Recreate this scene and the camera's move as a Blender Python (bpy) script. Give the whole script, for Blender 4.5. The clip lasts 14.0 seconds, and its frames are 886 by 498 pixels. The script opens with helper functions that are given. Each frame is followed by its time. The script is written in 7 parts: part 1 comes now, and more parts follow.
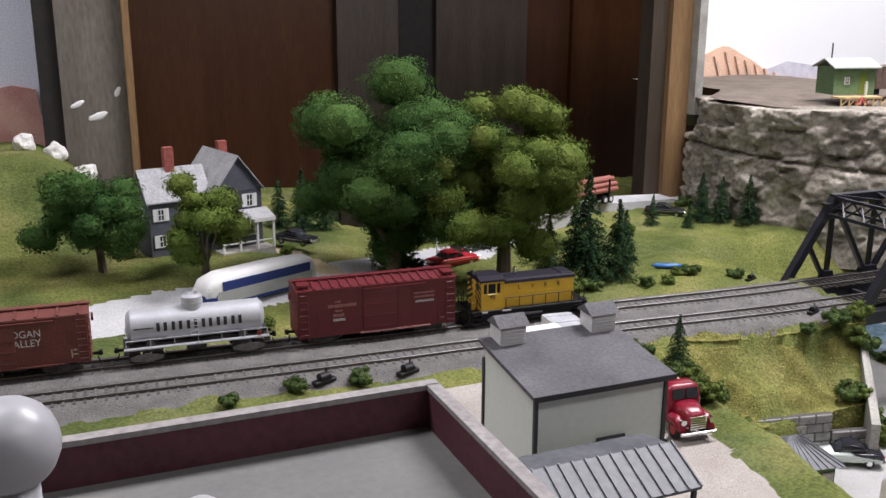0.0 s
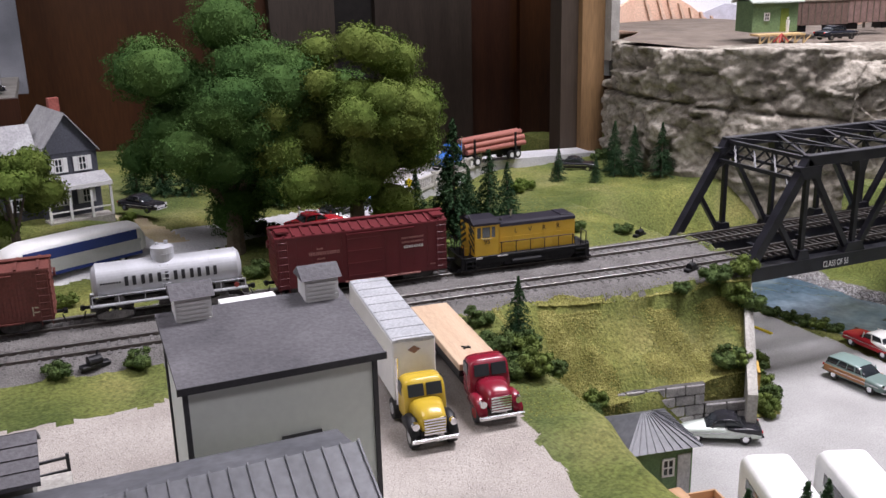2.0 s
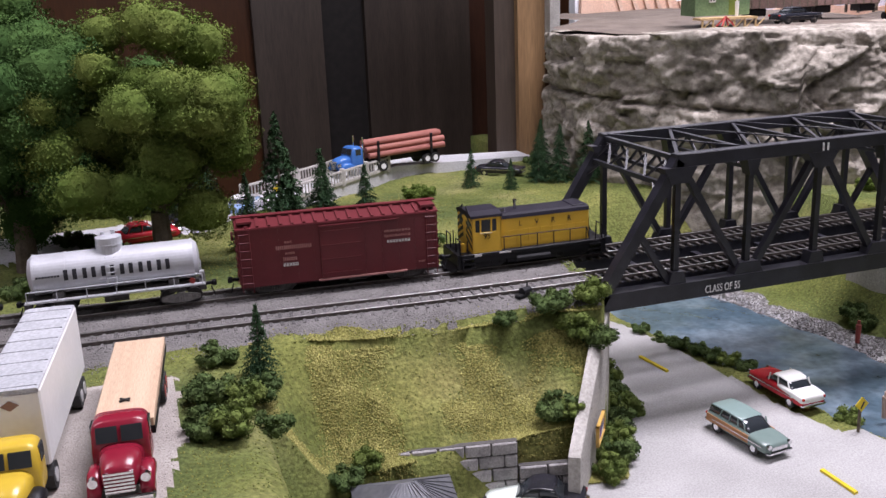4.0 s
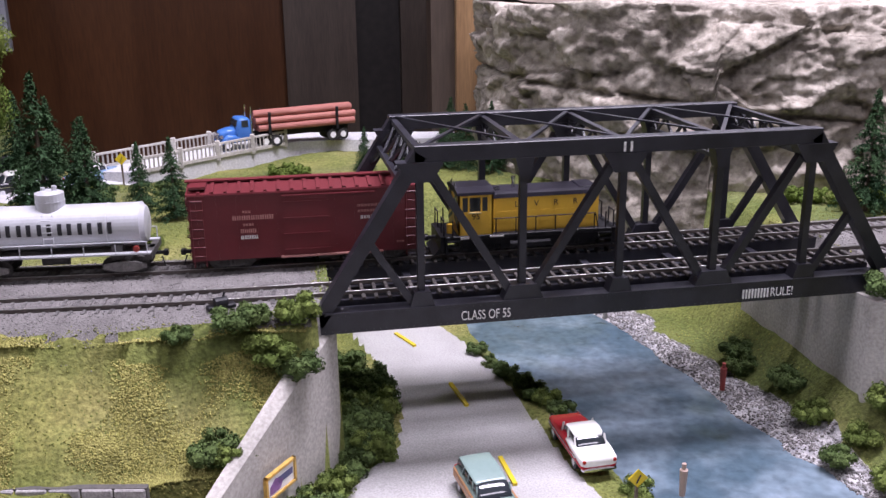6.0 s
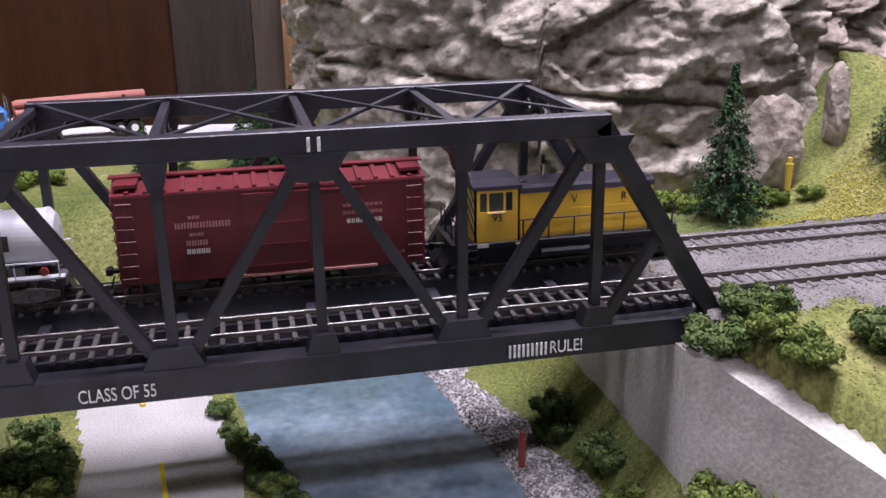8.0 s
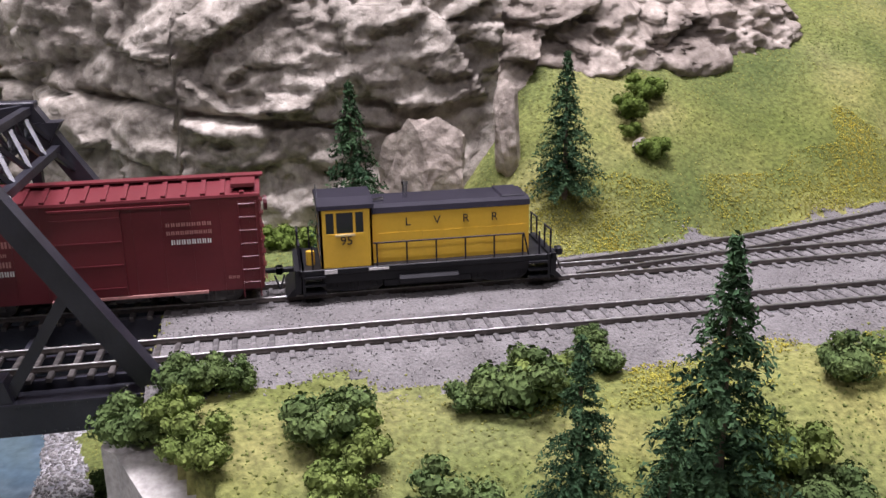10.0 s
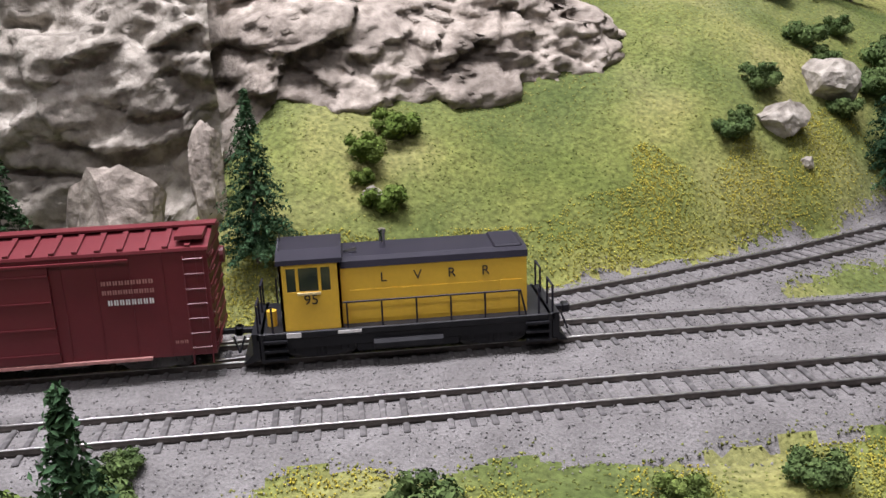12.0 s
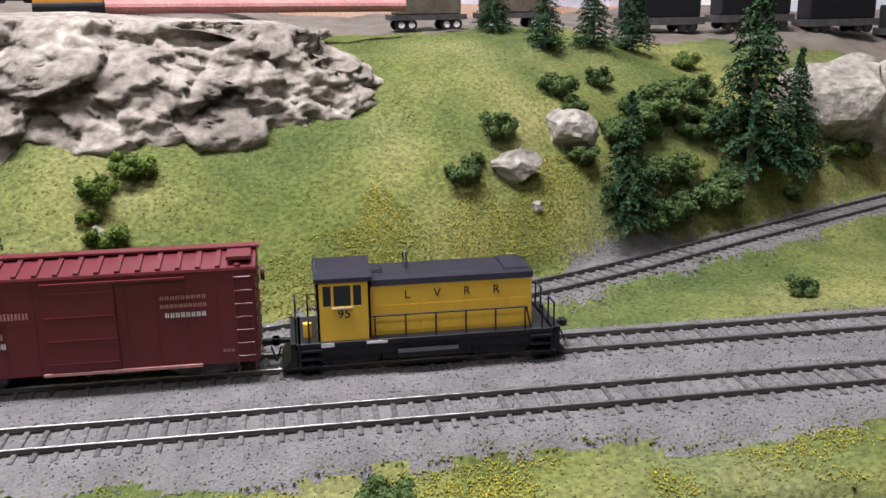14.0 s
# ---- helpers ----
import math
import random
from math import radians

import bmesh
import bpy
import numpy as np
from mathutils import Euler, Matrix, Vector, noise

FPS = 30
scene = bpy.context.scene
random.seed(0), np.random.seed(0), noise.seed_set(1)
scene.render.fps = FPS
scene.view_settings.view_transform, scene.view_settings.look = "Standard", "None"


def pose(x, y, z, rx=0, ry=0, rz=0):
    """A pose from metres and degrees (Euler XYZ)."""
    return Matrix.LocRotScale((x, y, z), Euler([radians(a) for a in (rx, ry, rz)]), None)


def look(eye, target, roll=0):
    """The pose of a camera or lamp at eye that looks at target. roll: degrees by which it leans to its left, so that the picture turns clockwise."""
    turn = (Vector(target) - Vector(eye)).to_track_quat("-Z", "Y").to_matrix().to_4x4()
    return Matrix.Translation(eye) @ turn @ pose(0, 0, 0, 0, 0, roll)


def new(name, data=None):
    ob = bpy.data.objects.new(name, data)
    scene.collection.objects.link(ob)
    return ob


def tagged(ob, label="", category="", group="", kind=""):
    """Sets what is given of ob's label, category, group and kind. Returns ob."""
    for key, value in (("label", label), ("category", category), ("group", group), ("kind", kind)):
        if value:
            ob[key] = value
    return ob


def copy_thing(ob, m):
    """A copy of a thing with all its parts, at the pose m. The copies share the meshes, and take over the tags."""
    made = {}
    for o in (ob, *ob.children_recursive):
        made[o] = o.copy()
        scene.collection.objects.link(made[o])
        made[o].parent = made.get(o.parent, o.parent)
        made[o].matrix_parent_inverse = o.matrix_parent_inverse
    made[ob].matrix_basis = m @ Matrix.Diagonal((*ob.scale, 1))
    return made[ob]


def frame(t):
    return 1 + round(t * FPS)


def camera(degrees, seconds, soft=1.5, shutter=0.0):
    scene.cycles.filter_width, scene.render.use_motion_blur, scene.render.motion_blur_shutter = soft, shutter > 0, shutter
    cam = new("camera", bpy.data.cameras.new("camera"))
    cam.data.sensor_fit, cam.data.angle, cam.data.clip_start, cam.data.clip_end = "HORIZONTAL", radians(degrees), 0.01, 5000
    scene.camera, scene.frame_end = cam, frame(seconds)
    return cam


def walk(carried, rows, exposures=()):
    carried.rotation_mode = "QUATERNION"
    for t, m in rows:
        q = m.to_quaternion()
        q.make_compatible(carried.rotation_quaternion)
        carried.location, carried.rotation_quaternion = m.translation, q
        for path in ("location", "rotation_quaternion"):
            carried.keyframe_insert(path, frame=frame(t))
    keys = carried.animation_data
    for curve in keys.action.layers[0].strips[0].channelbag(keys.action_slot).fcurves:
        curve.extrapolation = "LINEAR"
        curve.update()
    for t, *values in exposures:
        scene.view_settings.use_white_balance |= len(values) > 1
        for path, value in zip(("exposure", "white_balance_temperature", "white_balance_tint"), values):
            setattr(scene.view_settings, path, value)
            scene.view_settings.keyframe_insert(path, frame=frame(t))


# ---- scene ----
cam = camera(50.9, 14.0)
PATH = [
    (0, (-0.013, -0.006, 0.251), (0.724, 1.783, -0.254), 0.2),
    (0.5, (0.016, -0.002, 0.241), (0.771, 1.778, -0.271), 0.4),
    (1, (0.035, 0.016, 0.235), (0.842, 1.766, -0.302), 0.5),
    (1.5, (0.076, 0.019, 0.227), (0.93, 1.742, -0.324), -0.0),
    (2, (0.138, 0.026, 0.219), (0.873, 1.796, -0.351), -1.4),
    (2.5, (0.195, 0.027, 0.21), (0.784, 1.851, -0.361), -2.5),
    (3, (0.247, 0.018, 0.201), (0.808, 1.856, -0.353), -2.6),
    (3.5, (0.295, 0.039, 0.188), (0.876, 1.874, -0.355), -2.3),
    (4, (0.354, 0.076, 0.183), (0.953, 1.905, -0.363), -2.3),
    (4.2, (0.377, 0.088, 0.177), (0.99, 1.912, -0.367), -2.6),
    (6.3, (0.6245, 0.1384, 0.1579), (0.9524, 2.0193, -0.4376), -0.5),
    (6.5, (0.6375, 0.1562, 0.1505), (0.9748, 2.0384, -0.4397), -0.6),
    (7, (0.6736, 0.2027, 0.1430), (1.0945, 2.0589, -0.4719), -0.1),
    (7.2, (0.6832, 0.2159, 0.1415), (1.1606, 2.0492, -0.4930), -0.4),
    (9.3, (0.911, 0.264, 0.126), (1.185, 2.164, -0.436), -1.7),
    (9.5, (0.932, 0.266, 0.125), (1.217, 2.161, -0.447), -1.4),
    (10, (0.977, 0.274, 0.126), (1.323, 2.155, -0.457), -0.9),
    (10.5, (1.006, 0.303, 0.126), (1.404, 2.181, -0.434), -1.4),
    (11, (1.046, 0.318, 0.123), (1.454, 2.187, -0.459), -1.9),
    (11.5, (1.108, 0.317, 0.131), (1.4, 2.21, -0.445), -2.1),
    (12, (1.151, 0.325, 0.129), (1.349, 2.23, -0.448), -2.1),
    (12.5, (1.189, 0.326, 0.126), (1.362, 2.229, -0.466), -2.3),
    (13, (1.218, 0.315, 0.134), (1.413, 2.214, -0.464), -1.9),
    (13.5, (1.239, 0.301, 0.138), (1.485, 2.202, -0.434), -1.2),
    (14, (1.254, 0.286, 0.143), (1.554, 2.189, -0.396), -0.7),
]
walk(cam, [(t, look(eye, target, roll)) for t, eye, target, roll in PATH],
     exposures=((0.0, -0.2, 6750, 9), (2.0, -0.26, 6650, 13), (4.0, -0.2, 6500, 18), (6.5, 0.14, 6350, 24), (7.0, 0.18, 6350, 24), (9.5, 0.08, 6550, 21), (11.0, 0.08, 6550, 15), (14.0, -0.02, 6500, 9)))


# ---- light ----
world = bpy.data.worlds.new("room_air")
scene.world = world
world.use_nodes = True
world.node_tree.nodes["Background"].inputs[0].default_value = (0.9, 0.95, 1.0, 1)
world.node_tree.nodes["Background"].inputs[1].default_value = 0.018
scene.view_settings.exposure = 0.0


def ceiling_and_fill_lamp(x, y, z, sx, sy, watts, tilt=0.0):
    d = bpy.data.lights.new("fluorescent_and_fill_light", "AREA")
    d.shape, d.size, d.size_y, d.energy, d.color = "RECTANGLE", sx, sy, watts, (0.96, 0.945, 1.045)
    o = new("fluorescent_and_fill_light", d)
    o.matrix_basis = pose(x, y, z, tilt, 0, 0)
    return o


# The third row is an unseen front fill, added to lift the near sides.
LAMPS = [(-0.65, 0.55, 1.25, 1.2, 0.3, 16.0), (1.02, 0.58, 1.3, 0.9, 0.3, 46.0), (1.0, -0.55, 1.3, 1.2, 0.3, 12.0)]
for lamp_row in LAMPS:
    ceiling_and_fill_lamp(*lamp_row)


# ---- materials ----
def mat(name, c1, c2=None, rough=0.6, scale=60.0, fine=600.0, bump=0.0, metal=0.0, spec=0.5, rand=0.0, island=0.0, detail=4.0,
        bscale=None, stretch=(1, 1, 1), lo=0.35, hi=0.65, emit=0.0, amp=0.2):
    m = bpy.data.materials.new(name)
    m.use_nodes = True
    nt = m.node_tree
    n, lk = nt.nodes, nt.links
    bs = n["Principled BSDF"]
    c2 = c2 or tuple(v * 0.8 for v in c1)
    tc = n.new("ShaderNodeTexCoord")
    mp = n.new("ShaderNodeMapping")
    mp.inputs["Scale"].default_value = stretch
    lk.new(tc.outputs["Object"], mp.inputs[0])
    no = n.new("ShaderNodeTexNoise")
    no.inputs["Scale"].default_value, no.inputs["Detail"].default_value = scale, detail
    lk.new(mp.outputs[0], no.inputs["Vector"])
    ra = n.new("ShaderNodeValToRGB")
    ra.color_ramp.elements[0].position, ra.color_ramp.elements[1].position = lo, hi
    ra.color_ramp.elements[0].color, ra.color_ramp.elements[1].color = (*c1, 1), (*c2, 1)
    lk.new(no.outputs["Fac"], ra.inputs[0])
    nf = n.new("ShaderNodeTexNoise")
    nf.inputs["Scale"].default_value, nf.inputs["Detail"].default_value = fine, 3
    lk.new(mp.outputs[0], nf.inputs["Vector"])
    mr = n.new("ShaderNodeMapRange")
    mr.inputs[1].default_value, mr.inputs[2].default_value, mr.inputs[3].default_value, mr.inputs[4].default_value = 0.3, 0.7, 1 - amp, 1 + amp
    lk.new(nf.outputs["Fac"], mr.inputs[0])
    mx = n.new("ShaderNodeVectorMath")
    mx.operation = "SCALE"
    lk.new(ra.outputs[0], mx.inputs[0])
    lk.new(mr.outputs[0], mx.inputs["Scale"])
    out = mx.outputs[0]
    if rand or island:
        src = n.new("ShaderNodeNewGeometry").outputs["Random Per Island"] if island else n.new("ShaderNodeObjectInfo").outputs["Random"]
        amount = island or rand
        m2 = n.new("ShaderNodeMapRange")
        m2.inputs[3].default_value, m2.inputs[4].default_value = 1 - amount, 1 + amount
        lk.new(src, m2.inputs[0])
        sc = n.new("ShaderNodeVectorMath")
        sc.operation = "SCALE"
        lk.new(out, sc.inputs[0])
        lk.new(m2.outputs[0], sc.inputs["Scale"])
        out = sc.outputs[0]
    lk.new(out, bs.inputs["Base Color"])
    bs.inputs["Roughness"].default_value, bs.inputs["Metallic"].default_value = rough, metal
    bs.inputs["Specular IOR Level"].default_value = spec
    if bump:
        b = n.new("ShaderNodeBump")
        b.inputs["Strength"].default_value, b.inputs["Distance"].default_value = bump, 0.001
        if bscale:
            nb = n.new("ShaderNodeTexNoise")
            nb.inputs["Scale"].default_value, nb.inputs["Detail"].default_value = bscale, 5
            lk.new(mp.outputs[0], nb.inputs["Vector"])
            lk.new(nb.outputs["Fac"], b.inputs["Height"])
        else:
            lk.new(nf.outputs["Fac"], b.inputs["Height"])
        lk.new(b.outputs[0], bs.inputs["Normal"])
    if emit:
        bs.inputs["Emission Color"].default_value, bs.inputs["Emission Strength"].default_value = (1, 0.97, 0.92, 1), emit
    return m


M_GLASS = mat("window_glass", (0.02, 0.025, 0.03), (0.03, 0.035, 0.04), 0.08, spec=0.8, amp=0.02)
M_BLACK = mat("black_plastic", (0.007, 0.007, 0.009), (0.011, 0.011, 0.013), 0.5, 200, spec=0.3, amp=0.05)
M_BRIDGE = mat("black_bridge_paint", (0.010, 0.010, 0.015), (0.022, 0.022, 0.030), 0.42, 70, 900, 0.12, amp=0.08)
M_STEEL = mat("bright_rail_steel", (0.45, 0.44, 0.43), (0.3, 0.28, 0.26), 0.3, 200, metal=0.9)
M_RAIL = mat("weathered_rail", (0.06, 0.05, 0.045), (0.1, 0.085, 0.075), 0.5, 200, metal=0.4)
M_TIE = mat("sleeper_plastic", (0.075, 0.07, 0.067), (0.12, 0.113, 0.109), 0.8, 300, rand=0.35)
M_TIEB = mat("dark_bridge_tie", (0.035, 0.03, 0.027), (0.06, 0.052, 0.047), 0.75, 300, rand=0.35)
M_WHITE = mat("white_paint", (0.78, 0.78, 0.77), (0.72, 0.72, 0.71), 0.5, 80, amp=0.04)
M_CHROME = mat("chrome", (0.75, 0.75, 0.77), (0.65, 0.65, 0.67), 0.15, metal=1.0)
M_TYRE = mat("tyre_rubber", (0.012, 0.012, 0.012), (0.02, 0.02, 0.02), 0.7)
M_EARTH = mat("brown_earth", (0.12, 0.095, 0.075), (0.18, 0.145, 0.115), 0.9, 40, 700, 0.6)
M_CONC = mat("concrete", (0.44, 0.42, 0.385), (0.33, 0.315, 0.285), 0.85, 30, 500, 0.3)
M_WOODP = mat("brown_panelling", (0.050, 0.018, 0.006), (0.072, 0.028, 0.010), 0.33, 3, 40, 0.03, stretch=(6, 6, 0.6))
M_WOODG = mat("grey_brown_board", (0.04, 0.028, 0.02), (0.06, 0.044, 0.032), 0.5, 4, 60, 0.1, stretch=(7, 7, 0.6))
M_WOODR = mat("red_brown_board", (0.045, 0.016, 0.008), (0.065, 0.025, 0.012), 0.4, 4, 60, 0.05, stretch=(7, 7, 0.6))
M_PINE = mat("varnished_pine", (0.17, 0.10, 0.048), (0.24, 0.145, 0.07), 0.4, 8, 80, 0.05, stretch=(8, 8, 0.6))
M_DARK = mat("dark_gap", (0.008, 0.006, 0.005), (0.014, 0.011, 0.009), 0.8)
M_ROOMW = mat("room_wall", (0.32, 0.31, 0.29), (0.28, 0.27, 0.25), 0.8, 5, amp=0.05)
M_CARPET = mat("floor_carpet", (0.12, 0.11, 0.1), (0.16, 0.15, 0.13), 0.95, 40)


# ---- mesh helpers ----
def part(name, bm, material, parent=None, label="", smooth=False):
    me = bpy.data.meshes.new(name)
    bm.to_mesh(me)
    bm.free()
    me.materials.append(material)
    if smooth:
        me.shade_smooth()
    ob = new(name, me)
    ob.parent = parent
    if label:
        ob["label"] = label
    return ob


def raw(name, verts, faces, material, parent=None, smooth=False):
    """A mesh from arrays: verts (n, 3), faces (m, k)."""
    verts, faces = np.asarray(verts, dtype=np.float32), np.asarray(faces, dtype=np.int32)
    me = bpy.data.meshes.new(name)
    me.vertices.add(len(verts))
    me.vertices.foreach_set("co", verts.ravel())
    k = faces.shape[1]
    me.loops.add(faces.size)
    me.loops.foreach_set("vertex_index", faces.ravel())
    me.polygons.add(len(faces))
    me.polygons.foreach_set("loop_start", np.arange(0, faces.size, k, dtype=np.int32))
    me.update(calc_edges=True)
    me.validate()
    me.materials.append(material)
    if smooth:
        me.shade_smooth()
    ob = new(name, me)
    ob.parent = parent
    return ob


def box(bm, x0, x1, y0, y1, z0, z1, r=0.0, m=None):
    g = bmesh.ops.create_cube(bm, size=1.0)
    vs = g["verts"]
    for v in vs:
        v.co = Vector(((x0 + x1) / 2 + v.co.x * (x1 - x0), (y0 + y1) / 2 + v.co.y * (y1 - y0), (z0 + z1) / 2 + v.co.z * (z1 - z0)))
    if m is not None:
        for v in vs:
            v.co = m @ v.co
    if r:
        es = list({e for v in vs for e in v.link_edges})
        bmesh.ops.bevel(bm, geom=es, offset=r, segments=1, affect="EDGES", profile=0.5)
    return bm


def B(*a, **k):
    return box(bmesh.new(), *a, **k)


def bar(bm, p, q, w, h=None, up=(0, 0, 1)):
    """A square bar from p to q, w wide and h deep."""
    p, q = Vector(p), Vector(q)
    d = (q - p)
    L = d.length
    d.normalize()
    s = d.cross(Vector(up))
    if s.length < 1e-4:
        s = d.cross(Vector((0, 1, 0)))
    s.normalize()
    u = s.cross(d)
    m = Matrix((( d.x, s.x, u.x, p.x), (d.y, s.y, u.y, p.y), (d.z, s.z, u.z, p.z), (0, 0, 0, 1)))
    h = h or w
    return box(bm, 0, L, -w / 2, w / 2, -h / 2, h / 2, m=m)


def rod(bm, p, q, r, r2=None, n=8):
    p, q = Vector(p), Vector(q)
    d = q - p
    g = bmesh.ops.create_cone(bm, cap_ends=True, segments=n, radius1=r, radius2=r if r2 is None else r2, depth=d.length)
    m = Matrix.Translation((p + q) / 2) @ d.to_track_quat("Z", "Y").to_matrix().to_4x4()
    bmesh.ops.transform(bm, matrix=m, verts=g["verts"])
    return bm


def prism(bm, pts, axis, a, b):
    """A polygon pushed along axis from a to b; pts are the two other coordinates."""
    def at(p, c):
        return {"x": (c, p[0], p[1]), "y": (p[0], c, p[1]), "z": (p[0], p[1], c)}[axis]
    va = [bm.verts.new(at(p, a)) for p in pts]
    vb = [bm.verts.new(at(p, b)) for p in pts]
    k = len(pts)
    bm.faces.new(va)
    bm.faces.new(vb[::-1])
    for i in range(k):
        bm.faces.new((va[i], va[(i + 1) % k], vb[(i + 1) % k], vb[i])[::-1])
    bmesh.ops.recalc_face_normals(bm, faces=bm.faces[:])
    return bm


def loft(bm, secs, n=20, p=2.6):
    """Rounded sections along x: (x, z0, z1, half width)."""
    rings = []
    for x, z0, z1, w in secs:
        ring = []
        for i in range(n):
            a = 2 * math.pi * (i + 0.5) / n
            c, s = math.cos(a), math.sin(a)
            yy = math.copysign(abs(c) ** (2 / p), c) * w
            zz = (z0 + z1) / 2 + math.copysign(abs(s) ** (2 / p), s) * (z1 - z0) / 2
            ring.append(bm.verts.new((x, yy, zz)))
        rings.append(ring)
    for a, b in zip(rings, rings[1:]):
        for i in range(n):
            bm.faces.new((a[i], a[(i + 1) % n], b[(i + 1) % n], b[i]))
    bm.faces.new(rings[0][::-1])
    bm.faces.new(rings[-1])
    bmesh.ops.recalc_face_normals(bm, faces=bm.faces[:])
    return bm


def root(name, m, label, category, group="", kind=""):
    e = new(name)
    e.empty_display_size = 0.01
    e.matrix_basis = m
    return tagged(e, label, category, group, kind)


def writing(name, text, size, m, material, parent, depth=0.0001, align="CENTER", squeeze=1.0):
    c = bpy.data.curves.new(name, "FONT")
    c.body, c.size, c.extrude, c.align_x, c.align_y = text, size, depth, align, "CENTER"
    tmp = bpy.data.objects.new(name, c)
    scene.collection.objects.link(tmp)
    me = bpy.data.meshes.new_from_object(tmp.evaluated_get(bpy.context.evaluated_depsgraph_get()))
    bpy.data.objects.remove(tmp)
    me.transform(m @ Matrix.Diagonal((squeeze, 1, 1, 1)))
    me.materials.clear()
    me.materials.append(material)
    o = new(name, me)
    o.parent = parent
    return o


FACE_FRONT = pose(0, 0, 0, 90, 0, 0)


# ---- plan ----
def smooth(a, b, v):
    t = np.clip((np.asarray(v, dtype=float) - a) / (b - a), 0, 1)
    return t * t * (3 - 2 * t)


XS_T = np.array([-0.4, 0.0, 0.07, 0.2, 0.3, 0.4, 0.48, 0.56, 0.62, 2.1])
YN_T = np.array([0.640, 0.620, 0.616, 0.6105, 0.6075, 0.602, 0.595, 0.5895, 0.588, 0.588])
YF_T = np.array([0.692, 0.671, 0.667, 0.661, 0.658, 0.653, 0.647, 0.6415, 0.640, 0.640])
SX_T = np.array([1.06, 1.10, 1.146, 1.194, 1.28, 1.365, 1.42, 1.51, 1.645, 2.0])
SY_T = np.array([0.6395, 0.6425, 0.651, 0.661, 0.684, 0.713, 0.737, 0.785, 0.853, 1.03])


def curve_y(xs, ys):
    """A softened polyline y(x)."""
    gx = np.linspace(xs[0], xs[-1], 500)
    gy = np.interp(gx, xs, ys)
    k = np.hanning(33)
    pad = np.pad(gy, 16, mode="reflect", reflect_type="odd")
    gy = np.convolve(pad, k / k.sum(), mode="valid")
    return lambda x: np.interp(x, gx, gy)


near_y, far_y, siding_y = curve_y(XS_T, YN_T), curve_y(XS_T, YF_T), curve_y(SX_T, SY_T)
X0, X1, Y0, Y1 = -0.35, 2.0, 0.18, 1.3
LOW = -0.1
RNG = np.random.default_rng(7)


def grid_noise(x, y, s, seed):
    """Smooth value noise, s metres to a cell."""
    r = np.random.default_rng(seed).random((256, 256))
    u, v = np.asarray(x) / s + 40, np.asarray(y) / s + 40
    i, j = np.floor(u).astype(int), np.floor(v).astype(int)
    a, b = u - i, v - j
    a, b = a * a * (3 - 2 * a), b * b * (3 - 2 * b)
    g = lambda p, q: r[p % 256, q % 256]
    return (g(i, j) * (1 - a) * (1 - b) + g(i + 1, j) * a * (1 - b) + g(i, j + 1) * (1 - a) * b + g(i + 1, j + 1) * a * b) - 0.5


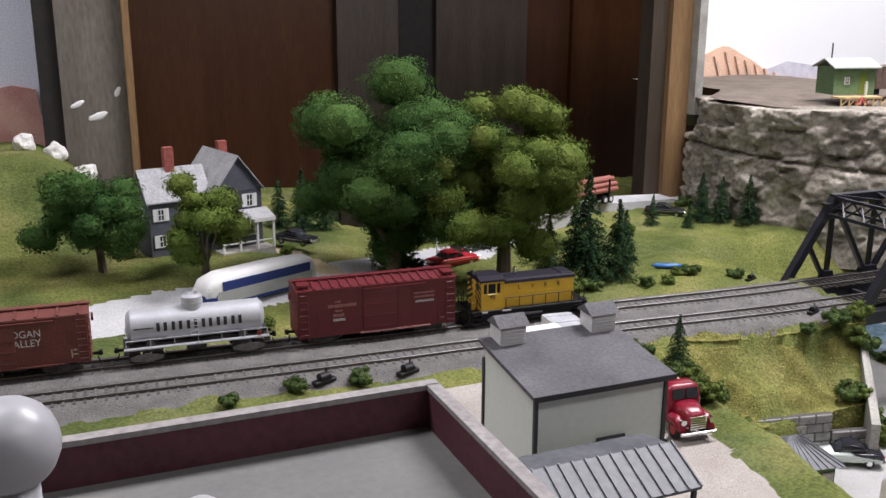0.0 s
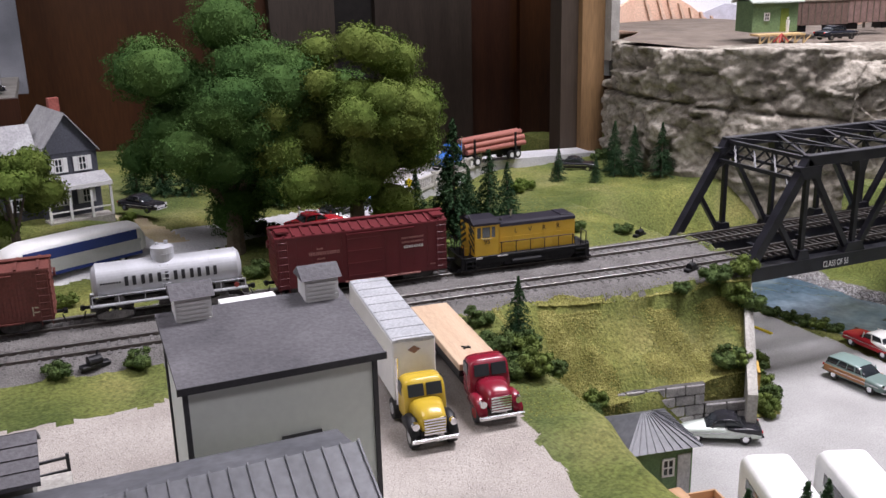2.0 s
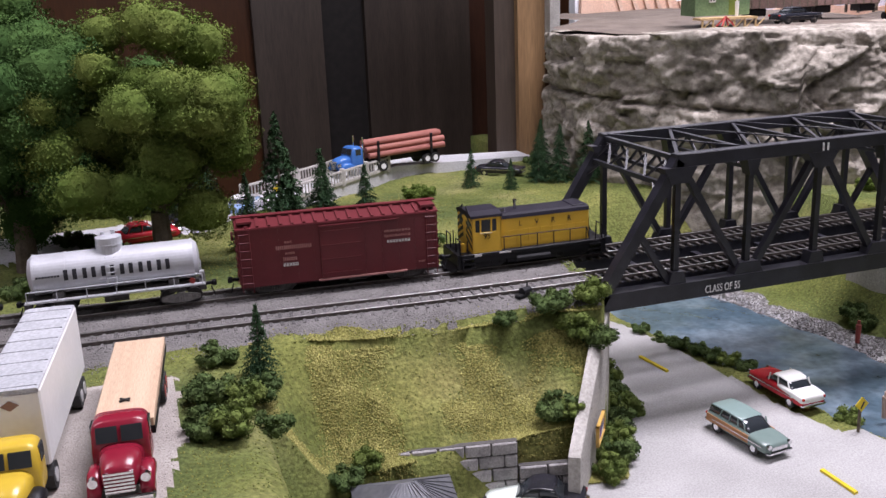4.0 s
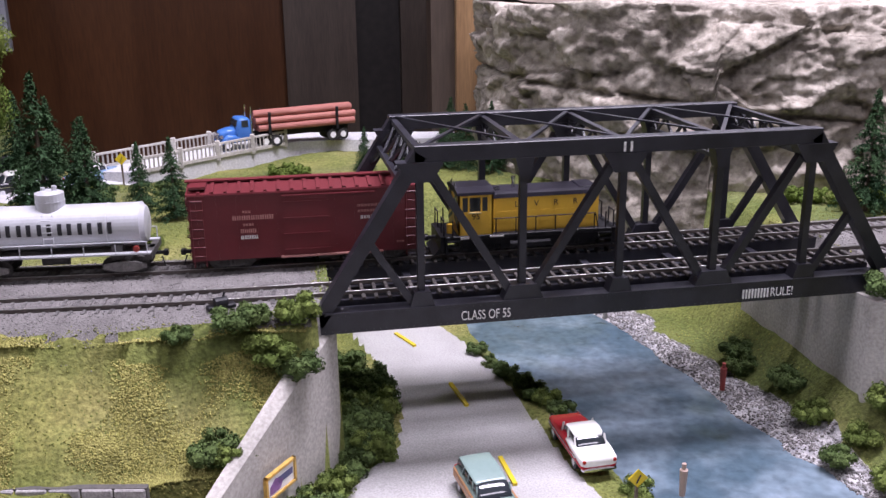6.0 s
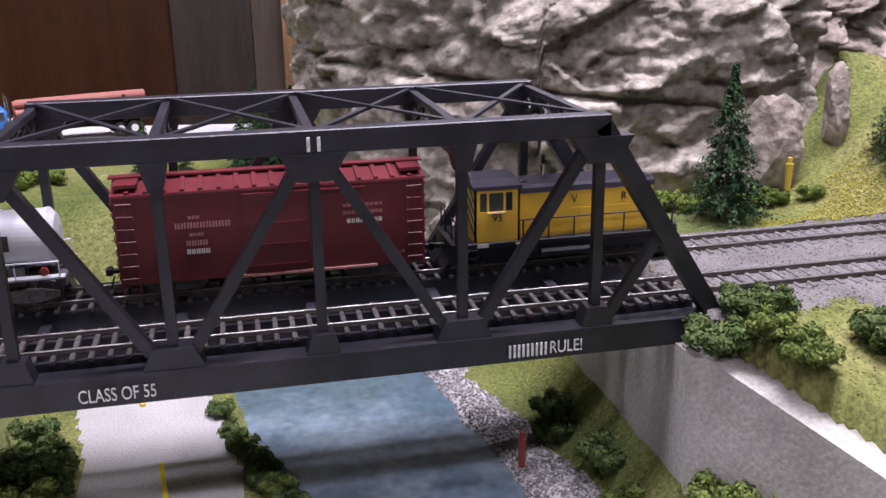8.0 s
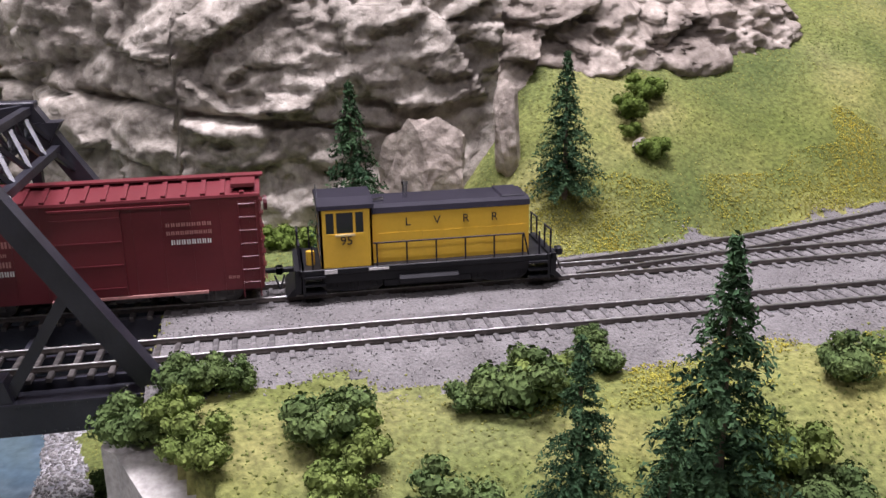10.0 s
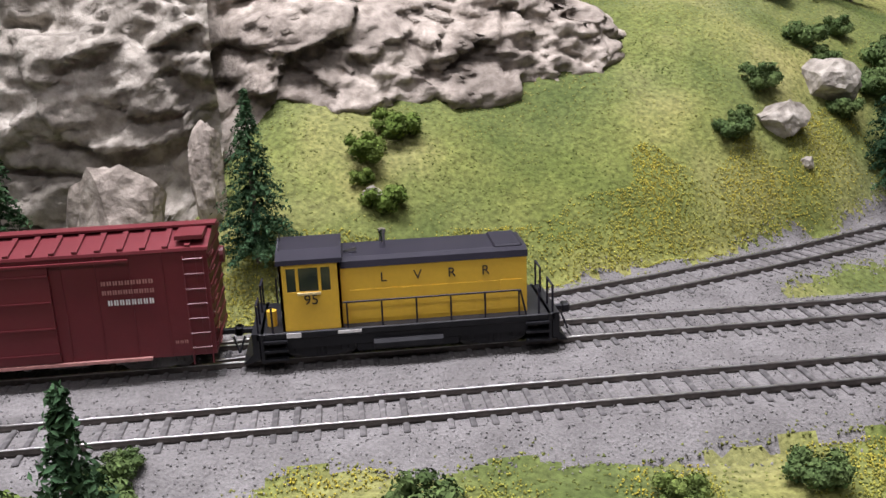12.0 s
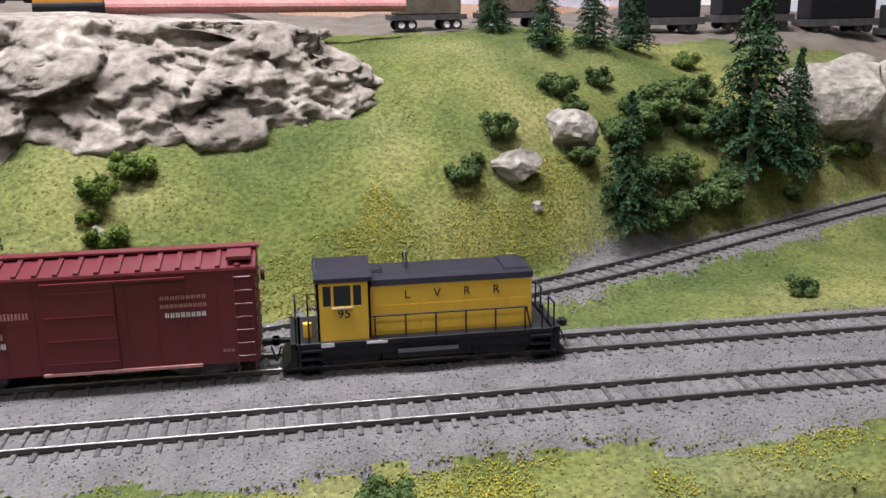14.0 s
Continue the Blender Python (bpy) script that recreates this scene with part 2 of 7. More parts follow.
def ground(x, y):
    x, y = np.asarray(x, dtype=float), np.asarray(y, dtype=float)
    z = np.full(np.broadcast(x, y).shape, -0.009)
    # back field and house hill
    z = z - 0.013 * smooth(0.72, 0.98, y) * smooth(0.36, 0.55, x)
    z = z + 0.019 * smooth(0.36, 0.12, x) * smooth(0.74, 0.9, y)
    z = z + 0.085 * smooth(0.09, -0.05, x) * smooth(0.9, 1.07, y)
    # the board ends behind the upper road
    back_y = np.interp(x, [0.30, 0.445, 0.61, 0.80], [1.06, 0.978, 1.118, 1.138])
    z = z - 0.25 * smooth(0.0, 0.012, y - back_y) * (x > 0.295) * (x < 0.80)
    # hill to the right
    foot = np.maximum(0.668, siding_y(np.clip(x, 1.06, 2.0)) + 0.017)
    hill = 0.137 * (1 - np.exp(-np.clip(y - foot, 0, None) / (0.105 - 0.04 * smooth(1.2, 1.36, x))))
    z = z + hill * smooth(1.04, 1.13, x)
    # front slope to the right, and the board's edge
    z = z - 0.2 * smooth(0.528, 0.518, y) * smooth(1.19, 1.21, x)
    z = z - 0.04 * smooth(0.545, 0.44, y) * smooth(0.93, 1.0, x)
    # embankment and lower yard
    front = smooth(0.572, 0.512, y) * smooth(0.385, 0.44, x) * smooth(0.72, 0.66, x)
    z = z - 0.056 * front
    edge_x = 0.385 + 0.10 * smooth(0.36, 0.52, y) * 0.6
    low = smooth(0.5115, 0.5085, y) * smooth(edge_x - 0.012, edge_x + 0.05, x)
    # gorge
    left = np.where(y > 0.573, 0.626, np.where(y > 0.50, 0.566 + (y - 0.50) * 0.82, 0.40))
    face = np.where(y < 0.55, 0.921 + (0.55 - y) * 0.544, 0.918)
    right = face + 0.012
    inside = (x > left) & (x < right) & (y < 0.95)
    back = smooth(0.87, 0.79, y)
    bank = smooth(face + 0.055, face - 0.03, x)
    g = np.where(inside, back * np.where(x > 0.85, np.maximum(bank, 0.0), 1.0), 0.0)
    low = np.maximum(low * (x < 0.90), g)
    z = z * (1 - low) + LOW * low
    # river bed
    mid = river_mid(y)
    bed = smooth(0.062, 0.040, np.abs(x - mid)) * (y < 0.82)
    z = z - 0.012 * bed * (low > 0.6)
    # ballast beds
    for f, lo_x in ((near_y, -9), (far_y, -9), (siding_y, 1.06)):
        d = np.abs(y - f(x))
        up = smooth(0.034, 0.017, d) * (x > lo_x) * (low < 0.05)
        z = np.maximum(z, (-0.0085 + 0.0061 * up) * (up > 0) + (up <= 0) * -9)
    rough = grid_noise(x, y, 0.05, 1) * 0.006 + grid_noise(x, y, 0.017, 2) * 0.003 + grid_noise(x, y, 0.007, 3) * 0.0014
    rough = rough + grid_noise(x, y, 0.085, 41) * 0.014 * smooth(0.0, 0.05, y - foot) * smooth(1.1, 1.18, x)
    slope = smooth(0.40, 0.46, x) * smooth(0.62, 0.57, x) * smooth(0.51, 0.525, y) * smooth(0.568, 0.545, y)
    rough = rough + slope * (grid_noise(x, y, 0.024, 31) * 0.013 + grid_noise(x, y, 0.011, 32) * 0.005)
    return z + rough * np.where(is_flat(x, y), 0.1, 1.0)


def river_mid(y):
    return 0.818 + (0.60 - y) * 0.16


def zones(x, y):
    """Which surface lies at a place: 0 grass, 1 ballast, 2 gravel lot, 3 asphalt, 4 shingle, 5 far road, 6 dirt, 7 earth."""
    x, y = np.asarray(x, dtype=float), np.asarray(y, dtype=float)
    w = grid_noise(x, y, 0.03, 11) * 0.012 + grid_noise(x, y, 0.011, 12) * 0.006
    k = np.zeros(np.broadcast(x, y).shape, dtype=int)
    gorge = (x > 0.56) & (x < 0.935) & (y < 0.80)
    k[(x < 0.352 + (y - 0.44) * 0.12 + w) & (y < 0.555 - 0.028 * (x < 0.17) + w * 0.5) & (y < 0.575 - 0.05 * smooth(0.26, 0.14, x) + w)] = 2
    low_yard = (y < 0.506) & (x > 0.44) & (x < 0.775)
    k[low_yard] = 3
    k[gorge & (x > road_left(y)) & (x < road_right(y))] = 3
    k[gorge & (np.abs(x - river_mid(y) - 0.052) < 0.024 + w)] = 4
    lane = np.interp(x, [-0.4, 0.0, 0.1, 0.2, 0.3, 0.4, 0.5, 0.6, 0.7, 0.8], [0.76, 0.785, 0.80, 0.83, 0.87, 0.90, 0.985, 1.075, 1.11, 1.12])
    k[(np.abs(y - lane) < 0.034) & (y > 0.72) & (x < 0.83)] = 5
    k[(np.abs(x - 0.20 + (y - 0.9) * 0.35) < 0.014) & (y > 0.84) & (y < 0.935)] = 6
    k[(x > 1.08) & (y > 0.965 + 0.05 * smooth(1.4, 1.7, x) + 2 * w)] = 7
    track = np.minimum(np.abs(y - near_y(x)), np.abs(y - far_y(x)))
    side = np.where(x > 1.06, np.abs(y - siding_y(x)), 9)
    bal = (track < 0.030 + w) | ((y > near_y(x)) & (y < far_y(x))) | (side < 0.021 + w) | ((x > 1.0) & (x < 1.33) & (y > 0.64) & (y < siding_y(np.clip(x, 1.06, 2)) + 0.012))
    k[bal & ~((x > 0.62) & (x < 0.928))] = 1
    return k


def road_right(y):
    return np.interp(y, [0.45, 0.56, 0.593, 0.641, 0.70, 0.763, 0.80], [0.765, 0.748, 0.744, 0.742, 0.736, 0.7175, 0.70])


def road_left(y):
    return np.interp(y, [0.50, 0.569, 0.592, 0.628, 0.68, 0.761, 0.80], [0.60, 0.638, 0.659, 0.6665, 0.6656, 0.650, 0.64])


def is_flat(x, y):
    return np.isin(zones(x, y), (1, 2, 3, 5))


# ---- ground ----
def turf_material():
    m = bpy.data.materials.new("turf")
    m.use_nodes = True
    nt = m.node_tree
    n, lk = nt.nodes, nt.links
    bs = n["Principled BSDF"]
    bs.inputs["Roughness"].default_value = 0.95
    bs.inputs["Specular IOR Level"].default_value = 0.15
    tc = n.new("ShaderNodeTexCoord")
    def ns(scale, det=5):
        t = n.new("ShaderNodeTexNoise")
        t.inputs["Scale"].default_value, t.inputs["Detail"].default_value = scale, det
        lk.new(tc.outputs["Object"], t.inputs["Vector"])
        return t.outputs["Fac"]
    def ramp(src, *els):
        r = n.new("ShaderNodeValToRGB")
        r.color_ramp.elements[0].position, r.color_ramp.elements[0].color = els[0][0], (*els[0][1], 1)
        r.color_ramp.elements[1].position, r.color_ramp.elements[1].color = els[-1][0], (*els[-1][1], 1)
        for p, c in els[1:-1]:
            e = r.color_ramp.elements.new(p)
            e.color = (*c, 1)
        lk.new(src, r.inputs[0])
        return r.outputs[0]
    big = ramp(ns(14), (0.33, (0.080, 0.106, 0.032)), (0.5, (0.138, 0.160, 0.054)), (0.66, (0.205, 0.205, 0.085)))
    fine = ramp(ns(420, 3), (0.3, (0.62, 0.62, 0.6)), (0.7, (1.35, 1.35, 1.3)))
    wide = ramp(ns(7.5, 5), (0.36, (0.66, 0.72, 0.72)), (0.64, (1.2, 1.1, 0.95)))
    first = n.new("ShaderNodeMix")
    first.data_type, first.blend_type = "RGBA", "MULTIPLY"
    first.inputs["Factor"].default_value = 1.0
    lk.new(big, first.inputs["A"])
    lk.new(wide, first.inputs["B"])
    big = first.outputs["Result"]
    mul = n.new("ShaderNodeMix")
    mul.data_type, mul.blend_type = "RGBA", "MULTIPLY"
    mul.inputs["Factor"].default_value = 1.0
    lk.new(big, mul.inputs["A"])
    lk.new(fine, mul.inputs["B"])
    lk.new(mul.outputs["Result"], bs.inputs["Base Color"])
    b = n.new("ShaderNodeBump")
    b.inputs["Strength"].default_value, b.inputs["Distance"].default_value = 0.9, 0.0012
    lk.new(ns(500, 4), b.inputs["Height"])
    lk.new(b.outputs[0], bs.inputs["Normal"])
    return m


M_TURF = turf_material()
M_BALLAST = mat("ballast_bed", (0.108, 0.101, 0.096), (0.165, 0.156, 0.149), 0.9, 60, 900, 0.9, lo=0.3, hi=0.7)
M_LOT = mat("pale_gravel_lot", (0.33, 0.295, 0.265), (0.41, 0.375, 0.34), 0.9, 25, 1200, 0.6)
M_ROAD = mat("pale_grey_road", (0.29, 0.285, 0.275), (0.36, 0.355, 0.345), 0.75, 18, 900, 0.25)
M_SHINGLE = mat("river_shingle", (0.2, 0.2, 0.21), (0.42, 0.41, 0.4), 0.85, 150, 700, 0.9)
M_LANE = mat("pale_concrete_lane", (0.42, 0.42, 0.43), (0.5, 0.5, 0.5), 0.8, 20, 700, 0.2)
M_DIRT = mat("sandy_drive", (0.42, 0.34, 0.2), (0.5, 0.42, 0.28), 0.95, 60, 900, 0.4)
ZONE_MATS = [M_TURF, M_BALLAST, M_LOT, M_ROAD, M_SHINGLE, M_LANE, M_DIRT, M_EARTH]

STEP = 0.003
gx = np.arange(X0, X1 + 1e-6, STEP)
gy = np.arange(Y0, Y1 + 1e-6, STEP)
GX, GY = np.meshgrid(gx, gy)
GZ = ground(GX, GY)
nxg, nyg = len(gx), len(gy)
idx = np.arange(nxg * nyg).reshape(nyg, nxg)
quads = np.stack([idx[:-1, :-1], idx[:-1, 1:], idx[1:, 1:], idx[1:, :-1]], axis=-1).reshape(-1, 4)
cx, cy = (GX[:-1, :-1] + STEP / 2).ravel(), (GY[:-1, :-1] + STEP / 2).ravel()
ground_ob = raw("ground", np.stack([GX.ravel(), GY.ravel(), GZ.ravel()], -1), quads, M_TURF, smooth=True)
for mm in ZONE_MATS[1:]:
    ground_ob.data.materials.append(mm)
ground_ob.data.polygons.foreach_set("material_index", zones(cx, cy).astype(np.int32))
tagged(ground_ob, "model landscape with turf, ballast, gravel lot and road", "ground", kind="structure")


def flakes(name, centres, size, material, parent=None, flat=0.7):
    """Little four-sided crumbs at many places."""
    c = np.asarray(centres, dtype=float)
    k = len(c)
    base = np.array([[1, 0, -0.4], [-0.5, 0.87, -0.4], [-0.5, -0.87, -0.4], [0, 0, 0.9]])
    q = RNG.normal(size=(k, 4))
    q /= np.linalg.norm(q, axis=1, keepdims=True)
    w, a, b, d = q.T
    R = np.stack([1 - 2 * (b * b + d * d), 2 * (a * b - d * w), 2 * (a * d + b * w), 2 * (a * b + d * w), 1 - 2 * (a * a + d * d), 2 * (b * d - a * w),
                  2 * (a * d - b * w), 2 * (b * d + a * w), 1 - 2 * (a * a + b * b)], -1).reshape(k, 3, 3)
    s = (np.asarray(size) * np.ones(k))[:, None, None] * RNG.uniform(0.6, 1.4, (k, 1, 1))
    shape = base[None] * np.array([1, flat, 1])
    v = np.einsum("kij,knj->kni", R, np.broadcast_to(shape, (k, 4, 3))) * s + c[:, None]
    f = np.array([[0, 2, 1], [0, 1, 3], [1, 2, 3], [2, 0, 3]])[None] + 4 * np.arange(k)[:, None, None]
    return raw(name, v.reshape(-1, 3), f.reshape(-1, 3), material, parent)


def leaves(name, centres, normals, size, material, parent=None, jitter=0.55, slim=0.6):
    """Small folded leaves at many places, each facing roughly along its normal."""
    c = np.asarray(centres, dtype=float)
    k = len(c)
    nrm = np.asarray(normals, dtype=float) + RNG.normal(size=(k, 3)) * jitter
    nrm /= np.linalg.norm(nrm, axis=1, keepdims=True)
    t = np.cross(nrm, RNG.normal(size=(k, 3)))
    t /= np.linalg.norm(t, axis=1, keepdims=True)
    b = np.cross(nrm, t)
    s = (np.asarray(size) * np.ones(k) * RNG.uniform(0.6, 1.4, k))[:, None]
    v = np.stack([c + t * s, c + b * s * slim + nrm * s * 0.3, c - t * s, c - b * s * slim + nrm * s * 0.3], 1)
    f = np.array([[0, 1, 2], [0, 2, 3]])[None] + 4 * np.arange(k)[:, None, None]
    return raw(name, v.reshape(-1, 3), f.reshape(-1, 3), material, parent)


def scatter(k, x0, x1, y0, y1, want):
    x, y = RNG.uniform(x0, x1, k), RNG.uniform(y0, y1, k)
    keep = np.isin(zones(x, y), want)
    x, y = x[keep], y[keep]
    return np.stack([x, y, ground(x, y)], -1)


M_STONE = mat("ballast_stone", (0.126, 0.119, 0.114), (0.205, 0.195, 0.187), 0.85, 120, island=0.42, amp=0.15)
M_CRUMB = mat("turf_crumb", (0.085, 0.11, 0.027), (0.21, 0.205, 0.06), 0.95, 16, spec=0.15, island=0.4)
M_YELLOW = mat("yellow_flower_foam", (0.34, 0.285, 0.03), (0.25, 0.25, 0.04), 0.95, 40, island=0.3)
pts = scatter(150000, X0, X1, 0.52, 0.92, (1,))
tagged(flakes("ballast_stones", pts + np.array([0, 0, 0.0002]), 0.00048, M_STONE), "loose grey ballast along the tracks", "ballast", kind="stuff")
pts = np.concatenate([scatter(120000, 0.3, 1.8, 0.42, 0.95, (0,)), scatter(12000, -0.1, 0.7, 0.66, 1.1, (0,))])
tagged(flakes("turf_crumbs", pts, 0.00068, M_CRUMB), "green foam turf crumbs on the slopes", "grass", kind="stuff")
pts = scatter(130000, 1.02, 1.6, 0.66, 0.80, (0,))
foot_d = pts[:, 1] - np.maximum(0.664, siding_y(pts[:, 0]) + 0.018)
keep = (foot_d > 0) & (foot_d < 0.028 + 0.04 * grid_noise(pts[:, 0], pts[:, 1], 0.03, 5)) & (grid_noise(pts[:, 0], pts[:, 1], 0.02, 6) > 0.0 + 0.5 * RNG.random(len(pts)) - 0.25)
front = scatter(60000, 1.05, 1.7, 0.53, 0.57, (0,))
fkeep = grid_noise(front[:, 0], front[:, 1], 0.018, 8) > 0.20 + 0.7 * RNG.random(len(front)) - 0.3
pts = np.concatenate([pts[keep], front[fkeep]])
tagged(flakes("yellow_flowers", pts + np.array([0, 0, 0.0006]), 0.0005, M_YELLOW), "yellow flowering ground cover at the hill's foot", "flowers", kind="stuff")
# ragged edges between turf and ballast
ex, ey = RNG.uniform(0.3, 1.75, 420000), RNG.uniform(0.53, 0.84, 420000)
ez = zones(ex, ey)
ew = zones(ex + RNG.normal(size=len(ex)) * 0.0028, ey + RNG.normal(size=len(ex)) * 0.0028)
for want, nm, mm, lab in ((0, "turf_edge_crumbs", M_CRUMB, "ragged turf crumbs at the ballast's edge"), (1, "ballast_edge_stones", M_STONE, "stray ballast stones in the turf's edge")):
    keep = (ew == want) & (ez != want) & np.isin(ez, (0, 1))
    ep = np.stack([ex[keep], ey[keep], ground(ex[keep], ey[keep])], -1)
    tagged(flakes(nm, ep, 0.0007, mm), lab, "ground cover", kind="stuff")
M_STRAW = mat("dry_straw_turf", (0.22, 0.21, 0.065), (0.31, 0.29, 0.10), 0.95, 60, spec=0.1, island=0.3)
pts = scatter(60000, 0.40, 0.61, 0.505, 0.575, (0,))
keep = grid_noise(pts[:, 0], pts[:, 1], 0.022, 33) > 0.0 + 0.3 * RNG.random(len(pts)) - 0.1
tagged(flakes("dry_grass", pts[keep], 0.0008, M_STRAW), "dry straw-coloured turf on the embankment", "grass", kind="stuff")
pts = scatter(26000, 0.8, 0.95, 0.45, 0.8, (4,))
tagged(flakes("shingle_stones", pts, 0.0012, M_STONE), "grey river stones on the bank", "gravel", kind="stuff")
pts = scatter(30000, 0.1, 0.4, 0.36, 0.58, (2,))
M_LOTST = mat("lot_stone", (0.33, 0.30, 0.27), (0.44, 0.40, 0.365), 0.9, 90, island=0.3)
tagged(flakes("lot_gravel", pts, 0.0004, M_LOTST), "fine pale gravel on the yard", "gravel", kind="stuff")


# ---- water ----
def water():
    m = mat("river_water", (0.062, 0.098, 0.125), (0.19, 0.245, 0.29), 0.12, 22, 160, 0.25, spec=0.6, lo=0.4, hi=0.72, bscale=110)
    v, f = [], []
    ys = np.linspace(0.36, 0.83, 80)
    for y in ys:
        for d in np.linspace(-0.066, 0.066, 20):
            v.append((river_mid(y) + d, y, LOW - 0.0045 + 0.0004 * math.sin(d * 190 + y * 140)))
    for i in range(79):
        for j in range(19):
            a = i * 20 + j
            f.append((a, a + 1, a + 21, a + 20))
    tagged(raw("water", v, f, m, smooth=True), "blue-green rippled river under the bridge", "water", kind="structure")


water()


# ---- tracks ----
def track(name, f, xa, xb, label):
    e = root(name, Matrix(), label, "track", kind="structure")
    xs = np.linspace(xa, xb, int((xb - xa) / 0.012))
    ys = f(xs)
    tx, ty = np.gradient(xs), np.gradient(ys)
    ln = np.hypot(tx, ty)
    nx_, ny_ = -ty / ln, tx / ln
    prof = [(-0.0009, -0.0021), (0.0009, -0.0021), (0.0003, -0.0015), (0.0004, -0.0004), (0.0004, 0.0), (-0.0004, 0.0), (-0.0004, -0.0004), (-0.0003, -0.0015)]
    for side in (-0.00825, 0.00825):
        v = []
        for x, y, a, b in zip(xs, ys, nx_, ny_):
            for o, z in prof:
                v.append((x + a * (side + o), y + b * (side + o), z))
        k = len(prof)
        fs = [(i * k + j, i * k + (j + 1) % k, (i + 1) * k + (j + 1) % k, (i + 1) * k + j) for i in range(len(xs) - 1) for j in range(k)]
        ob = raw("rail", v, fs, M_RAIL, e)
        ob.data.materials.append(M_STEEL)
        mi = np.zeros(len(fs), dtype=np.int32)
        mi[[i for i in range(len(fs)) if i % k in (3, 4, 5)]] = 1
        ob.data.polygons.foreach_set("material_index", mi)
    return e


near_track = track("railway_track", near_y, X0, X1, "weathered model track with dark sleepers in ballast")
far_track = track("railway_track", far_y, X0, X1, "weathered model track with dark sleepers in ballast")
siding = track("railway_track", siding_y, 1.10, 1.98, "branching siding track with dark sleepers in ballast")


def sleepers():
    bm = B(-0.0010, 0.0010, -0.0145, 0.0145, -0.0038, -0.0019, r=0.0003)
    me = bpy.data.meshes.new("sleeper")
    bm.to_mesh(me)
    bm.free()
    me.materials.append(M_TIE)
    dark = me.copy()
    dark.materials.clear()
    dark.materials.append(M_TIEB)
    for e, f, xa, xb in ((near_track, near_y, -0.1, 1.78), (far_track, far_y, -0.1, 1.78), (siding, siding_y, 1.14, 1.9)):
        n = int((xb - xa) / 0.0066)
        for i in range(n):
            x = xa + (xb - xa) * i / n
            s = float(f(x + 0.004) - f(x - 0.004)) / 0.008
            o = new("sleeper", dark if 0.615 < x < 0.940 else me)
            o.parent = e
            o.matrix_basis = pose(x, float(f(x)), 0.0003 * random.random(), 0, 0, math.degrees(math.atan(s)) + random.uniform(-1, 1))


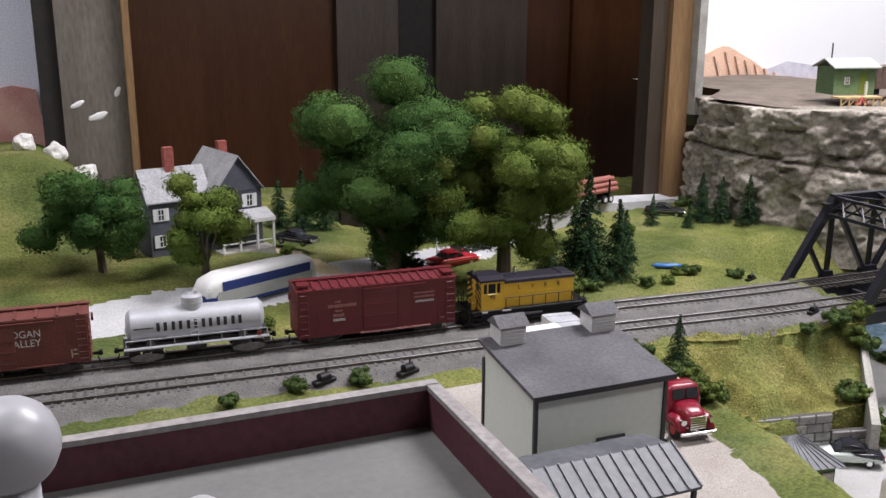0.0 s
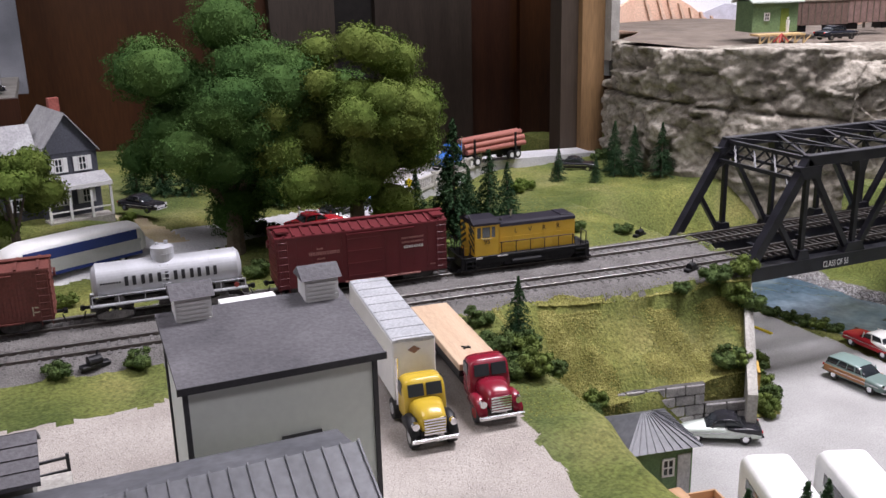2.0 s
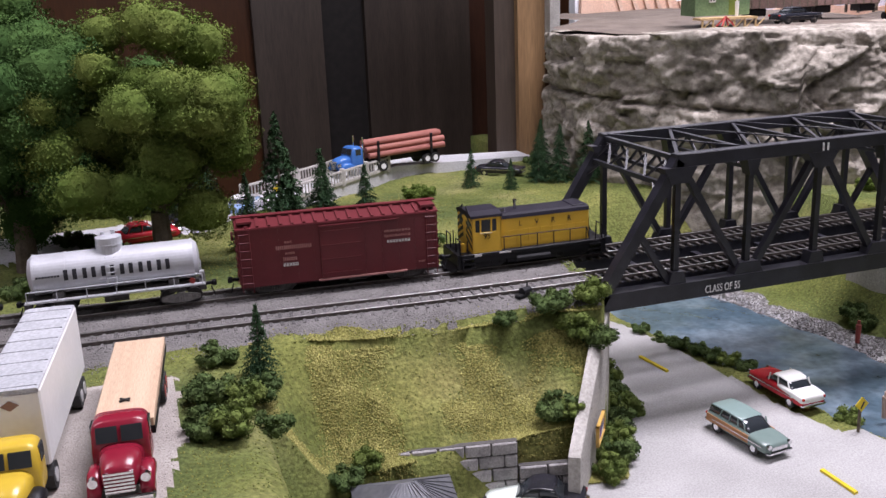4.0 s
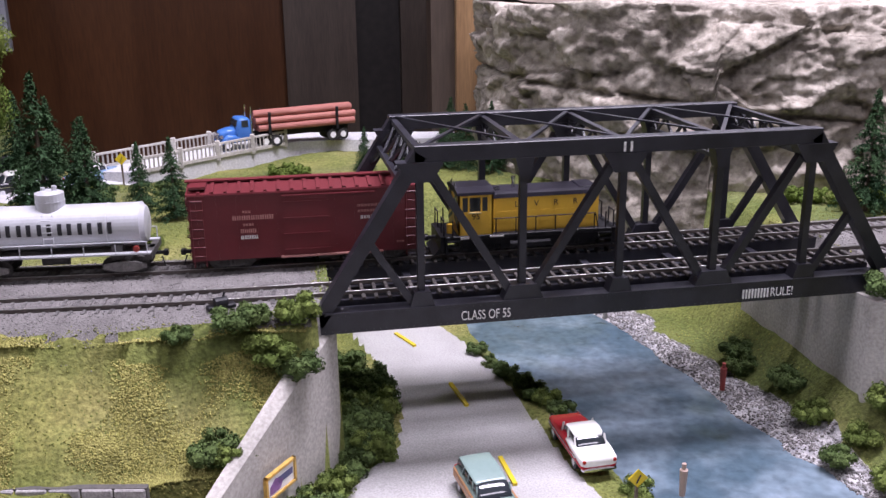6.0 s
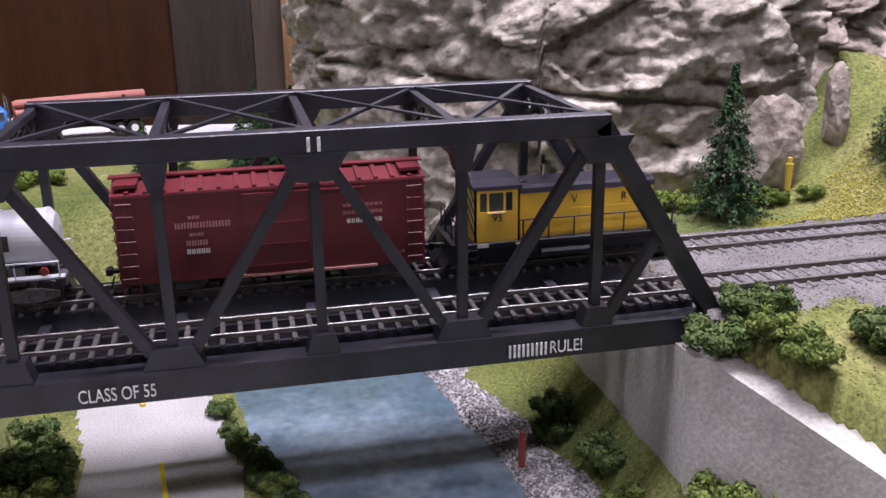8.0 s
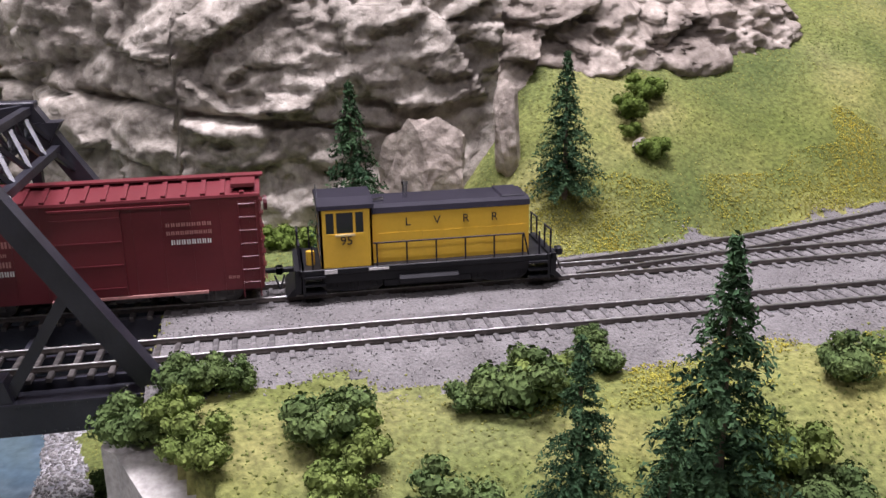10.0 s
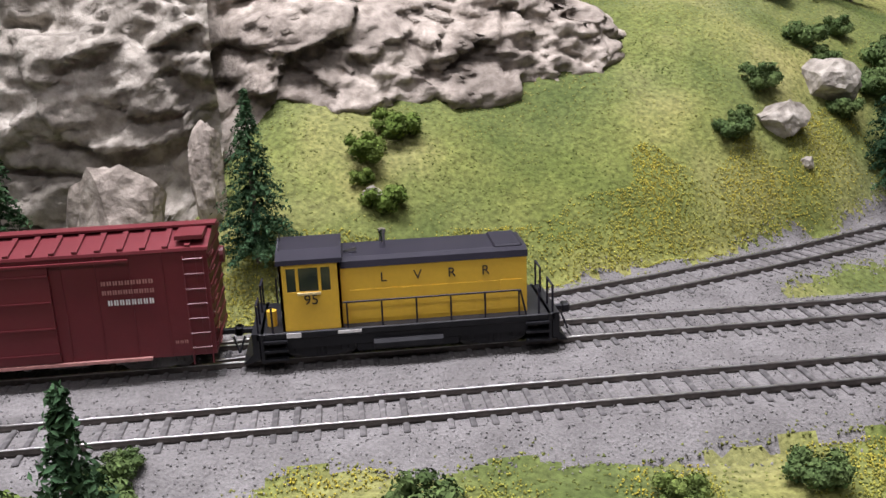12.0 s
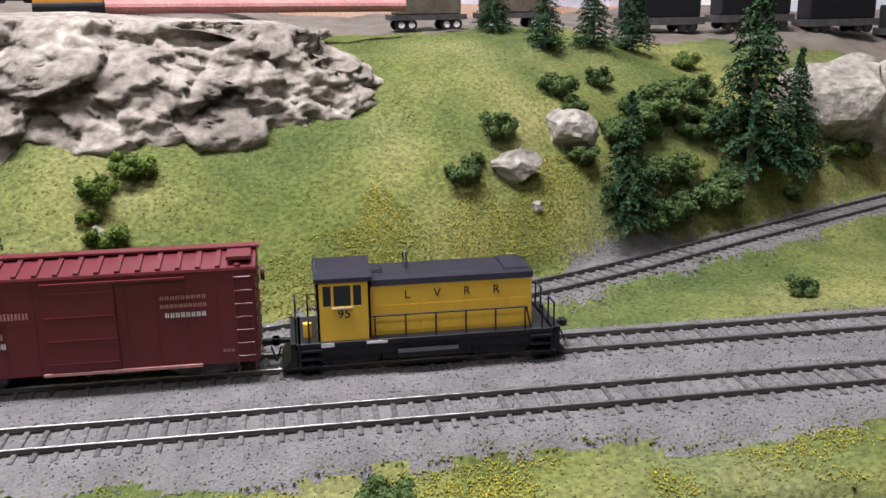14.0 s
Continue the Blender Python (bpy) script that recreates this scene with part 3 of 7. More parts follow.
# ---- truss bridge ----
def truss_bridge():
    e = root("truss_bridge", pose(0, 0, 0), "black double-track steel truss bridge with white painted lettering", "bridge")
    bx = [0.6161] + [0.6703 + 0.0534 * i for i in range(5)] + [0.9386]
    zb, zt, w = -0.0122, 0.0732, 0.0075
    ya, yb = 0.5690, 0.6640
    for y in (ya, yb):
        tr = part("truss", bar(bmesh.new(), (bx[0], y, zb), (bx[6], y, zb), w, 0.011), M_BRIDGE, e)
        part("top_chord", box(bmesh.new(), bx[1] - 0.003, bx[5] + 0.003, y - w / 2, y + w / 2, zt - 0.0042, zt + 0.0042, r=0.0004), M_BRIDGE, tr)
        for a, b in ((0, 1), (6, 5)):
            part("end_post", bar(bmesh.new(), (bx[a], y, zb), (bx[b], y, zt), w * 0.95, 0.0075, up=(0, 1, 0)), M_BRIDGE, tr)
        for a, b in ((2, 1), (2, 3), (4, 3), (4, 5)):
            part("diagonal", bar(bmesh.new(), (bx[a], y, zb), (bx[b], y, zt), w * 0.55, 0.0048, up=(0, 1, 0)), M_BRIDGE, tr)
        for i in (1, 2, 3, 4, 5):
            part("vertical", bar(bmesh.new(), (bx[i], y, zb), (bx[i], y, zt), w * 0.5, 0.0038, up=(0, 1, 0)), M_BRIDGE, tr)
        for a, b, c in ((0, 1, 1), (6, 5, 5)):
            mx, mz = (bx[a] + bx[b]) / 2, (zb + zt) / 2
            part("sub_strut", bar(bmesh.new(), (mx, y, mz), (bx[c], y, zb), w * 0.5, 0.0036, up=(0, 1, 0)), M_BRIDGE, tr)
        for i in range(1, 6):
            bm = bmesh.new()
            hw = 0.012 if i in (2, 4) else 0.007
            prism(bm, [(bx[i] - hw, zb + 0.004), (bx[i] + hw, zb + 0.004), (bx[i] + hw * 0.6, zb + 0.014), (bx[i] - hw * 0.6, zb + 0.014)], "y", y - 0.0042, y + 0.0042)
            part("gusset", bm, M_BRIDGE, tr)
            bm = bmesh.new()
            hw = 0.012 if i in (1, 3, 5) else 0.005
            prism(bm, [(bx[i] - hw, zt - 0.004), (bx[i] + hw, zt - 0.004), (bx[i] + hw * 0.5, zt - 0.014), (bx[i] - hw * 0.5, zt - 0.014)], "y", y - 0.0042, y + 0.0042)
            part("gusset", bm, M_BRIDGE, tr)
        bm = bmesh.new()
        for k in range(90):
            x = bx[0] + 0.004 + k * 0.00352
            for z in (zb + 0.0045, zb - 0.0045):
                box(bm, x - 0.0004, x + 0.0004, y - w / 2 - 0.0003, y - w / 2, z - 0.0004, z + 0.0004)
        part("rivets", bm, M_BRIDGE, tr)
        part("chord_ledge", B(bx[0] + 0.004, bx[6] - 0.004, y - w / 2 - 0.0012, y + w / 2 + 0.0012, zb + 0.0052, zb + 0.0062), M_BRIDGE, tr)
    for i in range(1, 6):
        bm = bmesh.new()
        bar(bm, (bx[i], ya, zt + 0.001), (bx[i], yb, zt + 0.001), 0.0034, 0.0028)
        bar(bm, (bx[i], ya, zt - 0.010), (bx[i], yb, zt - 0.010), 0.0026, 0.0022)
        n = 8
        for k in range(n):
            y0_, y1_ = ya + (yb - ya) * k / n, ya + (yb - ya) * (k + 1) / n
            a, b = (zt - 0.010, zt) if k % 2 else (zt, zt - 0.010)
            bar(bm, (bx[i], y0_, a), (bx[i], y1_, b), 0.0014, 0.0014)
        part("cross_strut", bm, M_BRIDGE, e)
    for i in range(1, 5):
        bm = bmesh.new()
        bar(bm, (bx[i], ya, zt + 0.0026), (bx[i + 1], yb, zt + 0.0026), 0.0022, 0.0012)
        bar(bm, (bx[i], yb, zt + 0.0036), (bx[i + 1], ya, zt + 0.0036), 0.0022, 0.0008)
        part("lateral_bracing", bm, M_BRIDGE, e)
    for a, b in ((0, 1), (6, 5)):
        bm = bmesh.new()
        def on(t, y):
            return (bx[b] + (bx[a] - bx[b]) * t, y, zt + (zb - zt) * t)
        bar(bm, on(0.17, ya), on(0.17, yb), 0.003, 0.003)
        for k in range(8):
            y0_, y1_ = ya + (yb - ya) * k / 8, ya + (yb - ya) * (k + 1) / 8
            p, q = (0.02, 0.17) if k % 2 else (0.17, 0.02)
            bar(bm, on(p, y0_), on(q, y1_), 0.0016, 0.0016)
        for yy, s in ((ya, 1), (yb, -1)):
            bar(bm, on(0.17, yy + s * 0.012), on(0.30, yy), 0.002, 0.002)
        part("portal", bm, M_BRIDGE, e)
    for i in range(7):
        part("floor_beam", B(bx[i] - 0.0022, bx[i] + 0.0022, ya, yb, zb - 0.005, zb + 0.0045), M_BRIDGE, e)
    for yc in (0.588, 0.640):
        for s in (-0.0095, 0.0095):
            part("stringer", B(bx[0], bx[6], yc + s - 0.0016, yc + s + 0.0016, zb - 0.004, -0.0039), M_BRIDGE, e)
    part("walkway", B(bx[0], bx[6], 0.6085, 0.6195, zb - 0.003, zb - 0.0016), M_BRIDGE, e)
    chalk = mat("white_chalk_paint", (0.8, 0.8, 0.78), (0.6, 0.6, 0.58), 0.8, 500)
    wy = ya - w / 2 - 0.0016
    writing("lettering", "CLASS OF 55", 0.0072, pose(0.7035, wy, zb - 0.0005, 90), chalk, e, squeeze=0.66)
    writing("lettering", "RULE!", 0.0072, pose(0.8708, wy, zb - 0.0005, 90), chalk, e, squeeze=0.75)
    for k in range(9):
        x = 0.8480 + 0.0018 * k
        part("painted_bar", bar(bmesh.new(), (x, wy, zb - 0.003), (x, wy, zb + 0.0022), 0.0009, 0.0004), chalk, e)
    for k in range(2):
        part("painted_bar", bar(bmesh.new(), (0.7755 + 0.0036 * k, wy, zt - 0.003), (0.7755 + 0.0036 * k, wy, zt + 0.002), 0.0012, 0.0004), chalk, e)
    return e


truss_bridge()


def abutments():
    bm = bmesh.new()
    prism(bm, [(0.612, 0.675), (0.612, 0.565), (0.5555, 0.488), (0.561, 0.484), (0.626, 0.572), (0.626, 0.675)], "z", -0.103, -0.016)
    for v in bm.verts:
        if v.co.z > -0.05 and v.co.y < 0.56:
            v.co.z = -0.066
    part("wall_abutment_west", bm, M_CONC)
    bm = bmesh.new()
    prism(bm, [(0.918, 0.550), (0.923, 0.545), (0.972, 0.455), (0.977, 0.457), (0.946, 0.548), (0.946, 0.69), (0.918, 0.69)], "z", -0.105, -0.017)
    for v in bm.verts:
        if v.co.z > -0.05 and v.co.y < 0.5:
            v.co.z = -0.046
    part("wall_abutment_east", bm, M_CONC)
    for n in ("wall_abutment_west", "wall_abutment_east"):
        tagged(bpy.data.objects[n], "pale concrete bridge abutment and wing wall", "retaining wall", kind="structure")
    # framed picture board on the wing wall
    e = root("billboard", pose(0.592, 0.5225, -0.072, 0, 0, 53.5), "small framed billboard on the concrete wing wall", "billboard")
    bm = bmesh.new()
    for a in ((-0.012, 0.012, 0.0052, 0.0066), (-0.012, 0.012, -0.0066, -0.0052), (-0.012, -0.0106, -0.0066, 0.0066), (0.0106, 0.012, -0.0066, 0.0066)):
        box(bm, a[0], a[1], -0.0025, -0.0005, a[2], a[3])
    part("frame", bm, mat("ochre_frame", (0.5, 0.3, 0.06), (0.55, 0.36, 0.1), 0.5), e)
    part("panel", B(-0.0108, 0.0108, -0.0016, -0.0004, -0.0054, 0.0054), M_WHITE, e)
    bm = bmesh.new()
    prism(bm, [(-0.009, -0.004), (-0.001, -0.004), (0.002, 0.0), (-0.004, 0.003), (-0.0085, 0.0)], "y", -0.0019, -0.0017)
    part("printed_shape", bm, mat("violet_print", (0.16, 0.07, 0.2), (0.25, 0.12, 0.3), 0.5), e)
    part("printed_bar", B(-0.002, 0.0095, -0.0019, -0.0017, -0.0012, 0.0022), mat("slate_print", (0.1, 0.1, 0.2), None, 0.5), e)


abutments()


def stone_wall():
    e = root("wall_stone", Matrix(), "grey block retaining wall below the grass slope", "retaining wall", kind="structure")
    ms = mat("grey_wall_block", (0.26, 0.25, 0.25), (0.4, 0.38, 0.37), 0.85, 120, 900, 0.5, rand=0.3)
    md = mat("wall_joint", (0.08, 0.075, 0.07), None, 0.9)
    for (xa, ya, xb, yb, rows) in ((0.432, 0.5265, 0.534, 0.507, 5), (0.5345, 0.5065, 0.566, 0.499, 3)):
        L = math.hypot(xb - xa, yb - ya)
        m = Matrix.Translation((xa, ya, LOW)) @ pose(0, 0, 0, 0, 0, math.degrees(math.atan2(yb - ya, xb - xa)))
        h = 0.0078
        bm = box(bmesh.new(), 0, L, 0.0004, 0.004, -0.004, rows * h, m=m)
        part("backing", bm, md, e)
        for r in range(rows):
            n = max(2, int(L / 0.0135))
            off = 0.5 * (r % 2)
            for i in range(-1, n):
                a, b = (i + off) * L / n, (i + 1 + off) * L / n
                a, b = max(a, 0), min(b, L)
                if b - a < 0.003:
                    continue
                d = random.uniform(0.0004, 0.0013)
                part("stone", box(bmesh.new(), a + 0.0004, b - 0.0004, -d, 0.002, r * h + 0.0004, (r + 1) * h - 0.0003, r=0.0006, m=m), ms, e)


# ---- cliffs ----
def rock_sheet(name, path, top, bottom, step, material, label, seed, big=0.016, lean=0.012, stretch=1.7, block=0.055):
    """A faceted rock face along a plan path; top and bottom heights are given at the path's points."""
    path = np.array(path, dtype=float)
    seg = np.r_[0, np.cumsum(np.hypot(*np.diff(path, axis=0).T))]
    n = int(seg[-1] / step)
    s = np.linspace(0, seg[-1], n)
    px, py = np.interp(s, seg, path[:, 0]), np.interp(s, seg, path[:, 1])
    k = np.hanning(21)
    k /= k.sum()
    sm = lambda a: np.convolve(np.pad(a, 10, mode="edge"), k, mode="valid")
    px, py = sm(px), sm(py)
    tz, bz = sm(np.interp(s, seg, top)), sm(np.interp(s, seg, bottom))
    bz = np.maximum(bz, ground(px, py) - 0.010)
    tx, ty = np.gradient(px), np.gradient(py)
    ln = np.hypot(tx, ty)
    ox, oy = ty / ln, -tx / ln
    hmax = float((tz - bz).max())
    m = max(8, int(hmax / step)) + 10
    v = np.linspace(0, 1.16, m)
    S, V = np.meshgrid(np.arange(n), v)
    up = np.minimum(V, 1.0)
    over = np.clip(V - 1.0, 0, None)
    rng = np.random.default_rng(seed)
    Z = bz[S] + (tz - bz)[S] * (up - 0.0)
    inn = lean * up + over * 0.30
    P = np.stack([px[S] - ox[S] * inn, py[S] - oy[S] * inn, Z + over * 0.02], -1).reshape(-1, 3)
    O = np.stack([ox[S], oy[S], np.zeros_like(S, dtype=float)], -1).reshape(-1, 3)
    disp = np.zeros(len(P))
    lo_, hi_ = P.min(0) - 0.02, P.max(0) + 0.02
    for cell, amp, tilt, bulge in ((block, big * 0.5, 0.24, big * 0.30), (block * 0.45, big * 0.24, 0.34, big * 0.05), (0.011, big * 0.10, 0.40, 0.0)):
        area = seg[-1] * (hmax + 0.1)
        cnt = int(area / (cell * cell) * 1.3)
        pick = rng.integers(0, len(P), cnt)
        sd = P[pick] * 1.0 + rng.normal(size=(cnt, 3)) * cell * 0.2
        of, ti = rng.uniform(-1, 1, cnt) * amp, rng.normal(size=(cnt, 3)) * tilt
        who, near = np.zeros(len(P), dtype=int), np.zeros(len(P))
        Q = P * np.array([1, 1, stretch])
        S2 = sd * np.array([1, 1, stretch])
        for a in range(0, len(P), 4000):
            d2 = ((Q[a:a + 4000, None] - S2[None]) ** 2).sum(-1)
            who[a:a + 4000], near[a:a + 4000] = d2.argmin(1), d2.min(1)
        plane = np.clip(((P - sd[who]) * ti[who]).sum(1), -amp, amp)
        disp += of[who] * 0.7 + plane + bulge * (1 - np.clip(near / (cell * 0.8) ** 2, 0, 1.3))
    fine = np.array([noise.fractal(Vector(p) * 90, 0.8, 2.1, 4) for p in P])
    disp = np.clip(disp, -0.010, 0.013) + fine * 0.0010
    ledge = np.sin(P[:, 2] * 95 + 2.5 * np.sin(P[:, 0] * 9)) * 0.0005
    crack = np.exp(-((P[:, 2] - 0.062 + 0.10 * (P[:, 0] - 0.85)) / 0.0022) ** 2) * (P[:, 0] < 1.06) * 0.010
    disp = (disp + ledge - crack) * smooth(0.02, 0.22, V.ravel())
    flat_top = np.clip((V.ravel() - 1.0) / 0.16, 0, 1)
    disp *= 1 - 0.8 * flat_top
    P = P + O * disp[:, None]
    P[:, 2] += (1 - flat_top) * 0.25 * disp * (V.ravel() > 0.85) + rng.normal(size=len(P)) * 0.00015
    i = np.arange(n * m).reshape(m, n)
    f = np.stack([i[:-1, :-1], i[:-1, 1:], i[1:, 1:], i[1:, :-1]], -1).reshape(-1, 4)
    ob = raw(name, P, f, material)
    return tagged(ob, label, "rock", kind="structure")


def rock_material(name, dark, mid, pale):
    m = bpy.data.materials.new(name)
    m.use_nodes = True
    n, lk = m.node_tree.nodes, m.node_tree.links
    bs = n["Principled BSDF"]
    bs.inputs["Roughness"].default_value, bs.inputs["Specular IOR Level"].default_value = 0.88, 0.2
    tc = n.new("ShaderNodeTexCoord")
    def ns(s, d=6):
        t = n.new("ShaderNodeTexNoise")
        t.inputs["Scale"].default_value, t.inputs["Detail"].default_value = s, d
        lk.new(tc.outputs["Object"], t.inputs["Vector"])
        return t.outputs["Fac"]
    r = n.new("ShaderNodeValToRGB")
    els = r.color_ramp.elements
    els[0].position, els[0].color = 0.33, (*dark, 1)
    els[1].position, els[1].color = 0.68, (*pale, 1)
    e = els.new(0.5)
    e.color = (*mid, 1)
    lk.new(ns(26, 9), r.inputs[0])
    r2 = n.new("ShaderNodeValToRGB")
    r2.color_ramp.elements[0].position, r2.color_ramp.elements[0].color = 0.36, (0.68, 0.65, 0.62, 1)
    r2.color_ramp.elements[1].position, r2.color_ramp.elements[1].color = 0.6, (1.15, 1.13, 1.1, 1)
    lk.new(ns(170, 6), r2.inputs[0])
    mx = n.new("ShaderNodeMix")
    mx.data_type, mx.blend_type = "RGBA", "MULTIPLY"
    mx.inputs["Factor"].default_value = 1.0
    lk.new(r.outputs[0], mx.inputs["A"])
    lk.new(r2.outputs[0], mx.inputs["B"])
    lk.new(mx.outputs["Result"], bs.inputs["Base Color"])
    b = n.new("ShaderNodeBump")
    b.inputs["Strength"].default_value, b.inputs["Distance"].default_value = 1.0, 0.0015
    lk.new(ns(230, 7), b.inputs["Height"])
    lk.new(b.outputs[0], bs.inputs["Normal"])
    return m


M_ROCK = rock_material("grey_cliff_rock", (0.195, 0.178, 0.152), (0.31, 0.287, 0.248), (0.47, 0.44, 0.39))
M_ROCKT = rock_material("tan_cliff_rock", (0.18, 0.158, 0.134), (0.285, 0.252, 0.216), (0.43, 0.388, 0.334))
rock_sheet("cliff_back", [(0.835, 1.12), (0.80, 1.05), (0.795, 0.97), (0.808, 0.90), (0.85, 0.835), (0.91, 0.785), (0.98, 0.757), (1.05, 0.742), (1.10, 0.742)],
           [0.125, 0.125, 0.125, 0.125, 0.13, 0.13, 0.13, 0.13, 0.13], [-0.03, -0.03, -0.03, -0.03, -0.06, -0.06, -0.04, -0.02, -0.01], 0.0024, M_ROCK,
           "carved grey plaster rock cliff with ledges", 3, big=0.0125, stretch=1.9, block=0.07)
rock_sheet("cliff_front", [(1.06, 0.752), (1.105, 0.758), (1.153, 0.757), (1.192, 0.766), (1.233, 0.778), (1.27, 0.782), (1.296, 0.79), (1.305, 0.83)],
           [0.13, 0.13, 0.130, 0.127, 0.124, 0.121, 0.119, 0.119], [0.0, 0.02, 0.03, 0.03, 0.03, 0.03, 0.03, 0.03], 0.0024, M_ROCKT,
           "carved tan plaster rock outcrop above the grass", 5, big=0.0135, lean=0.04, stretch=1.3, block=0.05)


def plateau():
    v, f = [], []
    xs, ys = np.linspace(0.80, 1.34, 120), np.linspace(0.75, 1.32, 60)
    rim = lambda x: np.interp(x, [0.80, 0.83, 0.87, 0.93, 1.0, 1.08, 1.2, 1.3, 1.36, 1.5, 2.0], [1.0, 0.935, 0.885, 0.845, 0.815, 0.81, 0.81, 0.82, 0.84, 0.86, 0.95])
    for y in ys:
        for x in xs:
            yy = rim(x) + (1.32 - rim(x)) * (y - ys[0]) / (ys[-1] - ys[0])
            x = x + 0.07 * float(smooth(1.02, 1.10, yy)) * (1 - (x - 0.80) / 0.54)
            v.append((x, yy, 0.128 - 0.012 * float(smooth(1.1, 1.35, x)) - 0.04 * float(smooth(1.2, 1.34, x)) + 0.003 * float(grid_noise(x, yy, 0.03, 21)) + 0.008 * float(smooth(0.9, 1.1, yy))*(x < 1.3)))
    for i in range(59):
        for j in range(119):
            a = i * 120 + j
            f.append((a, a + 1, a + 121, a + 120))
    tagged(raw("ground_plateau", v, f, M_EARTH, smooth=True), "brown earth plateau above the cliff", "ground", kind="structure")


plateau()


# ---- room ----
def room():
    def wall(name, *a, material=M_ROOMW, label="plain painted room wall"):
        tagged(part(name, B(*a), material), label, "wall", kind="structure")
    wall("wall_south", -1.8, 3.6, -1.9, -1.8, -1.0, 1.5)
    wall("wall_west", -1.9, -1.8, -1.9, 2.4, -1.0, 1.5)
    wall("wall_east", 3.6, 3.7, -1.9, 2.4, -1.0, 1.5)
    tagged(part("floor", B(-1.9, 3.7, -1.9, 2.5, -1.1, -1.0), M_CARPET), "dark carpeted room floor", "floor", kind="structure")
    tagged(part("ceiling", B(-1.9, 3.7, -1.9, 2.5, 1.5, 1.6), M_ROOMW), "plain white room ceiling", "ceiling", kind="structure")
    # panelled wall behind the layout
    tagged(part("wall_north", B(-1.9, 3.7, 2.3, 2.4, -1.0, 1.5), M_WOODP), "dark brown wood panelling behind the layout", "wall", kind="structure")
    # The M_DARK strip is no board: its black colour stands for a shaded gap.
    for x0, x1, y, mm in ((0.64, 0.80, 2.27, M_WOODG), (0.80, 0.90, 2.285, M_DARK), (0.90, 1.16, 2.26, M_WOODG), (1.16, 1.28, 2.28, M_WOODR), (1.31, 2.1, 2.28, M_WOODP)):
        tagged(part("trim", B(x0, x1, y, 2.299, -1.0, 1.5), mm), "vertical wooden board or dark gap strip on the wall", "trim", kind="structure")
    # posts at the gap in the layout
    tagged(part("trim", B(0.80, 0.835, 1.12, 1.16, -0.05, 0.6), M_PINE), "varnished pine corner post", "trim", kind="structure")
    tagged(part("trim", B(0.774, 0.80, 1.13, 1.16, -0.05, 0.6), M_WOODG), "brown wooden edge board", "trim", kind="structure")
    tagged(part("trim", B(0.835, 0.848, 1.105, 1.16, 0.1, 0.6), mat("grey_edge_strip", (0.25, 0.24, 0.22), (0.35, 0.34, 0.31), 0.7), ), "grey edge strip of the backdrop", "trim", kind="structure")


room()


# ---- train ----
M_LYEL = mat("loco_yellow", (0.70, 0.43, 0.04), (0.66, 0.40, 0.04), 0.42, 60, 700, 0.03, amp=0.03)
M_LBLK = mat("loco_roof_black", (0.010, 0.009, 0.015), (0.015, 0.013, 0.021), 0.58, 60, amp=0.05, spec=0.25)
M_BOXR = mat("boxcar_red", (0.125, 0.015, 0.020), (0.11, 0.013, 0.017), 0.45, 50, 600, 0.03, amp=0.04)
M_BOXB = mat("boxcar_brown", (0.16, 0.045, 0.035), (0.12, 0.035, 0.028), 0.6, 70, 600, 0.1)
M_SILV = mat("tank_silver", (0.52, 0.53, 0.56), (0.46, 0.47, 0.49), 0.42, 60, 500, 0.03, metal=0.3, amp=0.04)
M_LETW = mat("white_lettering", (0.75, 0.73, 0.7), (0.6, 0.58, 0.55), 0.6, 300)
M_LETP = mat("faded_lettering", (0.42, 0.2, 0.18), (0.36, 0.16, 0.14), 0.6, 300)
M_LETB = mat("black_lettering", (0.015, 0.015, 0.02), None, 0.5)
M_GREYD = mat("dark_underframe", (0.04, 0.038, 0.037), (0.07, 0.066, 0.062), 0.7, 150)


def wheelset(parent, x, r=0.0047):
    bm = bmesh.new()
    for s in (-1, 1):
        rod(bm, (0, s * 0.0072, 0), (0, s * 0.0088, 0), r, n=16)
        for k in range(4):
            a = math.pi / 2 * k
            bar(bm, (0.0012 * math.cos(a), s * 0.009, 0.0012 * math.sin(a)), (r * 0.75 * math.cos(a), s * 0.009, r * 0.75 * math.sin(a)), 0.0008, 0.0004)
    rod(bm, (0, -0.0088, 0), (0, 0.0088, 0), 0.0007)
    o = part("wheelset", bm, M_GREYD, parent)
    o.matrix_basis = pose(x, 0, r)
    return o


WHEELS = []


def truck(parent, x, mm=None, yo=0.0112):
    bm = bmesh.new()
    for s in (-1, 1):
        prism(bm, [(-0.0115, 0.0035), (-0.0085, 0.0028), (-0.004, 0.0016), (0.004, 0.0016), (0.0085, 0.0028), (0.0115, 0.0035), (0.0115, 0.0058), (0.005, 0.0072), (-0.005, 0.0072), (-0.0115, 0.0058)],
              "y", s * yo - 0.0008, s * yo + 0.0008)
        for q in (-0.008, 0.008):
            box(bm, q - 0.0014, q + 0.0014, s * yo - 0.0013, s * yo + 0.0013, 0.0034, 0.006, r=0.0003)
        for q in (-0.0016, 0, 0.0016):
            rod(bm, (q, s * yo + s * 0.0004, 0.0022), (q, s * yo + s * 0.0004, 0.0062), 0.0007, n=6)
    box(bm, -0.0025, 0.0025, -yo, yo, 0.0045, 0.0075)
    t = part("truck", bm, mm or M_GREYD, parent)
    t.matrix_basis = pose(x, 0, 0)
    for q in (-0.008, 0.008):
        WHEELS.append((wheelset(t, q), q))
    return t


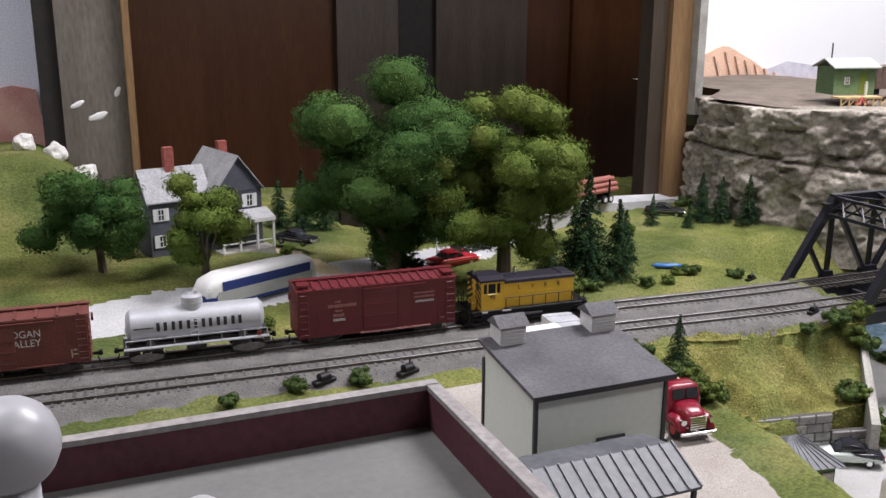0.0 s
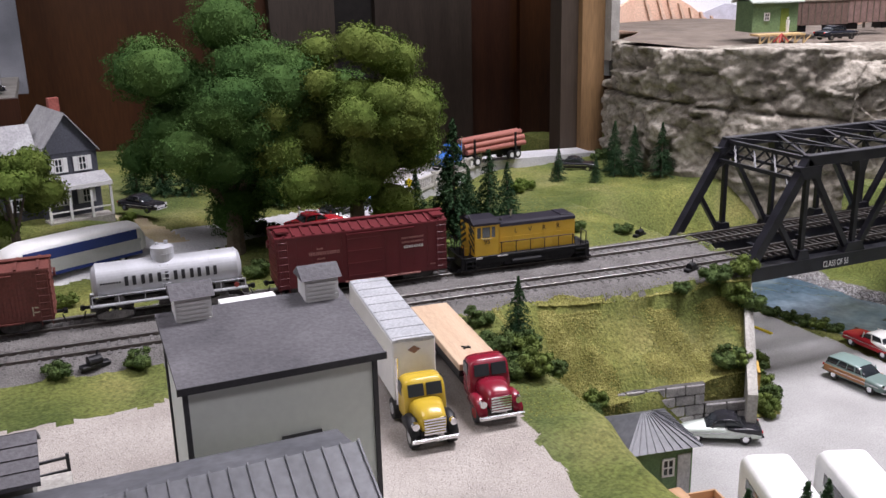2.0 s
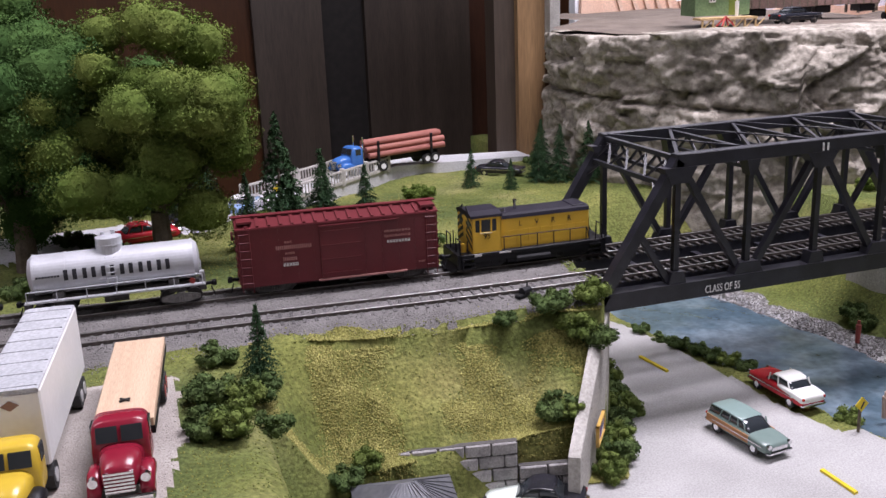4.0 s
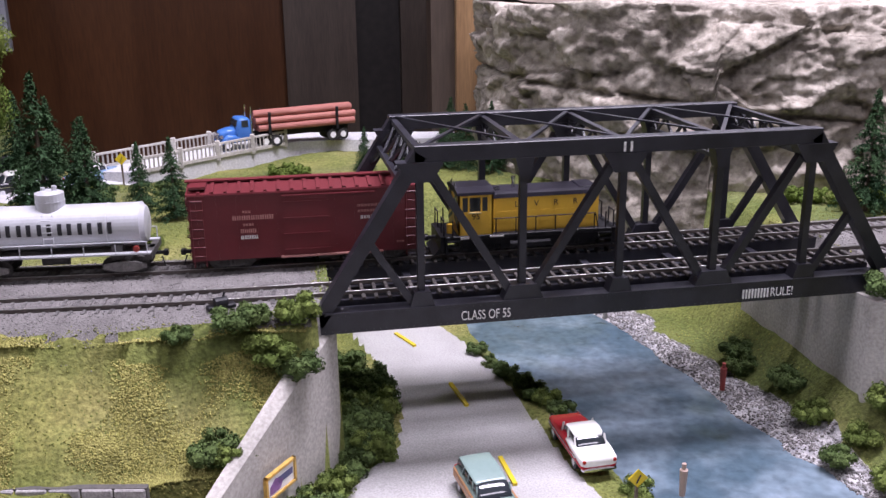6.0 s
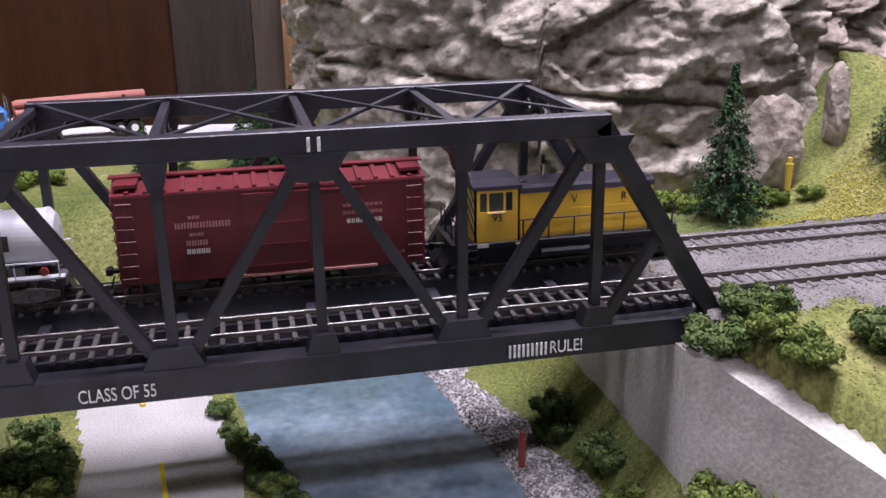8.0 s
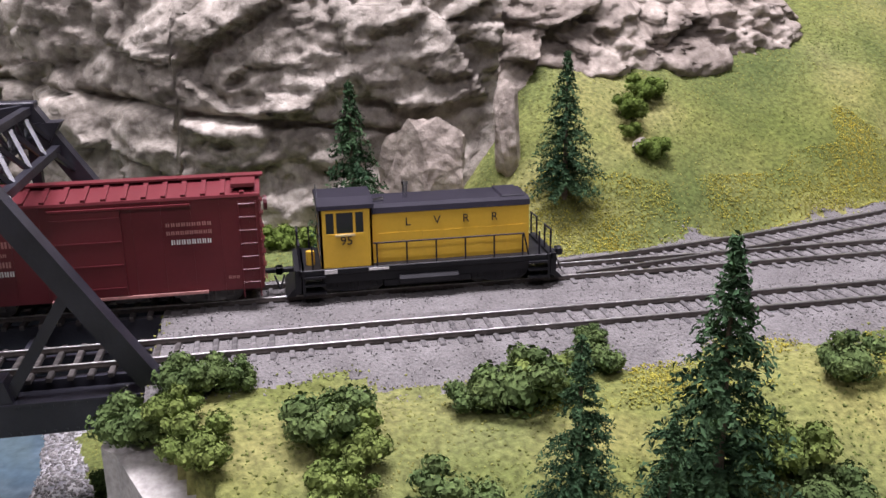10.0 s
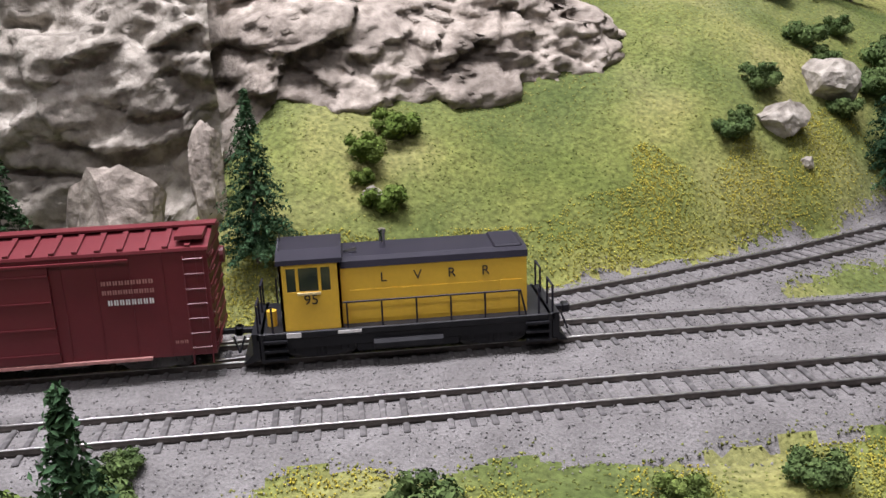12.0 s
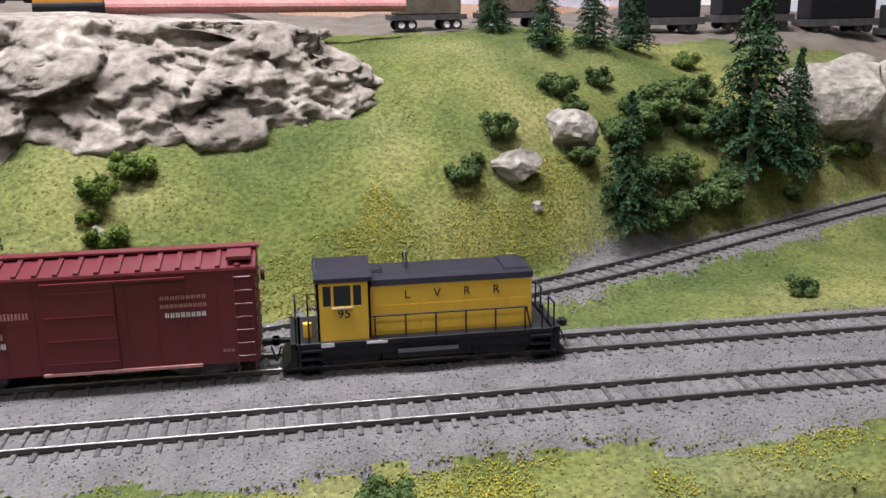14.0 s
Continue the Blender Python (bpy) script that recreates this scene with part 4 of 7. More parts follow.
def coupler(parent, x, s):
    bm = bmesh.new()
    box(bm, min(x, x + s * 0.006), max(x, x + s * 0.006), -0.001, 0.001, 0.0075, 0.0095, r=0.0003)
    box(bm, min(x + s * 0.0045, x + s * 0.0075), max(x + s * 0.0045, x + s * 0.0075), -0.0018, 0.0022, 0.0068, 0.0102, r=0.0006)
    rod(bm, (x + s * 0.004, -0.002, 0.007), (x + s * 0.006, -0.004, 0.0015), 0.0004, n=6)
    part("coupler", bm, M_BLACK, parent)


def locomotive():
    e = root("locomotive", Matrix(), "yellow diesel switcher locomotive with black roof and underframe", "locomotive")
    L = 0.0520
    bm = box(bmesh.new(), -L, L, -0.0158, 0.0158, 0.0098, 0.0124, r=0.0004)
    box(bm, -L + 0.010, L - 0.010, -0.0150, 0.0150, 0.0062, 0.0098)
    part("frame", bm, M_BLACK, e)
    bm = box(bmesh.new(), -0.018, 0.018, -0.0145, 0.0145, 0.003, 0.0064, r=0.0006)
    rod(bm, (-0.012, -0.0148, 0.0058), (0.012, -0.0148, 0.0058), 0.0022, n=10)
    part("fuel_tank", bm, M_BLACK, e)
    for s in (-1, 1):
        bm = bmesh.new()
        xx = s * L
        box(bm, xx - 0.0012, xx + 0.0012, -0.0158, 0.0158, 0.003, 0.0125)
        for k in (0.003, 0.0062, 0.0094):
            for t in (-1, 1):
                box(bm, xx - s * 0.0065 - 0.0042, xx - s * 0.0065 + 0.0042, t * 0.0158 - 0.0012, t * 0.0158 + 0.0012, k - 0.0004, k + 0.0004)
        box(bm, xx - s * 0.0022 - 0.0005, xx - s * 0.0022 + 0.0005, -0.0168, 0.0168, 0.002, 0.0124)
        prism(bm, [(xx + s * 0.001, 0.0012), (xx + s * 0.005, 0.0008), (xx + s * 0.001, 0.005)], "y", -0.013, 0.013)
        part("end_steps", bm, M_BLACK, e)
    # hood
    x0, x1 = -0.0220, 0.0425
    bm = bmesh.new()
    prism(bm, [(-0.0115, 0.0124), (0.0115, 0.0124), (0.0115, 0.0328), (-0.0115, 0.0328)], "x", x0, x1)
    hood = part("hood", bm, M_LYEL, e)
    bm = bmesh.new()
    prism(bm, [(-0.0118, 0.0326), (0.0118, 0.0326), (0.0112, 0.0348), (0.0085, 0.0358), (-0.0085, 0.0358), (-0.0112, 0.0348)], "x", x0, x1 + 0.0004)
    part("hood_roof", bm, M_LBLK, hood, "black curved hood roof")
    part("roof_hatch", B(x1 - 0.011, x1 - 0.001, -0.0088, 0.0088, 0.0352, 0.0365, r=0.0005), M_LBLK, hood)
    part("headlight", rod(bmesh.new(), (x1, 0, 0.030), (x1 + 0.0016, 0, 0.030), 0.0018, n=12), M_CHROME, hood)
    for k in range(7):
        x = x0 + 0.003 + k * 0.0087
        for s in (-1, 1):
            part("hood_door", B(x, x + 0.0076, s * 0.0115 - 0.00018, s * 0.0115 + 0.00018, 0.0138, 0.0245), M_LYEL, hood)
    bm = rod(bmesh.new(), (-0.0067, 0, 0.0355), (-0.0067, 0, 0.0415), 0.0011, n=12)
    rod(bm, (-0.0067, 0, 0.0412), (-0.0067, 0, 0.0426), 0.0014, n=12)
    part("exhaust_stack", bm, M_CHROME, e, "silver exhaust stack")
    bm = rod(bmesh.new(), (-0.0205, -0.004, 0.0362), (-0.0160, -0.004, 0.0366), 0.0006, 0.0011)
    part("horn", bm, M_CHROME, e, "chrome horn")
    # cab
    c0, c1, cw, ch = -0.0425, -0.0220, 0.0148, 0.0366
    bm = bmesh.new()
    t = 0.0009
    wz0, wz1 = 0.0262, 0.0346
    w0, w1 = c0 + 0.0024, c1 - 0.0034
    for s in (-1, 1):
        y0_, y1_ = sorted((s * cw, s * (cw - t)))
        box(bm, c0, c1, y0_, y1_, 0.0124, wz0)
        box(bm, c0, c1, y0_, y1_, wz1, ch)
        box(bm, c0, w0, y0_, y1_, wz0, wz1)
        box(bm, w1, c1, y0_, y1_, wz0, wz1)
        for m_ in (w0 + 0.0036, w1 - 0.0036):
            box(bm, m_ - 0.0005, m_ + 0.0005, y0_, y1_, wz0, wz1)
    box(bm, c0, c0 + t, -cw, cw, 0.0124, ch)
    box(bm, c1 - t, c1, -cw, cw, 0.0124, ch)
    cab = part("cab", bm, M_LYEL, e)
    bm = bmesh.new()
    prism(bm, [(-cw - 0.0006, ch - 0.0006), (cw + 0.0006, ch - 0.0006), (cw + 0.0003, ch + 0.001), (0.008, ch + 0.0028), (-0.008, ch + 0.0028), (-cw - 0.0003, ch + 0.001)], "x", c0 - 0.0008, c1 + 0.0008)
    part("cab_roof", bm, M_LBLK, cab, "black cab roof")
    for s in (-1, 1):
        part("window", B(w0, w1, s * (cw - 0.0007) - 0.0001, s * (cw - 0.0007) + 0.0001, wz0, wz1), M_GLASS, cab)
        part("sill", B(w0 + 0.0034, w1 - 0.0034, s * (cw + 0.0004) - 0.0005, s * (cw + 0.0004) + 0.0005, wz0 - 0.0009, wz0 - 0.0002), mat("pale_sill", (0.75, 0.6, 0.3), None, 0.5), cab)
    bm = bmesh.new()
    for k in range(5):
        z = 0.015 + 0.0048 * k
        for s in (-1, 1):
            prism(bm, [(s * 0.0146, z), (s * 0.0146, z + 0.0024), (s * 0.003, z + 0.0084), (s * 0.003, z + 0.006)], "x", c0 - 0.00025, c0 - 0.00005)
    part("hazard_stripes", bm, M_LETB, cab, "black slanted warning stripes")
    bm = bmesh.new()
    for s in (-1, 1):
        box(bm, c0 - 0.00015, c0 - 0.00005, s * 0.008 - 0.0028, s * 0.008 + 0.0028, 0.0275, 0.034)
    part("rear_window", bm, M_GLASS, cab)
    # handrails
    for s in (-1, 1):
        bm = bmesh.new()
        for k in range(6):
            x = -0.0205 + k * 0.0119
            rod(bm, (x, s * 0.0152, 0.0124), (x, s * 0.0152, 0.0218), 0.00035, n=6)
        rod(bm, (-0.0220, s * 0.0152, 0.0216), (0.0395, s * 0.0152, 0.0216), 0.00035, n=6)
        rod(bm, (0.0395, s * 0.0152, 0.0216), (0.0415, s * 0.0152, 0.0124), 0.00035, n=6)
        part("handrail", bm, M_LBLK, e)
    for s in (-1, 1):
        bm = bmesh.new()
        for y in (-0.0145, -0.006, 0.006, 0.0145):
            rod(bm, (s * (L - 0.001), y, 0.0124), (s * (L - 0.001), y, 0.0225), 0.0004, n=6)
        for t_ in (-1, 1):
            rod(bm, (s * (L - 0.001), t_ * 0.0145, 0.0222), (s * (L - 0.001), t_ * 0.006, 0.0222), 0.0004, n=6)
            rod(bm, (s * (L - 0.006), t_ * 0.0152, 0.0124), (s * (L - 0.006), t_ * 0.0152, 0.022), 0.0004, n=6)
        part("end_rail", bm, M_LBLK, e)
        coupler(e, s * (L + 0.001), s)
        truck(e, s * 0.030, M_BLACK, 0.0118)
    bm = rod(bmesh.new(), (-0.0465, -0.008, 0.0125), (-0.0465, -0.008, 0.018), 0.0018, n=10)
    part("brake_stand", bm, M_LYEL, e)
    for s in (-1, 1):
        turn = pose(0, 0, 0, 90, 0, 0) if s < 0 else pose(0, 0, 0, 90, 0, 180)
        for k, ch_ in enumerate("LVRR"):
            x = -0.0074 + 0.0118 * (k if s < 0 else 3 - k)
            writing("lettering", ch_, 0.0048, Matrix.Translation((x, s * 0.0118, 0.0285)) @ turn, M_LETB, hood)
        writing("number", "95", 0.005, Matrix.Translation(((c0 + c1) / 2, s * (cw + 0.0002), 0.0232)) @ turn, M_LETB, cab)
        bm = box(bmesh.new(), c0 + 0.001, c0 + 0.006, s * 0.0159 - 0.0002, s * 0.0159 + 0.0002, 0.0104, 0.012)
        box(bm, c1 - 0.002, c1 + 0.006, s * 0.0159 - 0.0002, s * 0.0159 + 0.0002, 0.0108, 0.0118)
        part("white_plate", bm, M_LETW, e)
    return e


def boxcar(name, label, paint, roofm, half, z0, z1, peak, hw, modern=True):
    e = root(name, Matrix(), label, "freight car")
    bm = bmesh.new()
    prism(bm, [(-hw, z0), (hw, z0), (hw, z1), (-hw, z1)], "x", -half, half)
    body = part("body", bm, paint, e)
    bm = bmesh.new()
    prism(bm, [(-hw - 0.0006, z1 - 0.0004), (hw + 0.0006, z1 - 0.0004), (hw + 0.0004, z1 + 0.0006), (0, peak), (-hw - 0.0004, z1 + 0.0006)], "x", -half - 0.0006, half + 0.0006)
    part("roof", bm, roofm, e)
    n = 17 if modern else 9
    bm = bmesh.new()
    for k in range(n):
        x = -half + 0.006 + (2 * half - 0.012) * k / (n - 1)
        for s in (-1, 1):
            bar(bm, (x, s * hw, z1 + 0.0008), (x, s * 0.003, peak - 0.0004), 0.0018, 0.0016)
    part("roof_ribs", bm, roofm, e)
    part("roof_walk", B(-half - 0.002, half + 0.002, -0.0028, 0.0028, peak + 0.0006, peak + 0.0013), roofm, e)
    if modern:
        for s in (-1, 1):
            bm = box(bmesh.new(), s * (half - 0.0055) - 0.0045, s * (half - 0.0055) + 0.0045, -hw + 0.001, -0.003, peak - 0.0008, peak + 0.0006)
            part("roof_platform", bm, roofm, e)
    for s in (-1, 1):
        door = B(-0.0125, 0.0125, s * (hw + 0.0005) - 0.0006, s * (hw + 0.0005) + 0.0006, z0 + 0.0012, z1 - 0.0028)
        d = part("door", door, paint, e)
        for k in range(4):
            z = z0 + 0.004 + (z1 - z0 - 0.01) * k / 3.0
            part("door_rib", B(-0.0125, 0.0125, s * (hw + 0.0012) - 0.0003, s * (hw + 0.0012) + 0.0003, z, z + 0.0006), paint, d)
        part("door_track", B(-0.0128, 0.038, s * (hw + 0.001) - 0.0006, s * (hw + 0.001) + 0.0006, z1 - 0.0026, z1 - 0.0018), roofm, e)
        part("door_rail", B(-0.015, 0.042, s * (hw + 0.001) - 0.0006, s * (hw + 0.001) + 0.0006, z0 - 0.0002, z0 + 0.0008), M_LETP if modern else roofm, e)
        for k in range(12):
            x = -half + 0.004 + (2 * half - 0.008) * k / 11
            if abs(x) > 0.015:
                part("panel_seam", B(x - 0.0002, x + 0.0002, s * hw - 0.0002, s * hw + 0.0002, z0, z1), paint, e)
        for t in (-1, 1):
            bm = bmesh.new()
            xs = t * (half - 0.0045)
            nz = 7
            for k in range(nz):
                z = z0 + 0.003 + (z1 - z0 - 0.006) * k / (nz - 1)
                rod(bm, (xs - 0.0032, s * (hw + 0.0012), z), (xs + 0.0032, s * (hw + 0.0012), z), 0.00028, n=5)
            for q in (-0.0032, 0.0032):
                rod(bm, (xs + q, s * (hw + 0.0011), z0 - 0.003), (xs + q, s * (hw + 0.0011), z1 - 0.002), 0.00025, n=5)
            part("ladder", bm, paint, e)
    for t in (-1, 1):
        bm = bmesh.new()
        for k in range(7):
            z = z0 + 0.003 + (z1 - z0 - 0.006) * k / 6
            rod(bm, (t * (half + 0.0011), -hw + 0.002, z), (t * (half + 0.0011), -hw + 0.008, z), 0.00028, n=5)
            box(bm, t * half - 0.0005, t * half + 0.0005, -hw + 0.001, hw - 0.001, z - 0.0009, z + 0.0005)
        rod(bm, (t * (half + 0.0015), 0.004, z1 - 0.008), (t * (half + 0.003), 0.004, z1 - 0.008), 0.003, n=14)
        part("end_fittings", bm, paint, e)
        coupler(e, t * half, t)
        truck(e, t * (half - 0.021))
    bm = box(bmesh.new(), -half + 0.004, half - 0.004, -0.004, 0.004, z0 - 0.003, z0)
    for k in (-0.03, 0.0, 0.03):
        box(bm, k - 0.001, k + 0.001, -hw + 0.002, hw - 0.002, z0 - 0.0025, z0)
    rod(bm, (0.006, -0.006, z0 - 0.003), (0.018, -0.006, z0 - 0.003), 0.0026)
    part("underframe", bm, M_GREYD, e)
    return e


def word_bars(parent, x0, z, n, w, h, gap, y, material, name="painted_bar"):
    """Plain upright bars in place of lettering."""
    for k in range(n):
        x = x0 + k * (w + gap)
        for q in (0, 1):
            part(name, B(x + q * w * 0.62, x + q * w * 0.62 + w * 0.38, y - 0.00012, y + 0.00012, z, z + h), material, parent)


def red_boxcar():
    e = boxcar("boxcar", "dark red forty-foot boxcar with ribbed roof", M_BOXR, M_BOXR, 0.0632, 0.0068, 0.0440, 0.0478, 0.0155)
    y = -0.0155 - 0.0005
    word_bars(e, -0.0400, 0.0292, 9, 0.0019, 0.0024, 0.0006, y, M_LETP)
    word_bars(e, -0.0345, 0.0330, 3, 0.0011, 0.0013, 0.0005, y, M_LETP)
    word_bars(e, -0.0345, 0.0258, 4, 0.0011, 0.0013, 0.0004, y, M_LETP)
    word_bars(e, -0.0360, 0.0218, 4, 0.0017, 0.0022, 0.0005, y, M_LETP)
    word_bars(e, -0.0360, 0.0183, 5, 0.0014, 0.0020, 0.0005, y, M_LETW)
    word_bars(e, 0.0285, 0.0335, 9, 0.0013, 0.0014, 0.0006, y, M_LETP)
    word_bars(e, 0.0285, 0.0303, 10, 0.0012, 0.0014, 0.0005, y, M_LETP)
    word_bars(e, 0.0300, 0.0265, 8, 0.0013, 0.0018, 0.0006, y, M_LETW)
    word_bars(e, 0.050, 0.0115, 3, 0.001, 0.0011, 0.0005, y, M_LETP)
    return e


def tank_car():
    e = root("tank_car", Matrix(), "silver tank car with a dome and black lettering bars", "tank car")
    r, zc, half = 0.0120, 0.0258, 0.0480
    bm = rod(bmesh.new(), (-half + 0.002, 0, zc), (half - 0.002, 0, zc), r, n=40)
    tank = part("tank", bm, M_SILV, e)
    for s in (-1, 1):
        bm = rod(bmesh.new(), (s * (half - 0.002), 0, zc), (s * (half + 0.0005), 0, zc), r, r * 0.8, n=40)
        rod(bm, (s * (half + 0.0005), 0, zc), (s * (half + 0.0016), 0, zc), r * 0.8, r * 0.4, n=40)
        part("tank_end", bm, M_SILV, tank)
    for k in (-0.028, 0.028, -0.0455, 0.0455):
        part("strap", rod(bmesh.new(), (k - 0.0006, 0, zc), (k + 0.0006, 0, zc), r + 0.0003, n=40), M_SILV, tank)
    bm = rod(bmesh.new(), (-0.002, 0, zc + r - 0.003), (-0.002, 0, zc + r + 0.0072), 0.0076, n=24)
    rod(bm, (-0.002, 0, zc + r + 0.0072), (-0.002, 0, zc + r + 0.0086), 0.0070, 0.004, n=24)
    rod(bm, (0.001, 0, zc + r + 0.008), (0.001, 0, zc + r + 0.011), 0.0014, n=10)
    rod(bm, (-0.005, 0, zc + r + 0.008), (-0.005, 0, zc + r + 0.0102), 0.0012, n=10)
    rod(bm, (-0.002, 0, zc + r + 0.0025), (-0.002, 0, zc + r + 0.0032), 0.0079, n=24)
    part("dome", bm, M_SILV, e)
    bm = bmesh.new()
    for s in (-1, 1):
        for t in (-1, 1):
            rod(bm, (-0.002 + t * 0.0026, s * (r + 0.0006), zc - 0.008), (-0.002 + t * 0.0026, s * (r * 0.72), zc + r * 0.72), 0.00035, n=5)
        for k in range(5):
            z = zc - 0.007 + 0.0034 * k
            rod(bm, (-0.0046, s * (r + 0.0006), z), (0.0006, s * (r + 0.0006), z), 0.0003, n=5)
    part("ladder", bm, M_SILV, e)
    bm = box(bmesh.new(), -0.051, 0.051, -0.003, 0.003, 0.0085, 0.0125)
    for s in (-1, 1):
        box(bm, s * 0.050 - 0.002, s * 0.050 + 0.002, -0.0148, 0.0148, 0.009, 0.0125)
        box(bm, s * 0.033 - 0.003, s * 0.033 + 0.003, -0.011, 0.011, 0.0085, 0.0165)
    rod(bm, (-0.008, -0.006, 0.0085), (0.006, -0.006, 0.0085), 0.003, n=12)
    part("underframe", bm, M_GREYD, e)
    for s in (-1, 1):
        part("running_board", B(-0.0515, 0.0515, s * 0.0135 - 0.0022, s * 0.0135 + 0.0022, 0.0122, 0.0130), M_SILV, e)
        bm = rod(bmesh.new(), (-0.05, s * 0.0155, 0.0195), (0.05, s * 0.0155, 0.0195), 0.00035, n=6)
        for k in range(7):
            x = -0.05 + k * 0.1 / 6
            rod(bm, (x, s * 0.0155, 0.0125), (x, s * 0.0155, 0.0195), 0.0003, n=5)
        part("handrail", bm, M_SILV, e)
        coupler(e, s * 0.051, s)
        truck(e, s * 0.0365, mat("grey_truck", (0.16, 0.155, 0.15), (0.22, 0.21, 0.2), 0.6, 150))
    bm = rod(bmesh.new(), (0.044, -0.0137, 0.0152), (0.044, -0.0146, 0.0152), 0.0018, n=12)
    part("brake_wheel", bm, mat("red_valve", (0.3, 0.04, 0.03), None, 0.5), e)
    # lettering bars wrapped on the tank's side
    def patch(x0, x1, a0, a1):
        bm, n, R = bmesh.new(), 4, r + 0.0004
        for i in range(n):
            q0, q1 = a0 + (a1 - a0) * i / n, a0 + (a1 - a0) * (i + 1) / n
            bm.faces.new([bm.verts.new((x, -R * math.cos(q), zc + R * math.sin(q))) for x, q in ((x0, q0), (x1, q0), (x1, q1), (x0, q1))])
        part("painted_bar", bm, M_LETB, tank, "black painted letter bar")
    for k in range(6):
        x = -0.0285 + k * 0.0106
        patch(x, x + 0.0024, -0.16, 0.36)
        patch(x + 0.0050, x + 0.0074, -0.16, 0.36)
    for k in range(8):
        x = -0.044 + k * 0.0017
        part("painted_bar", B(x, x + 0.0012, -r - 0.0003, -r + 0.0006, zc + 0.0005, zc + 0.0016), M_LETB, tank)
    return e


def old_boxcar():
    e = boxcar("boxcar", "weathered brown wooden boxcar with white lettering", M_BOXB, M_BOXB, 0.060, 0.0085, 0.0430, 0.0462, 0.0152, modern=False)
    y = -0.0152 - 0.0003
    writing("lettering", "LOGAN", 0.0072, pose(0.018, y, 0.0325, 90), M_LETW, e, squeeze=0.9)
    writing("lettering", "VALLEY", 0.0072, pose(0.018, y, 0.0258, 90), M_LETW, e, squeeze=0.9)
    bm = box(bmesh.new(), 0.0475, 0.0520, y - 0.0001, y + 0.0001, 0.0145, 0.0152)
    box(bm, 0.0475, 0.0482, y - 0.0001, y + 0.0001, 0.0125, 0.0185)
    box(bm, 0.0490, 0.0512, y - 0.0001, y + 0.0001, 0.0175, 0.0185)
    part("painted_mark", bm, mat("cream_mark", (0.55, 0.5, 0.35), None, 0.6), e)
    for s in (-1, 1):
        for k in range(50):
            x = -0.058 + k * 0.00237
            if abs(x) > 0.013:
                part("side_board", B(x - 0.0009, x + 0.0009, s * 0.0152 - 0.0003, s * 0.0152 + 0.0003, 0.0095, 0.0425), M_BOXB, e)
    return e


loco, car_a, car_b, car_c = locomotive(), red_boxcar(), tank_car(), old_boxcar()
TRAIN_T = [0.0, 3.0, 4.0, 6.5, 7.0, 9.5, 11.0, 12.0, 13.0, 13.5, 14.0]
TRAIN_X = [0.3307, 0.5292, 0.5960, 0.7820, 0.8180, 1.0023, 1.1014, 1.1680, 1.2360, 1.2680, 1.2998]


def train_x(t):
    """Where the locomotive's middle is, along x."""
    c = np.polyfit(TRAIN_T, TRAIN_X, 5)
    return float(np.polyval(c, t))


def motions():
    times = [0.1 * k for k in range(141)]
    for thing, back in ((loco, 0.0), (car_a, 0.1282), (car_b, 0.2640), (car_c, 0.3975)):
        rows = []
        for t in times[::5]:
            x = train_x(t) - back
            s = float(far_y(x + 0.035) - far_y(x - 0.035)) / 0.07
            rows.append((t, pose(x, float(far_y(x + 0.035) + far_y(x - 0.035)) / 2, 0, 0, 0, math.degrees(math.atan(s)))))
        walk(thing, rows)
    for w, q in WHEELS:
        rows = []
        for t in times:
            d = train_x(t) - train_x(0)
            rows.append((t, pose(q, 0, 0.0047, 0, math.degrees(d / 0.0047), 0)))
        walk(w, rows)


# ---- plants ----
M_LEAF = mat("bush_foliage", (0.085, 0.125, 0.03), (0.15, 0.19, 0.05), 0.95, 60, spec=0.15, island=0.3)
M_LEAFD = mat("dark_bush_foliage", (0.055, 0.09, 0.03), (0.10, 0.14, 0.045), 0.95, 60, spec=0.15, island=0.3)
M_LEAFT = mat("tree_foliage", (0.036, 0.085, 0.024), (0.075, 0.135, 0.036), 0.95, 18, spec=0.1, island=0.14, amp=0.1)
M_LEAFY = mat("yellow_green_foliage", (0.085, 0.135, 0.026), (0.15, 0.185, 0.045), 0.95, 20, spec=0.1, island=0.2, amp=0.1)
M_NEEDLE = mat("conifer_needles", (0.022, 0.050, 0.024), (0.046, 0.088, 0.038), 0.95, 60, spec=0.1, island=0.35)
M_BARK = mat("brown_bark", (0.09, 0.07, 0.05), (0.15, 0.12, 0.09), 0.9, 90, bump=0.5)


def unit(k):
    d = RNG.normal(size=(k, 3))
    return d / np.linalg.norm(d, axis=1, keepdims=True)


def leafy(name, blobs, per_area, size, material, parent=None):
    """Foam-like foliage: crumbs over the shells of overlapping lumps, dark cores within."""
    out, nrm = [], []
    for c, r in blobs:
        k = max(30, int(per_area * r * r))
        d = unit(k)
        rr = r * (0.83 + 0.19 * RNG.random(k))[:, None]
        lump = 1 + 0.16 * np.sin(d[:, :1] * 7 + c[0] * 300) * np.sin(d[:, 1:2] * 6 + c[1] * 200) + 0.10 * np.sin(d[:, 2:] * 11 + c[2] * 100)
        out.append(np.array(c) + d * rr * lump * np.array([1, 1, 0.85]))
        nrm.append(d)
    return leaves(name, np.concatenate(out), np.concatenate(nrm), size, material, parent, jitter=0.36)


